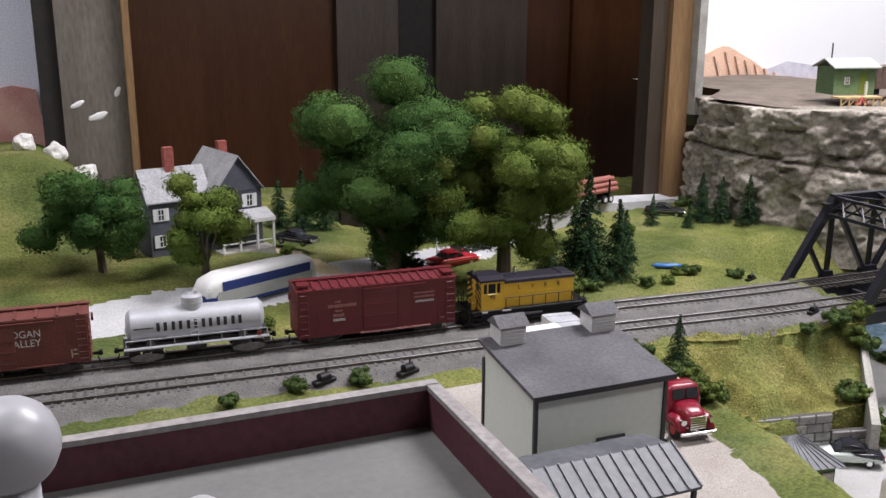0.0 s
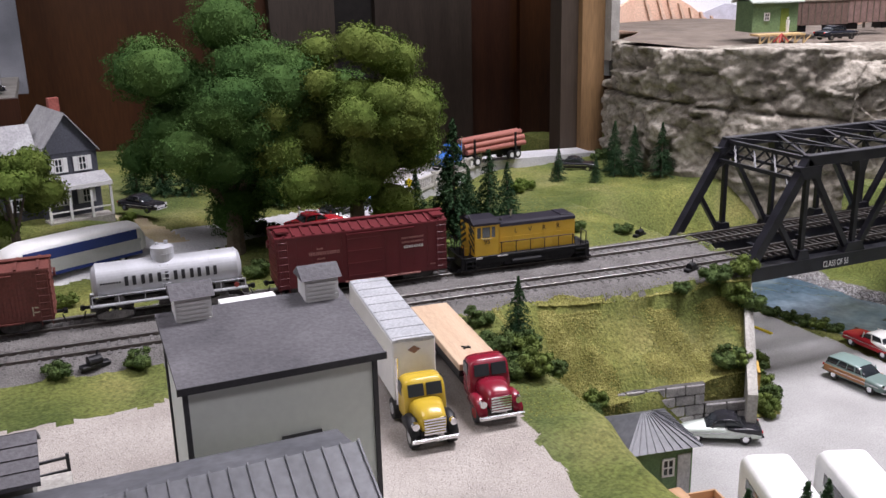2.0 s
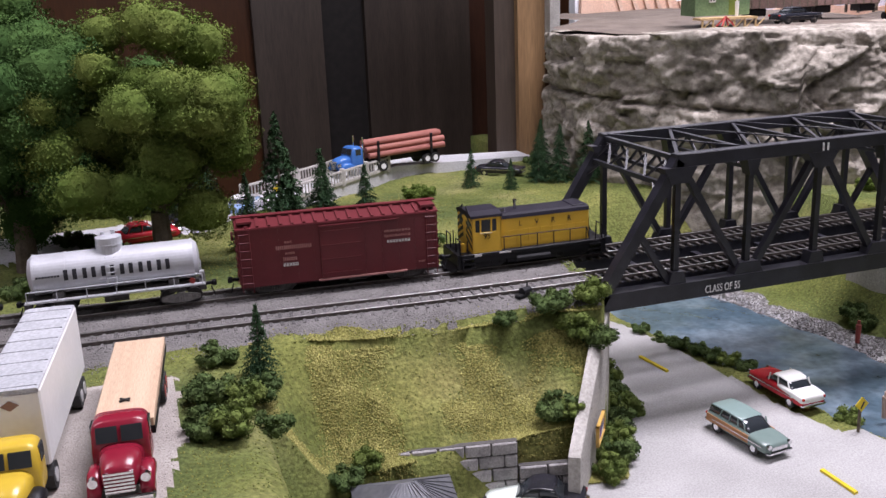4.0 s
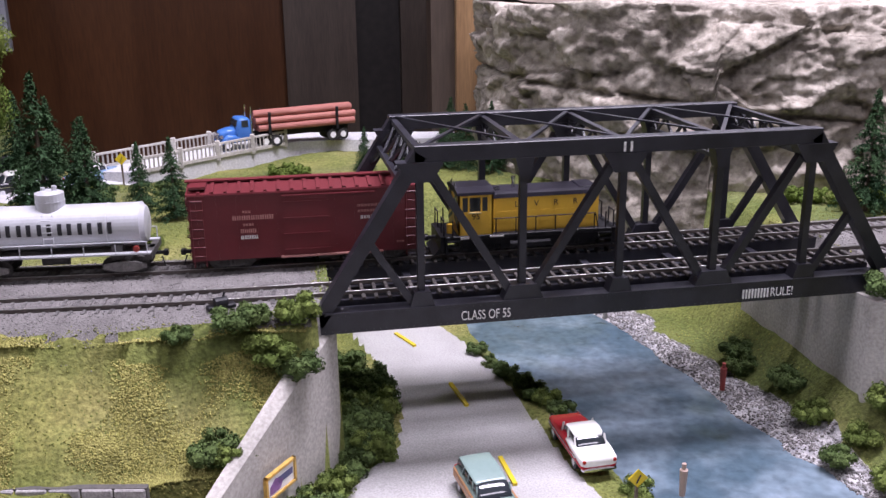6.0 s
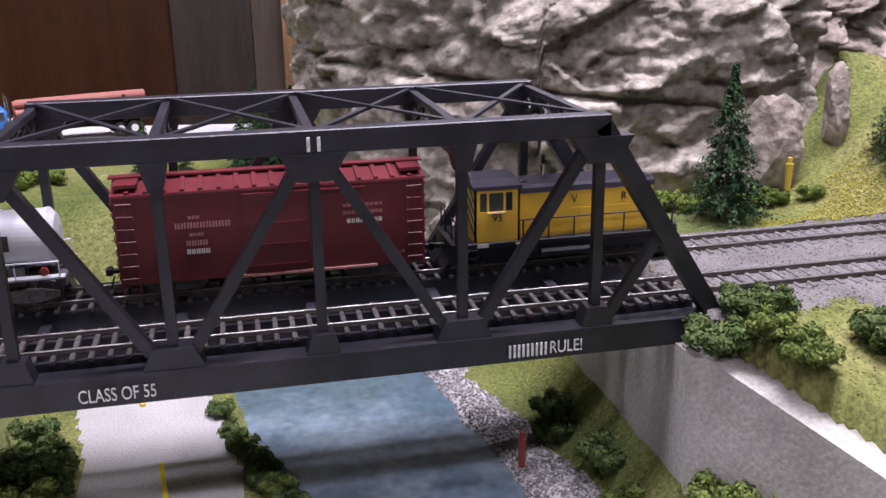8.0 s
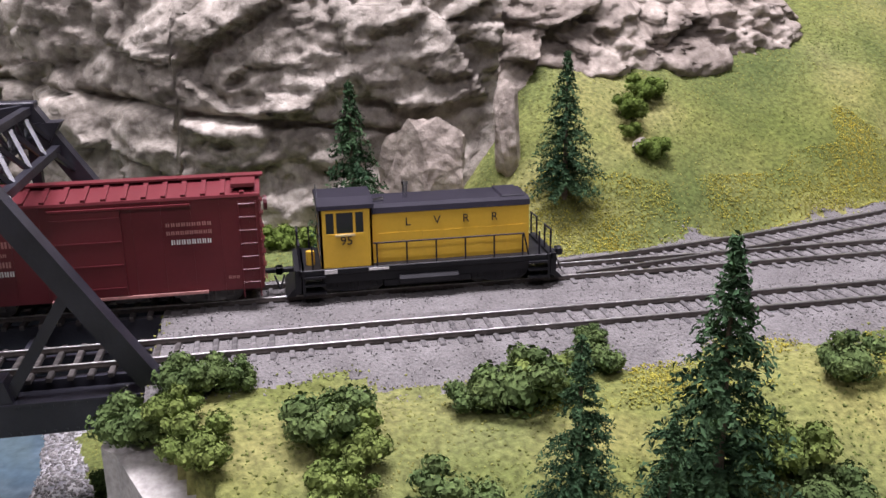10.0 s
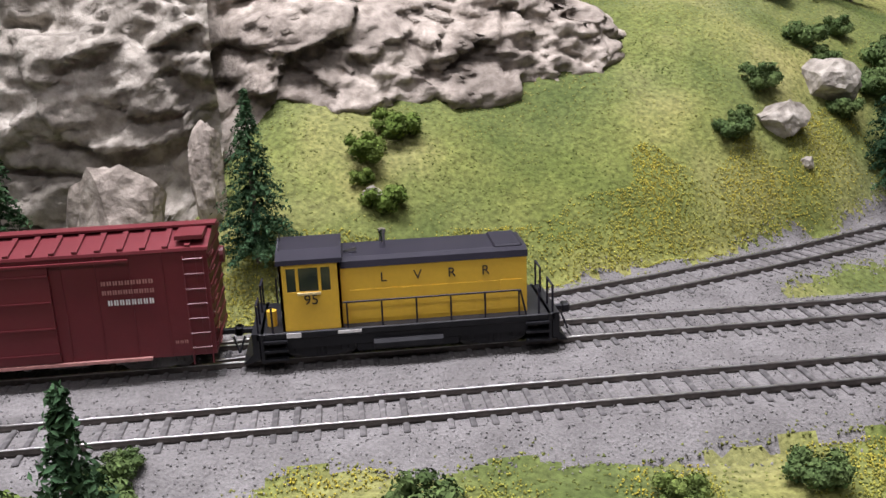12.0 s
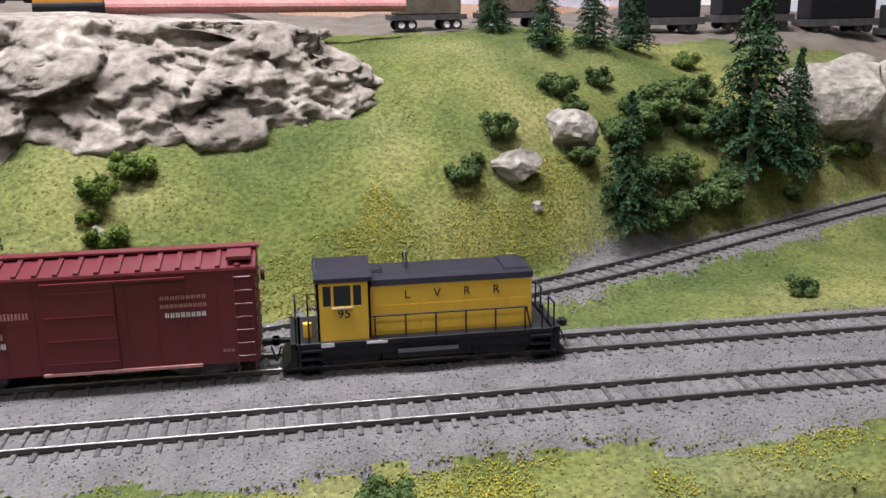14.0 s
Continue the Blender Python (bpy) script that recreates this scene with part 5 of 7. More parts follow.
def core(name, blobs, material, parent):
    bm = bmesh.new()
    for c, r in blobs:
        g = bmesh.ops.create_icosphere(bm, subdivisions=1 if r < 0.01 else 2, radius=r * 0.78)
        for v in g["verts"]:
            v.co = v.co * (1 + 0.18 * noise.noise(v.co * 90 + Vector(c) * 40))
            v.co.z *= 0.85
            v.co += Vector(c)
    return part(name, bm, material, parent)


BUSHES = []


def bush_template(seed, material, m, label):
    rng = np.random.default_rng(seed)
    blobs = [((0, 0, 0.005), 0.0062)]
    for k in range(13):
        a, b = rng.uniform(0, 6.28), rng.uniform(0.15, 1.0)
        reach = 0.0078 * math.sqrt(1 - (b - 0.25) ** 2)
        blobs.append(((reach * math.cos(a), reach * math.sin(a), 0.0025 + 0.0085 * b), rng.uniform(0.0022, 0.0038)))
    e = root("bush", m, label, "bush", "bushes")
    leafy("foliage", blobs, 1.25e7, 0.00072, material, e)
    core("inner_foliage", blobs, material, e)
    return e


def on_ground(x, y, turn=0.0, s=1.0, dz=-0.001):
    z = float(ground(np.array([x]), np.array([y]))[0])
    return Matrix.Translation((x, y, z + dz)) @ pose(0, 0, 0, 0, 0, turn) @ Matrix.Scale(s, 4)


BUSH_SPOTS = [
    # right of the bridge, by the near track
    (0.947, 0.562, 0.9, 1), (0.958, 0.560, 0.7, 1), (0.935, 0.523, 0.95, 0), (0.928, 0.533, 1.15, 0), (0.989, 0.529, 1.15, 1), (0.996, 0.522, 0.9, 0), (1.036, 0.540, 0.75, 1),
    (1.050, 0.536, 1.25, 1), (1.058, 0.541, 1.0, 0), (1.082, 0.556, 0.8, 1), (1.10, 0.497, 1.0, 1), (1.125, 0.505, 1.1, 0), (1.13, 0.49, 1.0, 1), (1.165, 0.532, 0.95, 1),
    (0.99, 0.505, 0.9, 0), (1.02, 0.50, 1.1, 1), (1.276, 0.541, 0.7, 1), (1.235, 0.537, 0.6, 0), (1.083, 0.566, 0.5, 1), (0.945, 0.49, 1.0, 0),
    (0.944, 0.538, 0.8, 0), (0.951, 0.524, 0.9, 0),
    # embankment left of the bridge
    (0.577, 0.556, 0.95, 1), (0.592, 0.553, 1.0, 0), (0.603, 0.548, 1.05, 1), (0.607, 0.560, 0.9, 0), (0.60, 0.538, 1.0, 0), (0.585, 0.562, 0.7, 1), (0.548, 0.558, 0.6, 1), (0.565, 0.520, 1.0, 1),
    (0.574, 0.516, 0.8, 0), (0.382, 0.556, 0.85, 1), (0.375, 0.512, 1.0, 1), (0.388, 0.505, 0.9, 0), (0.398, 0.520, 0.9, 1), (0.37, 0.478, 0.9, 1), (0.382, 0.473, 1.0, 0), (0.40, 0.488, 0.8, 1),
    (0.405, 0.462, 0.9, 1), (0.41, 0.448, 0.9, 0), (0.418, 0.436, 0.9, 1), (0.424, 0.424, 0.8, 1), (0.43, 0.415, 0.8, 0), (0.422, 0.492, 0.7, 1), (0.436, 0.505, 0.8, 1), (0.45, 0.516, 0.7, 0),
    # hedges by the road
    (0.640, 0.660, 1.0, 1), (0.640, 0.640, 1.1, 1), (0.642, 0.620, 1.15, 1), (0.644, 0.600, 1.1, 1), (0.642, 0.582, 1.1, 0), (0.632, 0.566, 1.0, 1), (0.622, 0.548, 1.0, 0), (0.610, 0.530, 1.0, 1), (0.594, 0.512, 0.9, 0),
    (0.653, 0.668, 1.0, 1), (0.653, 0.648, 1.1, 1), (0.652, 0.628, 1.1, 0), (0.648, 0.608, 1.1, 1), (0.640, 0.700, 1.0, 1), (0.633, 0.592, 1.0, 1), (0.634, 0.610, 1.1, 1), (0.633, 0.630, 1.0, 0), (0.738, 0.690, 0.6, 1), (0.743, 0.672, 0.7, 1), (0.748, 0.655, 0.7, 1), (0.752, 0.640, 0.75, 1), (0.757, 0.625, 0.75, 0), (0.762, 0.612, 0.7, 1), (0.775, 0.52, 0.75, 0), (0.732, 0.712, 0.6, 1),
    # east bank
    (0.895, 0.640, 0.9, 1), (0.903, 0.600, 1.0, 1), (0.900, 0.565, 0.9, 0), (0.892, 0.525, 0.8, 1), (0.912, 0.535, 0.8, 0), (0.900, 0.66, 0.9, 1), (0.905, 0.50, 0.9, 0),
    # behind the tracks
    (0.976, 0.735, 0.9, 2), (0.992, 0.728, 0.8, 2), (1.006, 0.722, 0.7, 2), (1.035, 0.715, 0.8, 2), (1.05, 0.712, 0.7, 2), (1.066, 0.70, 0.6, 2), (0.56, 0.73, 0.8, 1), (0.548, 0.735, 0.6, 0), (0.60, 0.712, 0.7, 1),
    # hill
    (1.161, 0.732, 0.85, 2), (1.175, 0.748, 0.9, 2), (1.167, 0.713, 0.8, 2), (1.158, 0.722, 0.5, 2), (1.363, 0.782, 0.9, 1), (1.339, 0.755, 0.75, 1), (1.346, 0.762, 0.5, 1), (1.409, 0.827, 0.95, 1), (1.418, 0.820, 0.7, 1),
    (1.415, 0.790, 0.8, 1), (1.444, 0.860, 0.8, 1), (1.467, 0.790, 1.2, 1), (1.480, 0.797, 1.2, 1), (1.494, 0.806, 1.25, 1), (1.508, 0.812, 1.2, 1), (1.517, 0.822, 1.0, 1), (1.475, 0.808, 1.1, 1), (1.458, 0.800, 1.1, 1), (1.524, 0.83, 0.7, 1), (1.455, 0.782, 0.8, 0), (1.493, 0.821, 0.7, 0),
    (1.446, 0.816, 1.06, 1), (1.458, 0.823, 1.25, 1), (1.466, 0.836, 1.25, 1), (1.48, 0.845, 1.31, 1), (1.49, 0.854, 1.38, 1), (1.512, 0.866, 1.12, 1), (1.512, 0.85, 1.06, 1), (1.520, 0.845, 0.7, 1), (1.50, 0.838, 0.88, 1), (1.528, 0.915, 0.8, 0),
    (1.576, 0.845, 0.7, 1), (1.60, 0.866, 0.6, 1), (1.628, 0.886, 0.75, 1), (1.645, 0.894, 0.8, 0), (1.66, 0.902, 0.8, 1), (1.505, 0.705, 0.7, 1), (1.235, 0.835, 0.9, 1),
    # field behind the train
    (0.08, 0.745, 0.9, 0), (0.06, 0.735, 0.7, 1), (0.19, 0.905, 0.7, 2), (0.31, 0.955, 0.9, 2), (0.325, 0.96, 0.8, 2), (0.295, 0.85, 0.9, 1), (0.31, 0.845, 0.7, 1), (0.44, 0.72, 0.8, 1), (0.425, 0.725, 0.9, 0), (0.21, 0.725, 0.8, 1),
    (0.605, 0.93, 1.0, 2), (0.62, 0.94, 0.9, 2), (0.47, 0.86, 0.9, 1), (0.455, 0.87, 0.9, 0), (0.51, 0.90, 0.8, 1), (0.80, 1.06, 0.9, 1), (0.785, 1.05, 0.8, 1), (0.12, 0.583, 0.7, 1), (0.168, 0.582, 0.75, 1), (0.075, 0.578, 0.6, 1),
    (0.50, 0.722, 0.7, 1), (0.52, 0.715, 0.6, 0), (0.27, 0.72, 0.9, 1), (0.345, 0.72, 0.8, 0), (0.375, 0.715, 0.7, 1), (0.13, 0.73, 0.7, 0),
]


def plant_copy(thing, m):
    copy_thing(thing, m @ Matrix.Scale(1 / thing.matrix_basis.to_scale().x, 4))


def plant_bushes():
    temps = {}
    labels = ["light green foam bush on the turf", "dark green foam bush on the turf", "yellow-green foam shrub on the turf"]
    for i, (x, y, s, kind) in enumerate(BUSH_SPOTS):
        m = on_ground(x, y, (i * 67) % 360, s * 1.25)
        key = (kind, i % 2)
        if key not in temps:
            temps[key] = bush_template(100 + kind * 10 + i % 2, (M_LEAF, M_LEAFD, M_LEAFY)[kind], m, labels[kind])
        else:
            plant_copy(temps[key], m)


def conifer(seed, h, m, label="dark green bottle-brush conifer"):
    rng = np.random.default_rng(seed)
    e = root("conifer", m, label, "tree", "conifers")
    part("trunk", rod(bmesh.new(), (0, 0, -0.004), (0, 0, h * 0.97), h * 0.022, h * 0.004, 7), M_BARK, e)
    pts = []
    layers = 22
    for k in range(layers):
        f = k / (layers - 1)
        z0_ = h * (0.07 + 0.9 * f)
        reach = h * (0.275 * (1 - f) ** 0.9 + 0.010)
        nb = 15 - int(9 * f)
        for b in range(nb):
            a = rng.uniform(0, 6.28)
            rr = reach * rng.uniform(0.7, 1.12)
            n = int(16 + 30 * (1 - f))
            t = np.linspace(0.15, 1, n)
            p = np.stack([np.cos(a) * rr * t, np.sin(a) * rr * t, z0_ - h * 0.035 * t ** 1.5 + h * 0.02 * np.sin(t * 3)], -1)
            pts.append(p + rng.normal(size=p.shape) * h * 0.008)
    p = np.concatenate(pts)
    out = p * np.array([1, 1, 0])
    out = out / (np.linalg.norm(out, axis=1, keepdims=True) + 1e-6) * 0.7 + np.array([0, 0, 0.8])
    leaves("crown", p, out, h * 0.0135, M_NEEDLE, e, jitter=0.6, slim=0.4)
    return e


CONIFERS = [  # x, y, height
    (0.451, 0.752, 0.108), (0.480, 0.742, 0.083), (0.527, 0.80, 0.062), (0.683, 0.975, 0.042), (0.713, 0.94, 0.034), (0.767, 0.985, 0.064), (0.775, 0.955, 0.062), (0.792, 0.923, 0.066), (0.755, 0.965, 0.05),
    (0.235, 1.02, 0.075), (0.265, 1.03, 0.072), (0.21, 1.03, 0.06), (0.402, 0.536, 0.046), (1.114, 0.693, 0.070), (1.013, 0.700, 0.088),
    (1.437, 0.775, 0.080), (1.540, 0.836, 0.135), (1.582, 0.857, 0.085), (1.095, 0.490, 0.092), (1.055, 0.494, 0.058), (1.075, 0.478, 0.05),
    (1.392, 0.925, 0.055), (1.419, 0.893, 0.055), (1.457, 0.907, 0.062), (1.495, 0.935, 0.065), (0.355, 0.955, 0.075), (0.385, 0.962, 0.075), (0.41, 0.968, 0.07), (0.332, 0.975, 0.07), (0.447, 0.362, 0.058), (0.470, 0.345, 0.066), (0.492, 0.352, 0.058), (0.43, 0.79, 0.06), (0.50, 0.83, 0.055), (0.465, 0.80, 0.07),
]


def plant_conifers():
    temps = []
    for i, (x, y, h) in enumerate(CONIFERS):
        m = on_ground(x, y, i * 53, h / 0.08)
        if i < 4:
            temps.append(conifer(40 + i, 0.08, m))
        else:
            plant_copy(temps[i % 4], m)


def leaf_tree(x, y, centre, radii, lumps, rl, seed, material, label, size=0.00095):
    rng = np.random.default_rng(seed)
    z = float(ground(np.array([x]), np.array([y]))[0])
    e = root("deciduous_tree", pose(x, y, z - 0.001), label, "tree")
    c = np.array(centre) - np.array([x, y, z])
    blobs = []
    for k in range(lumps):
        d = rng.normal(size=3)
        d /= np.linalg.norm(d)
        f = rng.uniform(0.35, 0.92)
        blobs.append((tuple(c + d * np.array(radii) * f), rl * rng.uniform(0.75, 1.2)))
    bm = bmesh.new()
    th = c[2] * 0.075
    fork = Vector((c[0] * 0.3, c[1] * 0.3, c[2] * 0.42))
    rod(bm, (0, 0, -0.002), fork, th, th * 0.75, 9)
    for k in range(7):
        b = Vector(blobs[k][0])
        rod(bm, fork * rng.uniform(0.75, 1.0), b, th * 0.42, th * 0.12, 6)
    part("trunk", bm, M_BARK, e)
    crown = leafy("crown", blobs, 3.4e6 * (0.0012 / size) ** 1.6, size, material, e)
    core("inner_foliage", blobs, material, e)
    return e


plant_bushes()
for x, y, z, k in ((0.930, 0.552, -0.0175, 1.2), (0.940, 0.557, -0.0175, 0.9)):
    copy_thing(bpy.data.objects["bush"], Matrix.Translation((x, y, z)) @ Matrix.Scale(k, 4))
plant_conifers()
leaf_tree(0.268, 0.80, (0.273, 0.81, 0.104), (0.112, 0.07, 0.090), 64, 0.0265, 1, M_LEAFT, "large leafy green tree with a rounded crown")
leaf_tree(0.365, 0.76, (0.364, 0.758, 0.098), (0.080, 0.05, 0.080), 44, 0.0225, 2, M_LEAFY, "tall yellow-green leafy tree")
leaf_tree(0.012, 0.885, (0.006, 0.88, 0.070), (0.066, 0.045, 0.046), 30, 0.0175, 3, M_LEAFT, "bushy green tree beside the house", 0.0012)
leaf_tree(0.098, 0.83, (0.098, 0.83, 0.062), (0.046, 0.036, 0.046), 22, 0.0145, 4, M_LEAFY, "light green tree before the house", 0.0012)


def boulder(x, y, s, seed, label):
    z = float(ground(np.array([x]), np.array([y]))[0])
    rng = np.random.default_rng(seed)
    bm = bmesh.new()
    bmesh.ops.create_icosphere(bm, subdivisions=4, radius=1.0)
    planes = [(Vector(unit(1)[0]), rng.uniform(0.55, 0.9)) for _ in range(16)]
    for v in bm.verts:
        for nrm, d in planes:
            t = v.co.dot(nrm)
            if t > d:
                v.co -= nrm * (t - d)
        v.co *= 1 + 0.10 * noise.fractal(v.co * 2.6 + Vector((seed, 0, 0)), 0.8, 2.2, 5)
        v.co = Vector((v.co.x * s[0], v.co.y * s[1], v.co.z * s[2]))
    ob = part("boulder", bm, M_ROCK if seed % 2 else M_ROCKT)
    ob.matrix_basis = pose(x, y, z + s[2] * 0.4)
    tagged(ob, label, "rock", "boulders")


boulder(1.368, 0.766, (0.018, 0.012, 0.0115), 31, "grey carved boulder on the grassy hill")
boulder(1.380, 0.758, (0.004, 0.004, 0.004), 37, "small dark stone on the hill")
boulder(1.407, 0.797, (0.019, 0.013, 0.016), 33, "grey carved boulder among bushes")
boulder(1.452, 0.784, (0.007, 0.006, 0.006), 35, "small grey rock among bushes")
boulder(1.163, 0.716, (0.006, 0.005, 0.005), 41, "small grey rock between shrubs")
boulder(1.640, 0.905, (0.055, 0.03, 0.045), 43, "large pale grey rock outcrop")
boulder(1.70, 0.93, (0.05, 0.035, 0.05), 45, "large pale grey rock outcrop")
boulder(1.093, 0.724, (0.0095, 0.009, 0.031), 50, "upright tan rock pillar at the cliff's foot")
boulder(1.0535, 0.727, (0.031, 0.014, 0.044), 52, "broad tan rock slab at the cliff's foot")
boulder(1.232, 0.80, (0.012, 0.01, 0.014), 54, "pale rock on the outcrop's rim")


# ---- vehicles ----
def paint(name, c, rough=0.25):
    return mat(name, c, tuple(v * 0.92 for v in c), rough, 40, 400, 0.0, spec=0.5, amp=0.03)


def wheels(e, spots, r, w, hubs=M_CHROME):
    for x, y in spots:
        s = 1 if y > 0 else -1
        bm = rod(bmesh.new(), (x, y - s * w, r), (x, y, r), r, n=16)
        t = part("wheel", bm, M_TYRE, e)
        part("hubcap", rod(bmesh.new(), (x, y - s * w * 0.2, r), (x, y + s * 0.0003, r), r * 0.55, n=12), hubs, t)


def sedan(name, m, body_c, roof_c, label, wagon=False, trim=None, length=0.056, rear=None):
    """A 1950s car, nose towards +x."""
    e = root(name, m, label, "car", "model cars")
    k = length / 0.056
    hw = 0.0105
    pb, pr = paint("car_paint", body_c), paint("car_roof_paint", roof_c)
    secs = [(-0.0275, 0.0052, 0.0100, 0.0088), (-0.0265, 0.0036, 0.0112, 0.0100), (-0.018, 0.0030, 0.0120, hw), (-0.004, 0.0030, 0.0116, hw), (0.008, 0.0030, 0.0116, hw),
            (0.018, 0.0030, 0.0112, hw), (0.0255, 0.0034, 0.0104, 0.0100), (0.0275, 0.0050, 0.0092, 0.0085)]
    bm = loft(bmesh.new(), [(x * k, a, b, w) for x, a, b, w in secs], 24, 5.0)
    part("body", bm, pb, e, smooth=True)
    if wagon:
        cab = [(-0.0262, 0.0105, 0.0112, 0.0085), (-0.0245, 0.0105, 0.0165, 0.0086), (-0.010, 0.0105, 0.0172, 0.0088), (0.004, 0.0105, 0.0168, 0.0086), (0.0115, 0.0105, 0.0112, 0.0086)]
    else:
        cab = [(-0.0175, 0.0105, 0.0112, 0.0085), (-0.011, 0.0105, 0.0164, 0.0082), (-0.004, 0.0105, 0.0172, 0.0084), (0.003, 0.0105, 0.0166, 0.0084), (0.0105, 0.0105, 0.0112, 0.0085)]
    part("glasshouse", loft(bmesh.new(), [(x * k, a, b, w) for x, a, b, w in cab], 20, 4.0), M_GLASS, e, smooth=True)
    a, b = (-0.0250, 0.0045) if wagon else (-0.0120, 0.0040)
    roof = loft(bmesh.new(), [(a * k, 0.0152, 0.0160, 0.0072), ((a + 0.002) * k, 0.0158, 0.0174, 0.0084), ((a + b) / 2 * k, 0.0162, 0.0180, 0.0087), ((b - 0.002) * k, 0.0157, 0.0174, 0.0085), (b * k, 0.0150, 0.0158, 0.0075)], 20, 3.5)
    part("roof", roof, pr, e, smooth=True)
    bm = bmesh.new()
    for s in (-1, 1):
        for x in ((-0.016, -0.007, 0.001, 0.0075) if wagon else (-0.0145, -0.003, 0.0065)):
            bar(bm, (x * k, s * 0.0088, 0.0108), (x * 0.82 * k, s * 0.0085, 0.0165), 0.0009, 0.0006)
    part("pillars", bm, pr, e)
    part("bumper", loft(bmesh.new(), [(0.0270 * k, 0.0036, 0.0054, 0.0100), (0.0290 * k, 0.0040, 0.0052, 0.0092)], 12, 4), M_CHROME, e)
    part("bumper", loft(bmesh.new(), [(-0.0292 * k, 0.0042, 0.0054, 0.0092), (-0.0270 * k, 0.0036, 0.0058, 0.0100)], 12, 4), M_CHROME, e)
    part("grille", B(0.0270 * k, 0.0279 * k, -0.006, 0.006, 0.0056, 0.0082), M_CHROME, e)
    for s in (-1, 1):
        part("headlight", rod(bmesh.new(), (0.0262 * k, s * 0.0078, 0.0088), (0.0280 * k, s * 0.0078, 0.0088), 0.0015, n=12), M_CHROME, e)
        part("tail_light", rod(bmesh.new(), (-0.0280 * k, s * 0.0085, 0.0092), (-0.0262 * k, s * 0.0085, 0.0094), 0.0010, n=10), paint("red_lens", (0.4, 0.02, 0.02)), e)
        if trim:
            part("side_trim", B(-0.0255 * k, (0.012 if wagon else -0.004) * k, s * (hw - 0.0001) - 0.0004, s * (hw - 0.0001) + 0.0004, 0.0055, 0.0105), paint("side_trim_paint", trim, 0.5), e)
        part("side_strip", B(-0.02 * k, 0.024 * k, s * (hw + 0.0002) - 0.0003, s * (hw + 0.0002) + 0.0003, 0.0078, 0.0083), M_CHROME, e)
    if rear:
        bm = loft(bmesh.new(), [(-0.0277 * k, 0.0062, 0.0102, 0.0090), (-0.0265 * k, 0.0058, 0.0115, 0.0102), (-0.018 * k, 0.0075, 0.0123, hw + 0.0002), (-0.010 * k, 0.0085, 0.0121, hw + 0.0002), (-0.004 * k, 0.0105, 0.0118, hw + 0.0001)], 24, 5.0)
        part("rear_deck", bm, paint("car_rear_paint", rear), e, smooth=True)
    wheels(e, [(x * k, y) for x in (-0.0165, 0.0165) for y in (-0.0104, 0.0104)], 0.0039, 0.0026)
    return e


def at(x, y, z, turn, s=1.0):
    return pose(x, y, z, 0, 0, turn) @ Matrix.Scale(s, 4)


WHITEC, REDC, BLACKC = (0.75, 0.75, 0.72), (0.45, 0.02, 0.03), (0.02, 0.02, 0.025)
sedan("car", at(0.758, 0.564, LOW + 0.001, 92), REDC, WHITEC, "red and white two-tone fifties hardtop car on the road", rear=WHITEC)
sedan("station_wagon", at(0.695, 0.520, LOW + 0.001, -84), (0.16, 0.22, 0.2), (0.2, 0.28, 0.26), "grey-green fifties station wagon with wood side panels", wagon=True, trim=(0.35, 0.16, 0.06))
sedan("car", at(0.540, 0.497, LOW + 0.001, 150), (0.62, 0.68, 0.62), BLACKC, "pale green and black fifties hardtop parked by the stone wall", rear=BLACKC)
sedan("sports_car", at(0.352, 0.853, -0.011, 12, 1.0), REDC, (0.42, 0.02, 0.03), "red sports car on the lane behind the train")
sedan("car", at(0.398, 0.905, -0.012, 25), BLACKC, WHITEC, "black and white car on the lane")
sedan("car", at(0.733, 1.018, -0.022, -40, 0.95), BLACKC, BLACKC, "black rounded car on the grass")
sedan("car", at(0.445, 0.955, -0.018, 60), (0.2, 0.3, 0.45), WHITEC, "pale blue and white car on the far lane")
sedan("car", at(0.375, 0.985, -0.015, 20), BLACKC, BLACKC, "dark old car behind the sign")
sedan("car", at(0.205, 0.925, 0.010, -50, 0.85), BLACKC, BLACKC, "black antique car beside the porch")


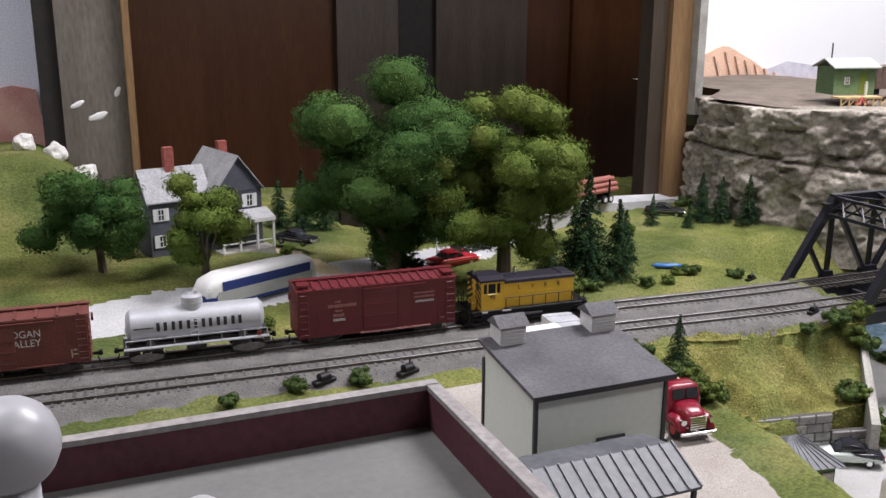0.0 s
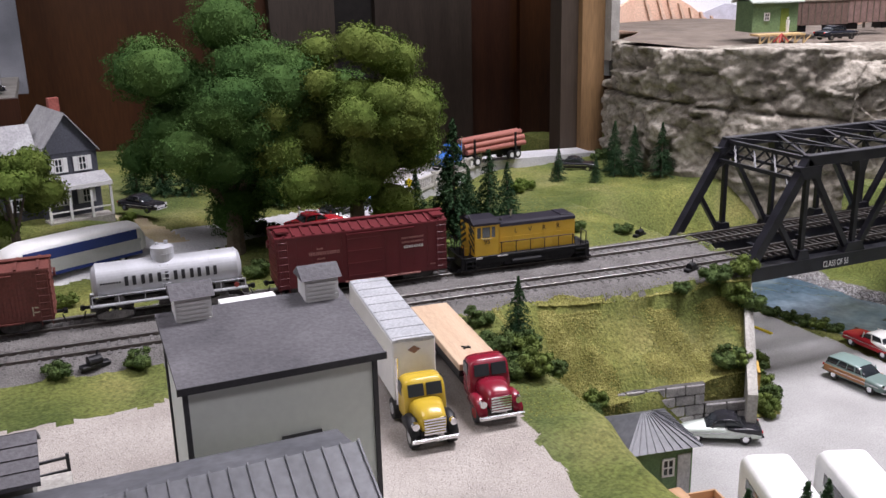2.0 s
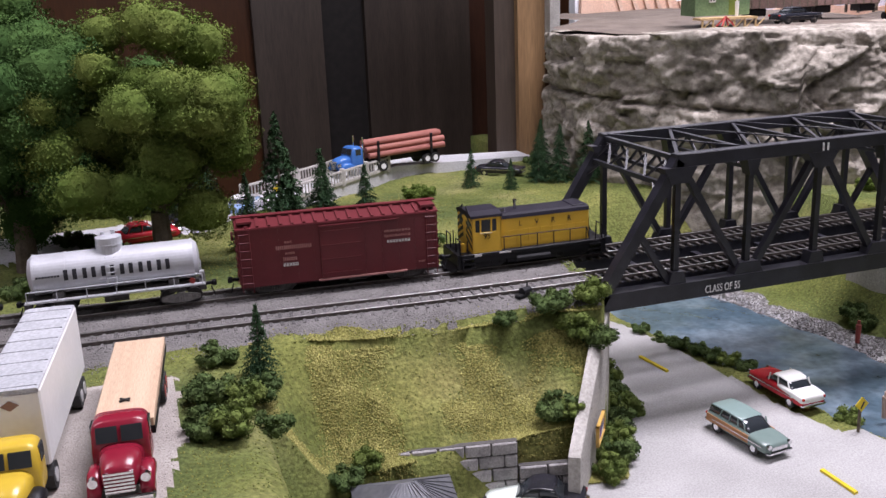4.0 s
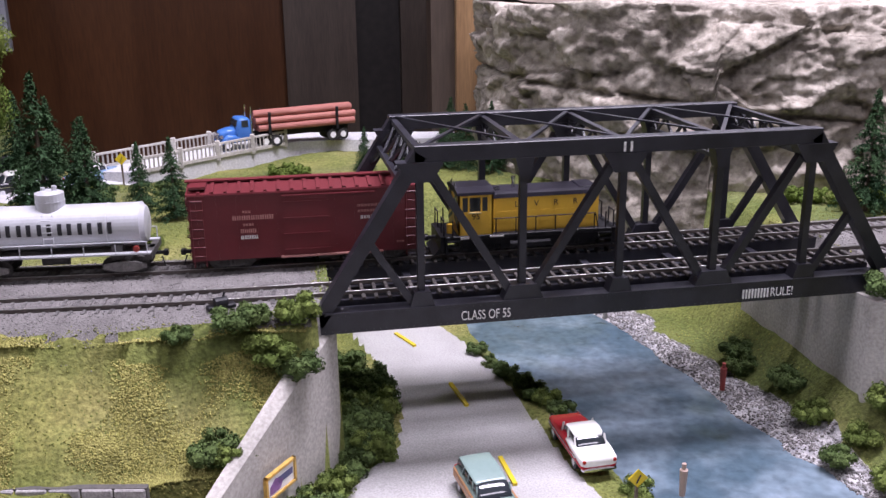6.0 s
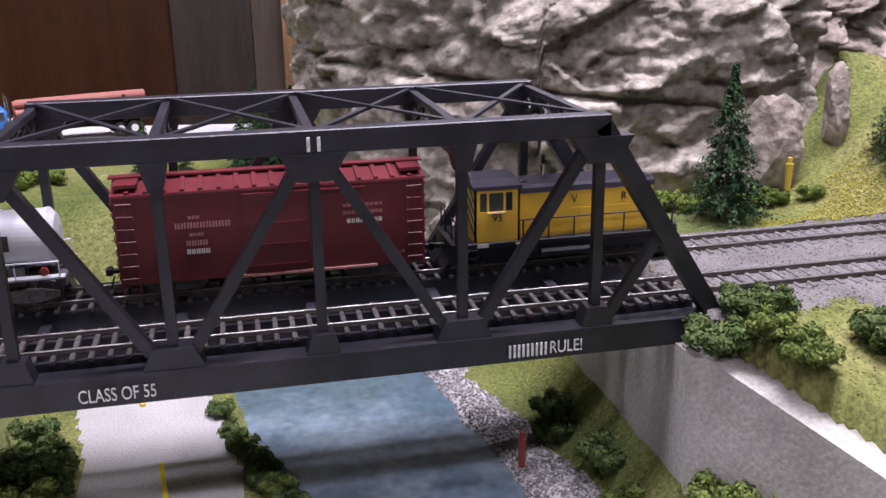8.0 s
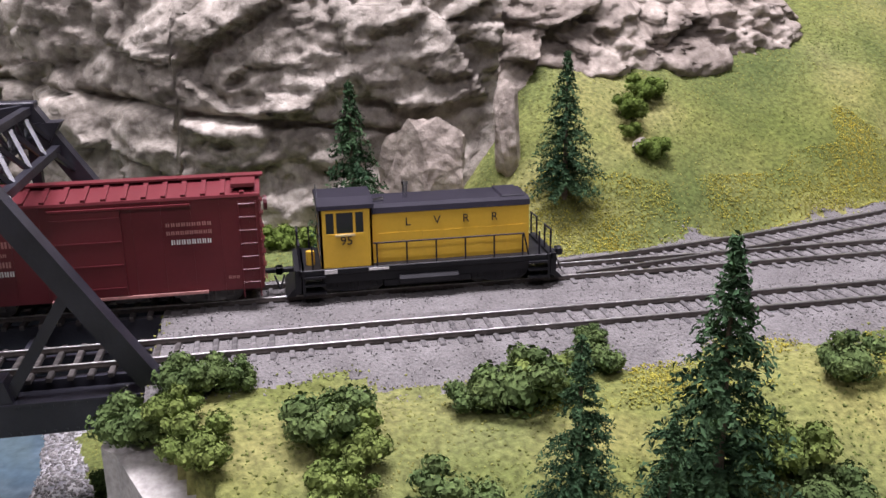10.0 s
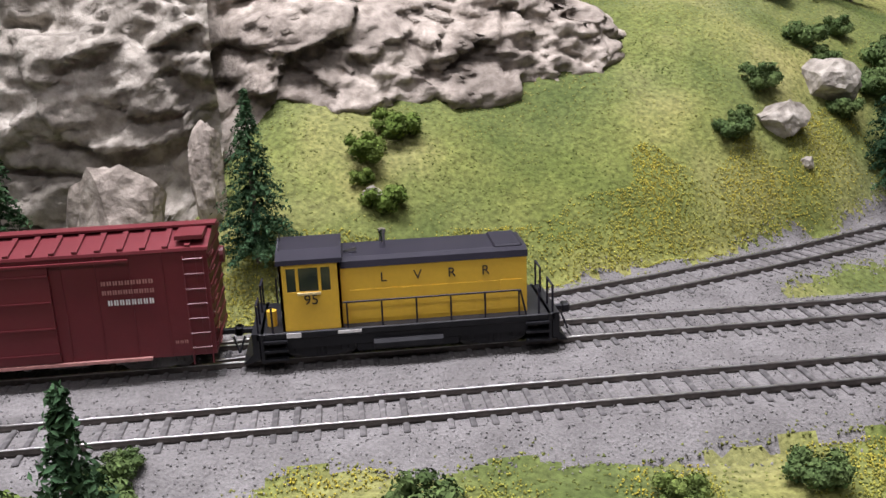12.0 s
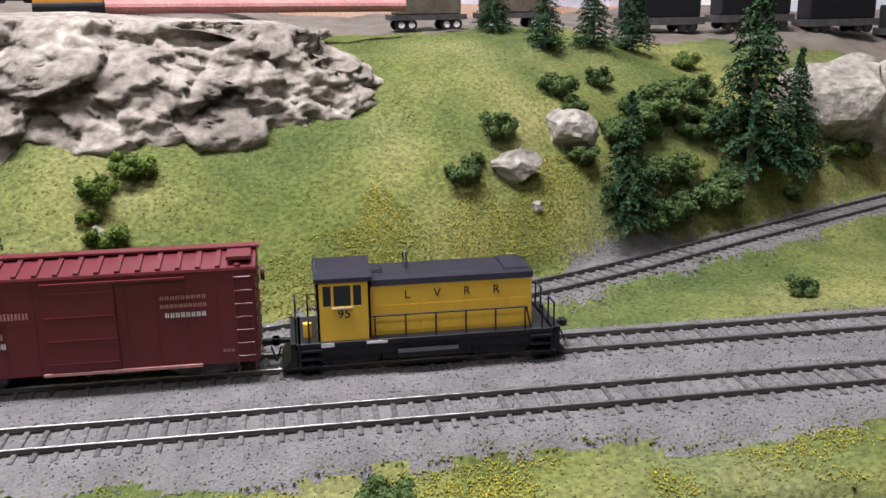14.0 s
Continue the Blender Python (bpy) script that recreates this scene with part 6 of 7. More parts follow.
def lorry_cab(e, pc, x0, fenders=None):
    """Bonnet and cab of an old lorry, nose at +x."""
    p = paint("lorry_paint", pc)
    part("cab", loft(bmesh.new(), [(x0 - 0.013, 0.008, 0.0285, 0.0105), (x0 - 0.011, 0.007, 0.0305, 0.0112), (x0 - 0.003, 0.007, 0.0306, 0.0112), (x0 - 0.0012, 0.007, 0.0294, 0.0110), (x0 + 0.0008, 0.007, 0.0215, 0.0110)], 24, 5.5), p, e, smooth=True)
    for s in (-1, 1):
        part("windscreen", bar(bmesh.new(), (x0 + 0.0010, s * 0.0048, 0.0222), (x0 - 0.0006, s * 0.0048, 0.0284), 0.0082, 0.0009, up=(1, 0, 0)), M_GLASS, e)
    for s in (-1, 1):
        part("side_window", B(x0 - 0.0105, x0 - 0.004, s * 0.0110 - 0.0004, s * 0.0110 + 0.0004, 0.0215, 0.0278), M_GLASS, e)
        f = loft(bmesh.new(), [(x0 - 0.004, 0.008, 0.010, 0.002), (x0 + 0.003, 0.007, 0.0150, 0.0032), (x0 + 0.010, 0.0075, 0.0155, 0.0032), (x0 + 0.0165, 0.0060, 0.0100, 0.0026)], 14, 2.6)
        for v in f.verts:
            v.co.y += s * 0.0098
        part("fender", f, fenders or p, e, smooth=True)
        part("headlight", rod(bmesh.new(), (x0 + 0.0145, s * 0.0098, 0.0135), (x0 + 0.0172, s * 0.0098, 0.0135), 0.0019, n=12), M_CHROME, e)
    part("bonnet", loft(bmesh.new(), [(x0 - 0.002, 0.009, 0.0218, 0.0092), (x0 + 0.008, 0.008, 0.0208, 0.0080), (x0 + 0.0150, 0.008, 0.0190, 0.0066), (x0 + 0.0165, 0.009, 0.0170, 0.0058)], 20, 3.2), p, e, smooth=True)
    bm = bmesh.new()
    for q in range(6):
        box(bm, x0 + 0.0160, x0 + 0.0174, -0.0056, 0.0056, 0.0085 + q * 0.0015, 0.0094 + q * 0.0015)
    part("grille", bm, M_CHROME, e)
    part("bumper", B(x0 + 0.0172, x0 + 0.0192, -0.0125, 0.0125, 0.0050, 0.0075, r=0.0006), M_CHROME, e)


def delivery_trucks():
    e = root("tractor_trailer", at(0.2995, 0.495, -0.0085, -95.2), "yellow old lorry with a long white box trailer in the yard", "truck")
    lorry_cab(e, (0.55, 0.38, 0.04), 0.066, M_BLACK)
    wh, gr = paint("trailer_white", (0.72, 0.72, 0.7), 0.4), mat("trailer_roof_grey", (0.36, 0.37, 0.39), (0.45, 0.46, 0.48), 0.45, 40)
    part("trailer", B(-0.056, 0.048, -0.0118, 0.0118, 0.0125, 0.0455, r=0.0008), wh, e)
    part("trailer_roof", loft(bmesh.new(), [(-0.056, 0.0440, 0.0464, 0.0114), (0.048, 0.0440, 0.0464, 0.0114)], 16, 5), gr, e)
    for q in range(8):
        part("roof_rib", B(-0.05 + q * 0.0135, -0.0493 + q * 0.0135, -0.0105, 0.0105, 0.0458, 0.0467), gr, e)
    bm = bmesh.new()
    prism(bm, [(-0.0035, 0.040), (0, 0.0422), (0.0035, 0.040), (0, 0.0378)], "x", 0.0481, 0.0484)
    part("painted_mark", bm, paint("brown_mark", (0.2, 0.1, 0.06)), e)
    part("chassis", B(-0.05, 0.075, -0.006, 0.006, 0.006, 0.011), M_BLACK, e)
    bm = rod(bmesh.new(), (0.0515, -0.0105, 0.012), (0.0515, -0.0105, 0.038), 0.0008)
    part("exhaust", bm, M_CHROME, e)
    wheels(e, [(x, y) for x in (-0.046, -0.036, 0.043, 0.077) for y in (-0.0118, 0.0118)], 0.0058, 0.004, paint("hub", (0.5, 0.5, 0.5)))
    f = root("flatbed_truck", at(0.3385, 0.487, -0.0085, -95.2), "red old lorry with a tan flatbed in the yard", "truck")
    lorry_cab(f, (0.22, 0.012, 0.028), 0.050)
    part("flatbed", B(-0.062, 0.035, -0.0122, 0.0122, 0.0195, 0.0235, r=0.0004), mat("tan_deck", (0.47, 0.33, 0.22), (0.53, 0.39, 0.27), 0.7, 30, stretch=(0.3, 8, 1)), f)
    part("side_rail", B(-0.062, 0.0352, -0.0124, 0.0124, 0.0165, 0.0198), M_BLACK, f)
    part("chassis", B(-0.06, 0.06, -0.007, 0.007, 0.007, 0.0165), M_BLACK, f)
    bm = bar(bmesh.new(), (0.012, -0.003, 0.0238), (0.016, 0.001, 0.0242), 0.0008)
    bar(bm, (0.013, 0.001, 0.0238), (0.016, -0.003, 0.0242), 0.0008)
    part("tool", bm, M_DARK, f)
    wheels(f, [(x, y) for x in (-0.045, -0.034, 0.058) for y in (-0.0118, 0.0118)], 0.0056, 0.004, paint("hub", (0.4, 0.05, 0.05)))
    # log truck on the upper road
    g = root("log_truck", at(0.617, 1.048, -0.0072, 199), "blue lorry with a trailer of red-brown logs", "truck")
    lorry_cab(g, (0.05, 0.16, 0.45), 0.056)
    lm = mat("log_bark_red", (0.27, 0.09, 0.07), (0.34, 0.13, 0.1), 0.7, 60, stretch=(0.2, 3, 3))
    for row, (cnt, z) in enumerate(((4, 0.0185), (3, 0.0250), (2, 0.0315))):
        for q in range(cnt):
            y = (q - (cnt - 1) / 2) * 0.0068
            part("log", rod(bmesh.new(), (-0.066 + random.uniform(-0.002, 0.002), y, z), (0.036 + random.uniform(-0.002, 0.002), y, z), 0.0034, 0.0030, 12), lm, g)
    part("chassis", B(-0.06, 0.06, -0.005, 0.005, 0.009, 0.0145), M_BLACK, g)
    for x in (-0.045, 0.025):
        bm = bmesh.new()
        for s in (-1, 1):
            box(bm, x - 0.0012, x + 0.0012, s * 0.014 - 0.0008, s * 0.014 + 0.0008, 0.012, 0.034)
        box(bm, x - 0.0012, x + 0.0012, -0.014, 0.014, 0.012, 0.0145)
        part("stake", bm, M_BLACK, g)
    for s in (-1, 1):
        part("exhaust", rod(bmesh.new(), (0.0415, s * 0.009, 0.010), (0.0415, s * 0.009, 0.040), 0.0008), M_CHROME, g)
    wheels(g, [(x, y) for x in (-0.052, -0.041, 0.018, 0.029, 0.066) for y in (-0.0118, 0.0118)], 0.0056, 0.004, paint("hub", (0.75, 0.75, 0.75)))
    # pickup
    h = root("pickup_truck", at(0.446, 0.416, LOW + 0.001, 172), "tan fifties pickup truck with an empty bed", "truck")
    tan = paint("pickup_tan", (0.5, 0.31, 0.18))
    part("body", loft(bmesh.new(), [(-0.028, 0.004, 0.012, 0.0100), (-0.005, 0.004, 0.0125, 0.0106), (0.012, 0.004, 0.0140, 0.0106), (0.026, 0.005, 0.0128, 0.0095), (0.028, 0.006, 0.011, 0.0085)], 20, 4), tan, h, smooth=True)
    part("cab", loft(bmesh.new(), [(-0.0045, 0.012, 0.0225, 0.0088), (-0.003, 0.012, 0.0240, 0.0092), (0.006, 0.012, 0.0236, 0.0092), (0.011, 0.012, 0.0142, 0.0092)], 18, 4), tan, h, smooth=True)
    for s in (-1, 1):
        part("side_window", B(-0.0005, 0.0065, s * 0.0090 - 0.0006, s * 0.0090 + 0.0006, 0.0165, 0.0218), M_GLASS, h)
        part("bed_side", B(-0.0285, -0.0055, s * 0.0096 - 0.0006, s * 0.0096 + 0.0006, 0.011, 0.0160), tan, h)
    part("tailgate", B(-0.0290, -0.0278, -0.0096, 0.0096, 0.008, 0.016), tan, h)
    wheels(h, [(x, y) for x in (-0.018, 0.018) for y in (-0.0104, 0.0104)], 0.0045, 0.003)
    # parked white vans
    for (x, y, a) in ((0.487, 0.377, 68), (0.531, 0.362, 68)):
        v = root("camper_van", at(x, y, LOW + 0.001, a), "white box-bodied camper parked on the lower yard", "van", "campers")
        part("body", loft(bmesh.new(), [(-0.036, 0.006, 0.040, 0.0140), (-0.0345, 0.005, 0.0425, 0.0150), (0.030, 0.005, 0.0425, 0.0150), (0.0345, 0.006, 0.039, 0.0142)], 20, 7), M_WHITE, v, smooth=True)
        part("window_strip", B(-0.02, 0.02, -0.0153, 0.0153, 0.026, 0.033), M_GLASS, v)
        wheels(v, [(q, s) for q in (-0.02, 0.022) for s in (-0.0148, 0.0148)], 0.005, 0.003)
    # coach
    b = root("coach", at(0.138, 0.802, -0.004, 204), "white and blue streamlined coach on the lane", "bus")
    part("body", loft(bmesh.new(), [(-0.058, 0.006, 0.022, 0.0125), (-0.054, 0.004, 0.0290, 0.0140), (-0.02, 0.004, 0.0310, 0.0142), (0.04, 0.004, 0.0310, 0.0142), (0.053, 0.004, 0.0270, 0.0136), (0.059, 0.006, 0.018, 0.0115)], 24, 4), M_WHITE, b, smooth=True)
    blue = paint("coach_blue", (0.03, 0.05, 0.2))
    for s in (-1, 1):
        part("window_band", B(-0.050, 0.044, s * 0.0141 - 0.0006, s * 0.0141 + 0.0006, 0.0175, 0.0255), blue, b)
        part("silver_band", B(-0.053, 0.048, s * 0.0143 - 0.0004, s * 0.0143 + 0.0004, 0.0150, 0.0176), M_SILV, b)
        part("silver_side", B(-0.052, 0.05, s * 0.0142 - 0.0005, s * 0.0142 + 0.0005, 0.0070, 0.0150), M_SILV, b)
        part("blue_skirt", B(-0.053, 0.05, s * 0.0141 - 0.0005, s * 0.0141 + 0.0005, 0.0042, 0.0072), blue, b)
    part("blue_nose", loft(bmesh.new(), [(0.047, 0.0042, 0.0165, 0.0140), (0.0535, 0.0042, 0.0165, 0.0138), (0.0596, 0.0060, 0.0150, 0.0117)], 20, 4), blue, b, smooth=True)
    part("windscreen", loft(bmesh.new(), [(0.0485, 0.018, 0.0270, 0.0122), (0.0560, 0.0175, 0.0215, 0.0118)], 16, 4), M_GLASS, b)
    wheels(b, [(x, y) for x in (-0.035, 0.036) for y in (-0.0138, 0.0138)], 0.0052, 0.004)


delivery_trucks()


# ---- buildings ----
M_SHED = mat("pale_green_white_siding", (0.70, 0.74, 0.68), (0.66, 0.70, 0.65), 0.6, 12, 300, 0.02, amp=0.03)
M_SHINGLEROOF = mat("dark_grey_roofing", (0.055, 0.053, 0.06), (0.12, 0.115, 0.125), 0.75, 28, 600, 0.3, lo=0.3, hi=0.7)
M_SEAM = mat("grey_seamed_metal", (0.075, 0.078, 0.088), (0.115, 0.118, 0.13), 0.5, 40, 300, 0.05)
M_TRIMD = mat("dark_trim", (0.05, 0.05, 0.055), None, 0.6)
M_GREEN = mat("green_siding", (0.10, 0.17, 0.08), (0.13, 0.21, 0.1), 0.7, 60)
M_HOUSE = mat("slate_blue_clapboard", (0.075, 0.08, 0.10), (0.095, 0.10, 0.125), 0.65, 40)
M_HROOF = mat("light_grey_shingle", (0.30, 0.30, 0.31), (0.38, 0.38, 0.39), 0.8, 60, 500, 0.3)
M_BRICK = mat("red_chimney", (0.25, 0.06, 0.05), (0.32, 0.09, 0.07), 0.8, 200)


def window_unit(parent, m, w, h, shutters=None):
    """A small sash window in the local xz plane, facing -y."""
    bm = bmesh.new()
    t = w * 0.14
    for a in ((-w / 2, w / 2, h / 2 - t, h / 2), (-w / 2, w / 2, -h / 2, -h / 2 + t), (-w / 2, -w / 2 + t, -h / 2, h / 2), (w / 2 - t, w / 2, -h / 2, h / 2), (-t / 3, t / 3, -h / 2, h / 2), (-w / 2, w / 2, -t / 3, t / 3)):
        box(bm, a[0], a[1], -0.0008, 0.0004, a[2], a[3], m=m)
    win = part("window", bm, M_WHITE, parent)
    part("pane", box(bmesh.new(), -w / 2 + t * 0.5, w / 2 - t * 0.5, -0.0003, 0.0003, -h / 2 + t * 0.5, h / 2 - t * 0.5, m=m), M_GLASS, win)
    if shutters:
        for s in (-1, 1):
            bm = box(bmesh.new(), s * w * 0.8 - w * 0.25, s * w * 0.8 + w * 0.25, -0.0008, 0.0003, -h / 2, h / 2, m=m)
            part("shutter", bm, shutters, win)
    return win


def grain_shed():
    e = root("warehouse", pose(0.2, 0.35, -0.0095), "tall pale warehouse with dark roof and two white cupolas", "building")
    X, Y, H = 0.0335, 0.0265, 0.0975
    bm = bmesh.new()
    prism(bm, [(-Y, 0), (Y, 0), (Y, H + 0.006), (-Y, H)], "x", -X, X)
    part("wall", bm, M_SHED, e)
    bm = bmesh.new()
    prism(bm, [(-Y - 0.003, H - 0.0012), (Y + 0.0015, H + 0.0062), (Y + 0.0015, H + 0.0082), (-Y - 0.003, H + 0.0008)], "x", -X - 0.0025, X + 0.0035)
    part("roof", bm, M_SHINGLEROOF, e)
    part("roof_trim", B(-X - 0.0028, X + 0.0038, -Y - 0.0036, -Y - 0.003, H - 0.0016, H + 0.001), M_TRIMD, e)
    for sx in (-1, 1):
        for sy in (-1, 1):
            part("corner_board", B(sx * X - 0.0009, sx * X + 0.0009, sy * Y - 0.0009, sy * Y + 0.0009, 0, H - 0.001), M_TRIMD, e)
    part("vent", B(-0.002, 0.0125, -Y - 0.0012, -Y + 0.001, H - 0.030, H - 0.0255), M_TRIMD, e)
    for cx_ in (-0.0225, 0.0275):
        c = part("cupola", B(cx_ - 0.0068, cx_ + 0.0068, Y - 0.0085, Y + 0.003, H + 0.001, H + 0.0165), M_WHITE, e)
        bm = bmesh.new()
        prism(bm, [(Y - 0.0100, H + 0.0160), (Y + 0.0045, H + 0.0160), (Y - 0.0027, H + 0.0205)], "x", cx_ - 0.0082, cx_ + 0.0082)
        part("cupola_roof", bm, M_SHINGLEROOF, c)
        for q in range(5):
            part("louvre", B(cx_ - 0.0060, cx_ + 0.0060, Y - 0.0091, Y - 0.0085, H + 0.0065 + q * 0.0017, H + 0.0075 + q * 0.0017), M_WHITE, c)
    part("roof_box", B(-0.010, 0.0125, Y + 0.0018, Y + 0.014, H - 0.01, H + 0.006), M_WHITE, e)


def seam_roof_shed():
    e = root("open_shed", pose(0.155, 0.284, -0.0095), "open-fronted shed with a grey standing-seam metal roof", "building")
    x0, x1 = -0.085, 0.0625
    bm = bmesh.new()
    prism(bm, [(-0.011, 0.0685), (0.011, 0.0785), (0.011, 0.0797), (-0.011, 0.0697)], "x", x0, x1)
    prism(bm, [(0.011, 0.0785), (0.030, 0.0745), (0.030, 0.0757), (0.011, 0.0797)], "x", x0, x1 - 0.002)
    part("roof", bm, M_SEAM, e)
    n = 24
    for k in range(n + 1):
        x = x0 + (x1 - x0) * k / n
        part("seam", bar(bmesh.new(), (x, -0.0112, 0.0700), (x, 0.0112, 0.0801), 0.0007, 0.0009), M_SEAM, e)
    for k in range(6):
        x = x0 + 0.002 + (x1 - x0 - 0.004) * k / 5
        part("post", B(x - 0.0009, x + 0.0009, -0.0095, -0.0077, 0, 0.0695), M_TRIMD, e)
    part("rear_wall", B(x0 + 0.002, x1 - 0.004, 0.012, 0.0135, 0, 0.0765), M_SHED, e)
    part("loading_deck", B(x0 + 0.001, x1 - 0.001, -0.010, 0.012, 0, 0.012), M_TRIMD, e)
    for k in range(5):
        x = x1 - 0.012 - k * 0.012
        part("crate", B(x - 0.004, x + 0.004, -0.002, 0.006, 0.012, 0.019 + 0.003 * (k % 2), r=0.0005), (M_CONC, M_TRIMD)[k % 2], e)


def small_office():
    e = root("yard_office", pose(0.0955, 0.322, -0.0095), "small grey yard office with dark grey roof and white windows", "building")
    bm = bmesh.new()
    prism(bm, [(-0.007, 0), (0.016, 0), (0.016, 0.081), (0.003, 0.0895), (-0.007, 0.0845)], "x", -0.0215, 0.0215)
    part("wall", bm, mat("grey_office_siding", (0.2, 0.2, 0.18), (0.25, 0.25, 0.23), 0.7, amp=0.05), e)
    for k in range(4):
        f0, f1 = k / 4, (k + 1) / 4
        bm = bmesh.new()
        y0_, y1_, z0_, z1_ = 0.003 - 0.018 * f1, 0.003 - 0.018 * f0, 0.0915 - 0.009 * f1, 0.0915 - 0.009 * f0
        prism(bm, [(y0_, z0_ - 0.0014), (y1_, z1_ - 0.0014), (y1_, z1_), (y0_ - 0.0004, z0_ + 0.0003)], "x", -0.0255, 0.0245)
        part("roof_course", bm, M_SHINGLEROOF, e)
    bm = bmesh.new()
    prism(bm, [(0.003, 0.0901), (0.019, 0.0806), (0.019, 0.082), (0.003, 0.0917)], "x", -0.0255, 0.0245)
    part("roof", bm, M_SHINGLEROOF, e)
    window_unit(e, pose(0.006, -0.0074, 0.074), 0.008, 0.009)
    window_unit(e, pose(-0.010, -0.0074, 0.074), 0.008, 0.009)
    for k in range(4):
        part("stair_rail", bar(bmesh.new(), (0.0215, 0.028, 0.052 + k * 0.005), (0.0315, 0.029, 0.052 + k * 0.005), 0.0009), M_TRIMD, e)
    part("stair_side", bar(bmesh.new(), (0.0315, 0.029, 0.0), (0.0315, 0.029, 0.0685), 0.0012), M_TRIMD, e)
    part("landing", B(0.0215, 0.0325, -0.005, 0.020, 0.0, 0.066), M_CONC, e)


def parapet_building():
    e = root("flat_roofed_building", Matrix(), "maroon brick building with a parapet and flat grey roof", "building")
    mm = mat("maroon_brick_paint", (0.08, 0.022, 0.032), (0.10, 0.03, 0.04), 0.7, 40)
    cap = mat("grey_parapet_cap", (0.26, 0.24, 0.235), (0.31, 0.29, 0.285), 0.8, 60)
    x0, x1, y0, y1, zt, zr = -0.14, 0.0575, 0.035, 0.170, 0.171, 0.1625
    t = 0.0025
    for a in ((x0, x1, y1 - t, y1), (x0, x1, y0, y0 + t), (x0, x0 + t, y0 + t, y1 - t), (x1 - t, x1, y0 + t, y1 - t)):
        w = part("wall", B(a[0], a[1], a[2], a[3], -0.0095, zt), mm, e)
        part("cap", B(a[0] - 0.0002, a[1] + 0.0002, a[2] - 0.0002, a[3] + 0.0002, zt, zt + 0.0012), cap, w)
    part("roof", B(x0 + t, x1 - t, y0 + t, y1 - t, zr - 0.004, zr), mat("pale_grey_roof_felt", (0.14, 0.14, 0.135), (0.18, 0.18, 0.172), 0.85, 25, 500, 0.2, amp=0.06), e)
    for (x, y, r, up) in ((0.0035, 0.144, 0.0044, -0.0025), (-0.0215, 0.100, 0.0055, 0.0362)):
        bm = rod(bmesh.new(), (x, y, zr), (x, y, zr + 0.004 + up), r * 0.5, n=16)
        g = bmesh.ops.create_uvsphere(bm, u_segments=20, v_segments=12, radius=r)
        for v in g["verts"]:
            v.co += Vector((x, y, zr + 0.001 + up + r * 0.7))
        part("roof_vent", bm, paint("silver_vent", (0.42, 0.42, 0.44), 0.35), e, smooth=True)


def gatehouse():
    e = root("gatehouse", pose(0.459, 0.470, LOW, 0, 0, -9), "small green gatehouse with a dark hipped roof", "building")
    w, d, h = 0.021, 0.022, 0.036
    part("wall", B(-w, w, -d, d, 0, h), M_GREEN, e)
    bm = bmesh.new()
    v = [bm.verts.new(c) for c in ((-w - 0.005, -d - 0.005, h), (w + 0.005, -d - 0.005, h), (w + 0.005, d + 0.005, h), (-w - 0.005, d + 0.005, h), (-0.004, 0, h + 0.0135), (0.004, 0, h + 0.0135))]
    for f in ((0, 1, 5, 4), (1, 2, 5), (2, 3, 4, 5), (3, 0, 4), (3, 2, 1, 0)):
        bm.faces.new([v[i] for i in f])
    roof = part("roof", bm, M_SEAM, e)
    for k in range(9):
        x = (k - 4) * 0.0058
        part("seam", bar(bmesh.new(), (x, -d - 0.005, h + 0.0003), (x * 0.15, -0.0005, h + 0.0137), 0.0006), M_SEAM, roof)
        y = (k - 4) * 0.006
        part("seam", bar(bmesh.new(), (w + 0.005, y, h + 0.0003), (0.004, y * 0.05, h + 0.0137), 0.0006), M_SEAM, roof)
    window_unit(e, pose(0.0045, -d - 0.0003, 0.022), 0.0085, 0.0125)
    part("door", B(0.011, 0.0195, -d - 0.0008, -d + 0.0005, 0.001, 0.030), mat("grey_door", (0.5, 0.5, 0.5), None, 0.6), e)
    window_unit(e, pose(w + 0.0003, 0, 0.022, 0, 0, 90), 0.008, 0.012)


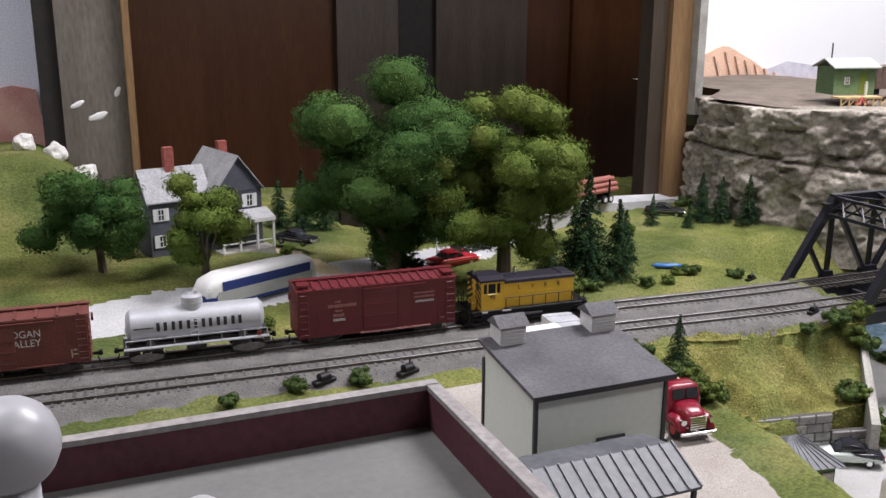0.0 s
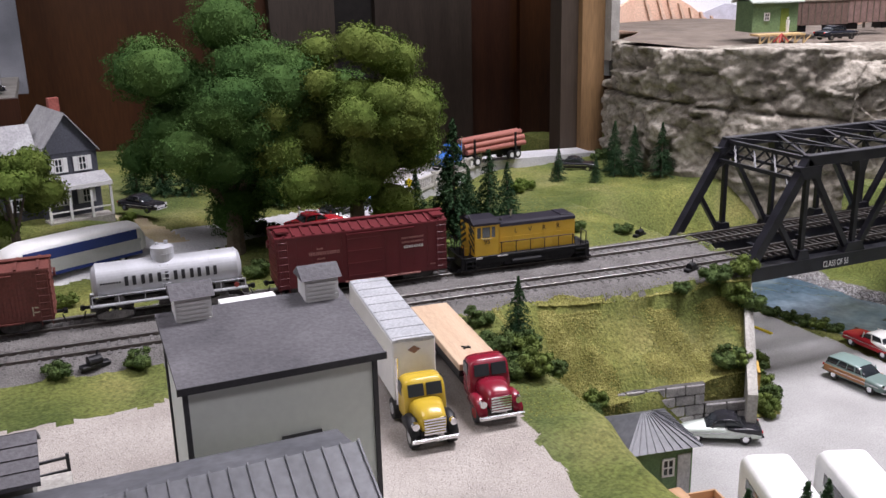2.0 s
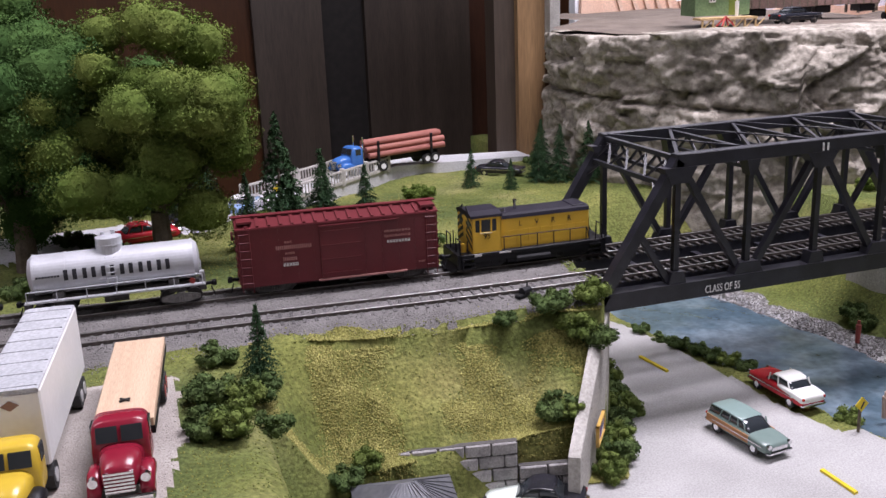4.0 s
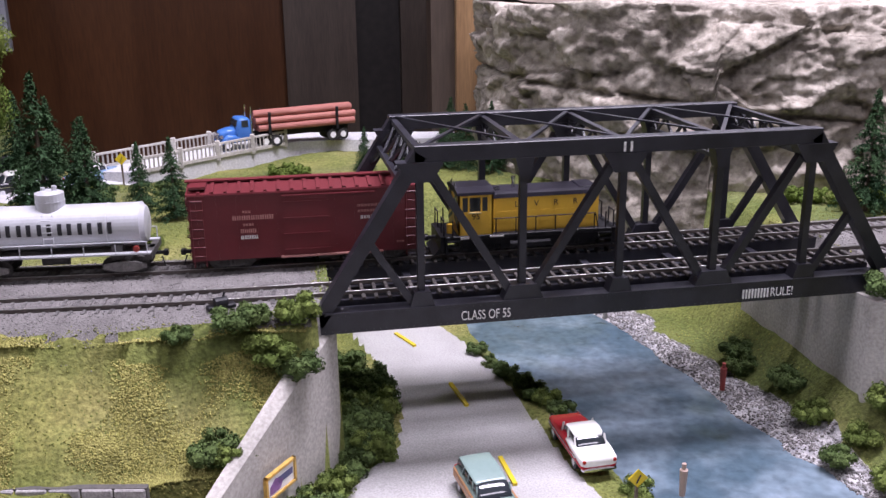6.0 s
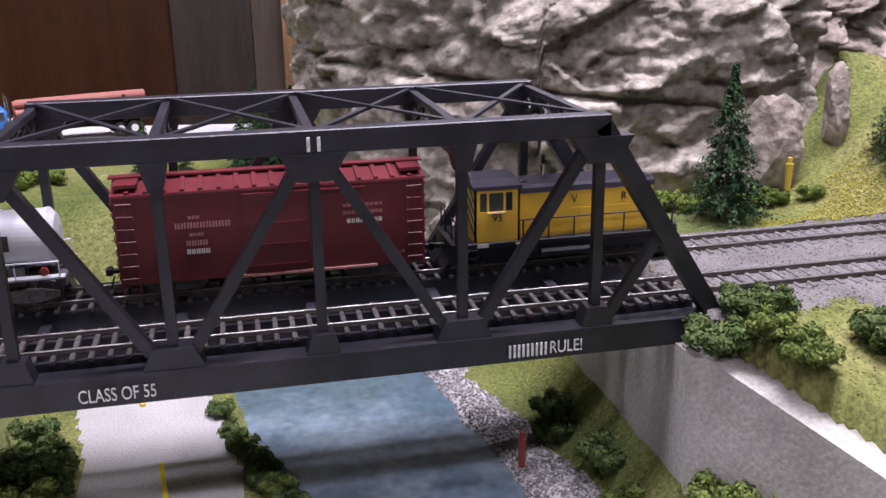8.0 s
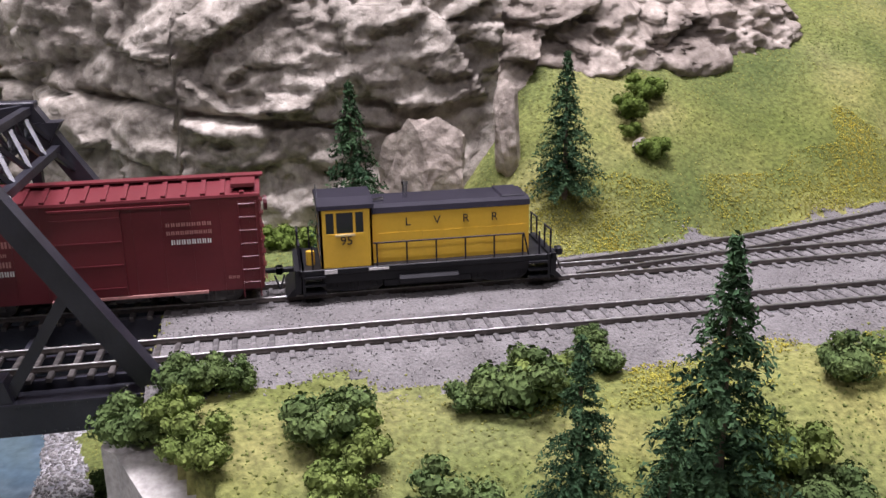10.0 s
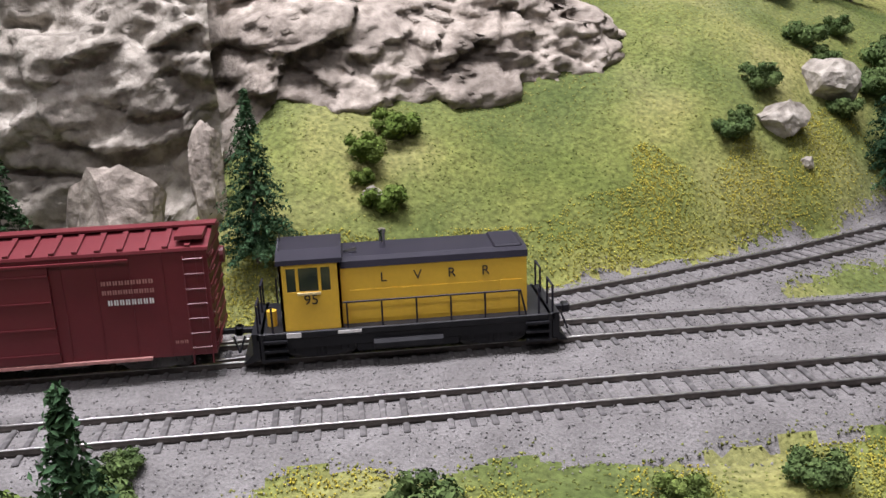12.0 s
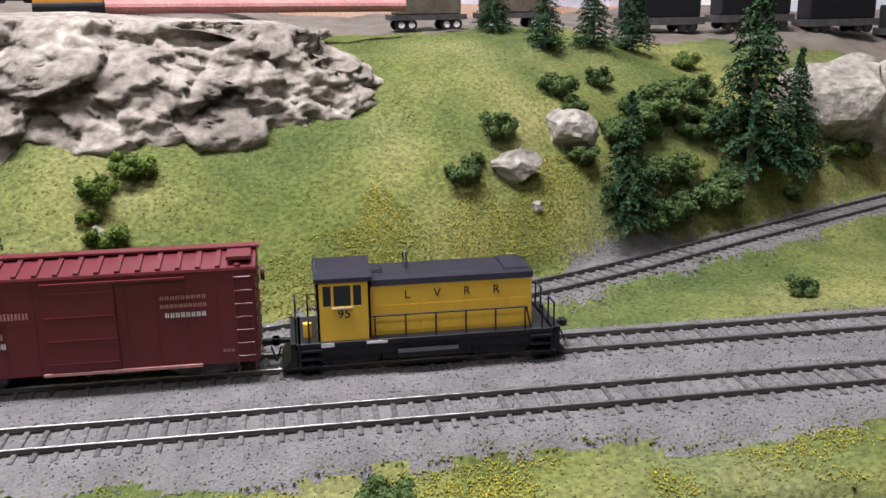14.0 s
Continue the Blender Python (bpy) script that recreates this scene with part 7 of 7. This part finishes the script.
def farmhouse():
    # the ridge runs back from the front gable
    e = root("farmhouse", pose(0.147, 0.921, 0.006, 0, 0, 15) @ Matrix.Scale(0.94, 4), "slate-blue clapboard farmhouse with grey roofs and white shutters", "house")
    def wing(x0, x1, y0, y1, eave, ridge, along, nm):
        bm = bmesh.new()
        if along == "y":
            c = (x0 + x1) / 2
            prism(bm, [(x0, 0), (x1, 0), (x1, eave), (c, ridge), (x0, eave)], "y", y0, y1)
        else:
            c = (y0 + y1) / 2
            prism(bm, [(y0, 0), (y1, 0), (y1, eave), (c, ridge), (y0, eave)], "x", x0, x1)
        part("wall", bm, M_HOUSE, e)
        bm = bmesh.new()
        o, t = 0.003, 0.0015
        if along == "y":
            sl = (ridge - eave) / (x1 - c)
            for s, xe in ((-1, x0), (1, x1)):
                prism(bm, [(xe + s * o, eave - sl * o), (c, ridge), (c, ridge + t), (xe + s * o, eave - sl * o + t)], "y", y0 - o, y1 + o)
        else:
            sl = (ridge - eave) / (y1 - c)
            for s, ye in ((-1, y0), (1, y1)):
                prism(bm, [(ye + s * o, eave - sl * o), (c, ridge), (c, ridge + t), (ye + s * o, eave - sl * o + t)], "x", x0 - o, x1 + o)
        part("roof", bm, M_HROOF, e)
    wing(-0.026, 0.026, 0.0, 0.085, 0.072, 0.106, "y", "main")
    wing(-0.092, -0.026, 0.018, 0.062, 0.066, 0.094, "x", "side")
    bm = bmesh.new()
    for k in range(22):
        z = 0.003 + k * 0.0031
        box(bm, -0.0262, 0.0262, -0.0002, 0.0002, z, z + 0.0002)
        box(bm, -0.0262, 0.0262, -0.0004, 0.0, z + 0.0014, z + 0.0016)
    part("clapboard_lines", bm, M_HOUSE, e)
    for x in (-0.011, 0.0115):
        window_unit(e, pose(x, -0.0005, 0.058), 0.008, 0.014, M_WHITE)
        window_unit(e, pose(x, -0.0005, 0.026), 0.008, 0.014, M_WHITE)
    for y in (0.02, 0.045, 0.07):
        window_unit(e, pose(0.0265, y, 0.055, 0, 0, 90), 0.008, 0.013, M_WHITE)
        window_unit(e, pose(0.0265, y, 0.025, 0, 0, 90), 0.008, 0.013, M_WHITE)
    for x in (-0.08, -0.05):
        window_unit(e, pose(x, 0.0175, 0.05), 0.008, 0.013, M_WHITE)
        window_unit(e, pose(x, 0.0175, 0.022), 0.008, 0.013, M_WHITE)
    window_unit(e, pose(-0.0925, 0.04, 0.05, 0, 0, -90), 0.008, 0.013, M_WHITE)
    # porch
    bm = bmesh.new()
    prism(bm, [(-0.022, 0.040), (0, 0.047), (0, 0.0485), (-0.022, 0.0415)], "x", -0.031, 0.031)
    part("porch_roof", bm, M_HROOF, e)
    part("porch_floor", B(-0.030, 0.030, -0.021, 0, 0, 0.008), M_CONC, e)
    part("porch_fascia", B(-0.031, 0.031, -0.0222, -0.021, 0.0375, 0.0415), M_WHITE, e)
    for x in (-0.029, -0.010, 0.010, 0.029):
        part("porch_post", B(x - 0.0011, x + 0.0011, -0.0212, -0.019, 0.008, 0.040), M_WHITE, e)
    part("porch_rail", B(-0.029, 0.029, -0.0206, -0.0198, 0.0165, 0.0178), M_WHITE, e)
    part("foundation", B(-0.0255, 0.0255, -0.003, 0.0, 0, 0.006), M_CONC, e)
    for x, y in ((-0.060, 0.040), (0.006, 0.052)):
        part("chimney", B(x - 0.005, x + 0.005, y - 0.004, y + 0.004, 0.085, 0.1165), M_BRICK, e)


grain_shed()
seam_roof_shed()
small_office()
parapet_building()
gatehouse()
farmhouse()


# ---- upper road bridge, signs, plateau ----
def balustrade(p, q, n, label):
    e = root("balustrade", Matrix(), label, "railing", "road bridge railings")
    p, q = Vector(p), Vector(q)
    m = M_CONC
    part("kerb", bar(bmesh.new(), p + Vector((0, 0, 0.001)), q + Vector((0, 0, 0.001)), 0.003, 0.003), m, e)
    part("top_rail", bar(bmesh.new(), p + Vector((0, 0, 0.0125)), q + Vector((0, 0, 0.0125)), 0.0026, 0.0018), m, e)
    for k in range(n + 1):
        c = p + (q - p) * k / n
        part("post", B(c.x - 0.0022, c.x + 0.0022, c.y - 0.0022, c.y + 0.0022, c.z - 0.003, c.z + 0.0155, r=0.0004), m, e)
        if k < n:
            for j in range(1, 9):
                d = p + (q - p) * (k + j / 9) / n
                part("baluster", B(d.x - 0.0007, d.x + 0.0007, d.y - 0.0007, d.y + 0.0007, c.z + 0.002, c.z + 0.012), m, e)


def upper_road():
    bm = bmesh.new()
    prism(bm, [(0.440, 0.955), (0.487, 0.938), (0.625, 1.055), (0.800, 1.088), (0.800, 1.128), (0.610, 1.108)], "z", -0.030, -0.0075)
    for v in bm.verts:
        if v.co.x > 0.7 and v.co.z > -0.02:
            v.co.z = -0.0175
    tagged(part("road_bridge", bm, M_LANE), "pale concrete road bridge deck by the wall", "road", kind="structure")
    balustrade((0.487, 0.938, -0.0075), (0.612, 1.043, -0.0075), 4, "grey concrete balustrade along the upper road")
    balustrade((0.445, 0.962, -0.0075), (0.602, 1.098, -0.0075), 5, "grey concrete balustrade along the upper road")
    e = root("road_sign", pose(0.343, 0.875, -0.012), "white round road sign on a pole", "sign")
    part("pole", rod(bmesh.new(), (0, 0, 0), (0, 0, 0.046), 0.0009), M_WHITE, e)
    part("disc", rod(bmesh.new(), (0, -0.0008, 0.046), (0, -0.0016, 0.046), 0.0042, n=20), M_WHITE, e)
    part("painted_bar", B(-0.0006, 0.0006, -0.0021, -0.0017, 0.0435, 0.0485), M_LETB, e)
    yel = paint("yellow_sign", (0.65, 0.5, 0.03))
    for x, y, z, h in ((0.766, 0.503, LOW, 0.0195), (0.474, 0.925, -0.018, 0.026)):
        e = root("warning_sign", pose(x, y, z), "yellow diamond warning sign on a wooden post", "sign", "warning signs")
        part("post", B(-0.0007, 0.0007, -0.0007, 0.0007, -0.003, h), M_BARK, e)
        bm = bmesh.new()
        prism(bm, [(-0.005, h), (0, h - 0.005), (0.005, h), (0, h + 0.005)], "y", -0.0014, -0.0008)
        part("plate", bm, yel, e)
        part("painted_arrow", bar(bmesh.new(), (-0.001, -0.0017, h - 0.0025), (0.0012, -0.0017, h + 0.002), 0.0009, 0.0004), M_LETB, e)
    bm = loft(bmesh.new(), [(-0.016, 0.002, 0.003, 0.0006), (-0.010, 0, 0.005, 0.0036), (0.0, 0, 0.0045, 0.0044), (0.010, 0, 0.005, 0.0036), (0.016, 0.002, 0.0035, 0.0006)], 14, 2.5)
    ob = part("canoe", bm, paint("canoe_blue", (0.05, 0.16, 0.42)), smooth=True)
    ob.matrix_basis = pose(0.556, 0.765, -0.011, 0, 0, -25)
    tagged(ob, "small blue canoe lying on the grass", "boat")
    # yellow centre dashes on the lower road
    for xa, ya, xb, yb in ((0.680, 0.757, 0.6905, 0.731), (0.7035, 0.665, 0.7075, 0.632), (0.7125, 0.567, 0.7135, 0.538), (0.7118, 0.472, 0.7118, 0.444)):
        ob = part("road_marking", bar(bmesh.new(), (xa, ya, LOW + 0.0004), (xb, yb, LOW + 0.0004), 0.0024, 0.0024), yel)
        tagged(ob, "yellow painted centre dash on the road", "marking", kind="structure")
    # track-side junk heaps
    for x, y, s in ((0.142, 0.588, 1.0), (0.203, 0.584, 1.0), (0.569, 0.574, 0.8), (0.607, 0.697, 0.8)):
        g = root("switch_machine", on_ground(x, y, 20, s, 0), "black track switch machine beside the rails", "switch", "switch machines")
        part("base", B(-0.009, 0.009, -0.003, 0.003, 0, 0.003, r=0.0006), M_BLACK, g)
        part("motor", rod(bmesh.new(), (-0.004, 0, 0.0045), (0.004, 0, 0.0045), 0.0034, n=12), M_BLACK, g)
        part("lever", bar(bmesh.new(), (0.001, 0, 0.004), (0.003, 0.001, 0.0105), 0.001), M_BLACK, g)
    # little standing figures as plain shapes
    for x, y, z, c in ((0.842, 0.755, LOW, (0.35, 0.33, 0.3)), (0.872, 0.622, LOW, (0.3, 0.06, 0.05)), (0.795, 0.512, LOW, (0.4, 0.3, 0.25)), (0.952, 0.908, 0.1405, (0.7, 0.7, 0.68)), (1.052, 0.702, 0.004, (0.6, 0.45, 0.05))):
        bm = rod(bmesh.new(), (0, 0, 0), (0, 0, 0.015), 0.0016, 0.0022, 8)
        rod(bm, (0, 0, 0.0155), (0, 0, 0.0185), 0.0012, 0.0012, 8)
        ob = part("figurine", bm, paint("figurine_paint", c, 0.6))
        ob.matrix_basis = pose(x, y, z)
        tagged(ob, "tiny painted toy figurine standing on the layout", "figurine", "figurines")


upper_road()


def plateau_things():
    z = 0.133
    e = root("green_cabin", pose(0.946, 0.938, z + 0.004, 0, 0, -12) @ Matrix.Scale(1.12, 4), "green wooden trackside cabin with a pale roof and deck", "building")
    part("wall", B(-0.026, 0.026, -0.018, 0.018, 0.004, 0.036), M_GREEN, e)
    bm = bmesh.new()
    prism(bm, [(-0.023, 0.034), (0, 0.0435), (0.023, 0.034), (0.023, 0.0355), (0, 0.045), (-0.023, 0.0355)], "x", -0.030, 0.030)
    part("roof", bm, mat("pale_green_roof", (0.36, 0.4, 0.36), (0.42, 0.46, 0.42), 0.6), e)
    part("door", B(0.006, 0.015, -0.0186, -0.0178, 0.004, 0.028), M_LEAFY, e)
    window_unit(e, pose(-0.010, -0.0184, 0.020), 0.006, 0.008)
    part("chimney_pipe", rod(bmesh.new(), (-0.018, 0.004, 0.035), (-0.018, 0.004, 0.062), 0.0009), M_TRIMD, e)
    dk = mat("tan_timber", (0.5, 0.34, 0.16), (0.56, 0.4, 0.2), 0.7)
    d = part("deck", B(-0.028, 0.026, -0.036, -0.018, 0.001, 0.003), dk, e)
    for k in range(6):
        part("deck_post", B(-0.026 + k * 0.010, -0.0245 + k * 0.010, -0.0355, -0.034, -0.008, 0.001), dk, d)
        part("deck_brace", bar(bmesh.new(), (-0.026 + k * 0.010, -0.0348, -0.008), (-0.017 + k * 0.010, -0.0348, 0.001), 0.001), dk, d)
    r = root("sawhorse", pose(0.922, 0.884, z, 0, 0, 10), "small red wooden trestle on the ground", "trestle")
    rm = paint("red_trestle", (0.5, 0.06, 0.05), 0.6)
    for s in (-1, 1):
        part("leg", bar(bmesh.new(), (s * 0.008, -0.004, 0), (0, 0, 0.009), 0.0013), rm, r)
        part("leg", bar(bmesh.new(), (s * 0.008, 0.004, 0), (0, 0, 0.009), 0.0013), rm, r)
    # freight wagons and trestle behind
    for x, c in ((1.035, (0.16, 0.1, 0.08)), (1.12, (0.24, 0.15, 0.13))):
        w = root("freight_wagon", pose(x, 0.952, z + 0.004, 0, 0, -12), "weathered brown freight wagon on the plateau", "freight car", "plateau wagons")
        part("body", B(-0.038, 0.038, -0.014, 0.014, 0.008, 0.036, r=0.0005), mat("wagon_brown", c, tuple(v * 0.8 for v in c), 0.8, 90), w)
        part("roof", B(-0.039, 0.039, -0.015, 0.015, 0.036, 0.0385, r=0.0008), M_EARTH, w)
        for q in range(9):
            part("side_rib", B(-0.036 + q * 0.009, -0.0348 + q * 0.009, -0.0148, -0.014, 0.008, 0.036), M_BARK, w)
        for q in (-0.026, 0.026):
            part("truck", B(q - 0.009, q + 0.009, -0.011, 0.011, 0, 0.008, r=0.001), M_BLACK, w)
    t = root("coal_trestle", pose(1.26, 0.98, z, 0, 0, -8), "dark timber loading trestle on the plateau", "trestle")
    for k in range(10):
        for y in (-0.012, 0.012):
            part("post", B(-0.09 + k * 0.02, -0.0875 + k * 0.02, y - 0.0012, y + 0.0012, 0, 0.038), M_BARK, t)
        part("brace", bar(bmesh.new(), (-0.089 + k * 0.02, -0.0125, 0.002), (-0.069 + k * 0.02, -0.0125, 0.036), 0.0014), M_BARK, t)
    part("deck", B(-0.10, 0.12, -0.016, 0.016, 0.038, 0.042), M_BARK, t)
    sedan("car", at(1.01, 0.89, 0.131, 0, 0.95), (0.02, 0.022, 0.03), (0.02, 0.022, 0.03), "black pickup-like car on the plateau")
    y = root("yellow_loader", pose(1.13, 0.87, 0.130, 0, 0, 8), "orange-yellow crawler loader on the plateau", "machine")
    om = paint("orange_machine", (0.62, 0.26, 0.03), 0.45)
    part("body", B(-0.020, 0.018, -0.008, 0.008, 0.007, 0.018, r=0.001), om, y)
    part("cab", B(-0.006, 0.006, -0.007, 0.007, 0.018, 0.028, r=0.001), om, y)
    for s in (-1, 1):
        part("crawler", loft(bmesh.new(), [(-0.020, 0.001, 0.008, 0.002), (0.018, 0.001, 0.008, 0.002)], 12, 3), M_BLACK, y).matrix_basis = pose(0, s * 0.0095, 0)
    # logs and vehicles along the top of the hill
    lm = mat("pink_log", (0.38, 0.15, 0.14), (0.45, 0.2, 0.18), 0.7, 40)
    ob = part("log", rod(bmesh.new(), (1.14, 0.90, 0.1345), (1.33, 0.915, 0.1325), 0.0042, 0.0038, 12), lm)
    tagged(ob, "long pinkish log lying on the hilltop", "log")
    for k, x in enumerate((1.36, 1.40)):
        w = root("flat_wagon", Matrix.Translation((x + 0.03 * k, 1.03, float(ground(x + 0.03 * k, 1.03)) + 0.001)) @ pose(0, 0, 0, 0, 0, 6), "dark flat wagon on the hilltop track", "freight car", "hilltop wagons")
        part("deck", B(-0.03, 0.03, -0.012, 0.012, 0.008, 0.012), M_GREYD, w)
        part("load", B(-0.026, 0.026, -0.010, 0.010, 0.012, 0.03, r=0.001), M_BARK, w)
        wheels(w, [(q, s) for q in (-0.022, -0.014, 0.014, 0.022) for s in (-0.0105, 0.0105)], 0.0045, 0.003, M_WHITE)
    for k in range(4):
        w = root("flat_wagon", Matrix.Translation((1.56 + k * 0.085, 1.05 + k * 0.008, float(ground(1.56 + k * 0.085, 1.05 + k * 0.008)) + 0.001)) @ pose(0, 0, 0, 0, 0, 5), "dark flat wagon on the hilltop track", "freight car", "hilltop wagons")
        part("deck", B(-0.036, 0.036, -0.012, 0.012, 0.006, 0.012), M_GREYD, w)
        part("load", B(-0.033, 0.033, -0.010, 0.010, 0.012, 0.032, r=0.001), M_BLACK, w)
        wheels(w, [(q, s) for q in (-0.026, -0.017, 0.017, 0.026) for s in (-0.0105, 0.0105)], 0.0045, 0.003, M_GREYD)


plateau_things()


# ---- backdrops ----
def backdrops():
    sky = mat("painted_sky", (0.80, 0.83, 0.86), (0.86, 0.87, 0.87), 0.9, 3)
    tagged(part("backdrop", B(0.985, 2.6, 1.34, 1.36, 0.05, 0.75), sky), "pale painted sky backdrop board", "backdrop", kind="structure")
    tan = mat("painted_tan_hills", (0.62, 0.36, 0.25), (0.74, 0.5, 0.37), 0.9, 14, stretch=(1, 1, 0.6))
    bm = bmesh.new()
    xs = np.linspace(0.99, 1.8, 60)
    tops = [0.120 + 0.064 * math.exp(-((x - 1.062) / 0.09) ** 2) + 0.010 * math.exp(-((x - 1.40) / 0.1) ** 2) + 0.002 * math.sin(x * 90) for x in xs]
    prism(bm, [(xs[0], 0.1)] + list(zip(xs, tops)) + [(xs[-1], 0.1)], "y", 1.330, 1.338)
    tagged(part("backdrop_hills", bm, tan), "tan desert hills painted on the backdrop", "backdrop", kind="structure")
    pale = mat("painted_pale_ridge", (0.74, 0.52, 0.39), None, 0.9)
    for k in range(7):
        x = 1.040 + k * 0.022
        bm = bmesh.new()
        zt = 0.176 - abs(k - 1) * 0.0075
        prism(bm, [(x, zt), (x + 0.004, zt), (x + 0.014, zt - 0.022), (x + 0.026, zt - 0.048), (x + 0.017, zt - 0.048), (x + 0.008, zt - 0.022)], "y", 1.326, 1.3295)
        tagged(part("backdrop_ridge", bm, pale), "pale painted ridge on the desert hills", "backdrop", kind="structure")
    far = mat("painted_far_ridge", (0.6, 0.6, 0.68), None, 0.9)
    bm = bmesh.new()
    prism(bm, [(1.10, 0.1), (1.16, 0.142), (1.21, 0.157), (1.27, 0.149), (1.4, 0.143), (1.7, 0.135), (1.7, 0.1)], "y", 1.3385, 1.3395)
    tagged(part("backdrop_ridge", bm, far), "far blue ridge painted on the backdrop", "backdrop", kind="structure")
    # left backdrop and column
    tagged(part("backdrop", B(-0.6, -0.028, 1.20, 1.215, -0.05, 0.6), mat("painted_blue_sky", (0.55, 0.6, 0.72), (0.66, 0.69, 0.78), 0.9, 4)), "pale blue painted sky board", "backdrop", kind="structure")
    bm = bmesh.new()
    prism(bm, [(-0.2, 0.02), (-0.2, 0.12), (-0.11, 0.135), (-0.085, 0.155), (-0.06, 0.16), (-0.035, 0.155), (-0.03, 0.11), (-0.03, 0.02)], "y", 1.19, 1.199)
    tagged(part("backdrop_rock", bm, mat("painted_red_rock", (0.42, 0.2, 0.18), (0.55, 0.33, 0.28), 0.9, 25)), "painted red rock butte on the backdrop", "backdrop", kind="structure")
    tagged(part("trim", B(-0.030, -0.008, 1.135, 1.20, -0.05, 0.6), M_DARK), "dark edge of the wooden column", "trim", kind="structure")
    col = mat("worn_grey_brown_board", (0.10, 0.085, 0.07), (0.15, 0.13, 0.11), 0.6, 9, 90, 0.2, stretch=(3, 3, 0.8))
    tagged(part("wooden_column", B(-0.008, 0.062, 1.13, 1.17, -0.05, 0.6), col), "worn grey-brown wooden column with plaster smears", "column", kind="structure")
    tagged(part("trim", B(0.062, 0.070, 1.12, 1.17, -0.05, 0.6), M_PINE), "orange pine edge moulding", "trim", kind="structure")
    for x, z, a, b in ((0.029, 0.128, 0.011, 0.0045), (0.008, 0.142, 0.008, 0.0035), (0.052, 0.155, 0.004, 0.005)):
        bm = bmesh.new()
        g = bmesh.ops.create_icosphere(bm, subdivisions=2, radius=1)
        for v in g["verts"]:
            v.co = Vector((x + v.co.x * a * (1 + 0.3 * noise.noise(v.co * 2)), 1.130 + v.co.y * 0.0012, z + v.co.z * b + v.co.x * 0.003))
        tagged(part("plaster_smear", bm, M_WHITE), "white plaster smear stuck on the column", "plaster", kind="structure")
    pl = mat("white_plaster", (0.6, 0.58, 0.55), (0.7, 0.68, 0.65), 0.9, 60, bump=0.5)
    for k, (x, y) in enumerate(((-0.05, 1.12), (-0.02, 1.11), (0.01, 1.105), (0.045, 1.09), (0.06, 1.08))):
        bm = bmesh.new()
        g = bmesh.ops.create_icosphere(bm, subdivisions=3, radius=0.012)
        for v in g["verts"]:
            v.co = v.co * (1 + 0.35 * noise.noise(v.co * 120 + Vector((k, 0, 0))))
        ob = part("plaster_lump", bm, pl)
        ob.matrix_basis = on_ground(x, y, k * 40, 1.0, 0.004)
        tagged(ob, "broken white plaster edge of the hill", "plaster", "plaster lumps")
    # another part of the layout far behind on the left
    tagged(part("far_shelf", B(-0.6, 0.085, 1.75, 2.12, 0.02, 0.036), M_CONC), "distant grey layout shelf with model cars", "shelf", kind="structure")
    tagged(part("far_shelf_front", B(-0.6, 0.09, 1.735, 1.75, -0.3, 0.034), M_WOODR), "red-brown front of the distant shelf", "shelf", kind="structure")
    tagged(part("backdrop", B(-0.8, 0.10, 2.13, 2.15, 0.0, 0.8), mat("cloud_backdrop", (0.14, 0.15, 0.17), (0.3, 0.31, 0.34), 0.9, 6)), "cloudy sky picture behind the distant shelf", "backdrop", kind="structure")
    sedan("car", at(0.03, 1.80, 0.036, 10, 1.4), BLACKC, BLACKC, "dark car on the distant shelf")
    sedan("car", at(-0.02, 1.78, 0.036, -5, 1.4), (0.1, 0.14, 0.25), (0.1, 0.14, 0.25), "blue car on the distant shelf")
    e = root("far_building", pose(0.03, 1.93, 0.036), "small white building on the distant shelf", "building")
    part("wall", B(-0.03, 0.03, -0.02, 0.02, 0, 0.035), M_HROOF, e)
    part("roof", B(-0.032, 0.032, -0.022, 0.022, 0.035, 0.038), M_CONC, e)
    leaf_tree(-0.03, 1.95, (-0.03, 1.95, 0.10), (0.03, 0.03, 0.05), 8, 0.022, 9, M_LEAFD, "dark tree on the distant shelf", 0.0025)
    # fascia of the layout's front
    fm = mat("dark_green_fascia", (0.02, 0.12, 0.08), (0.03, 0.15, 0.1), 0.5, 20)
    tagged(part("trim", B(1.235, 2.0, 0.522, 0.531, -0.25, -0.0165), fm), "dark green front board of the layout", "trim", kind="structure")
    tagged(part("layout_frame", B(X0, X1, 0.2, 1.25, -0.30, -0.14), M_WOODR), "wooden frame under the layout", "frame", kind="structure")


backdrops()


stone_wall()
sleepers()
motions()
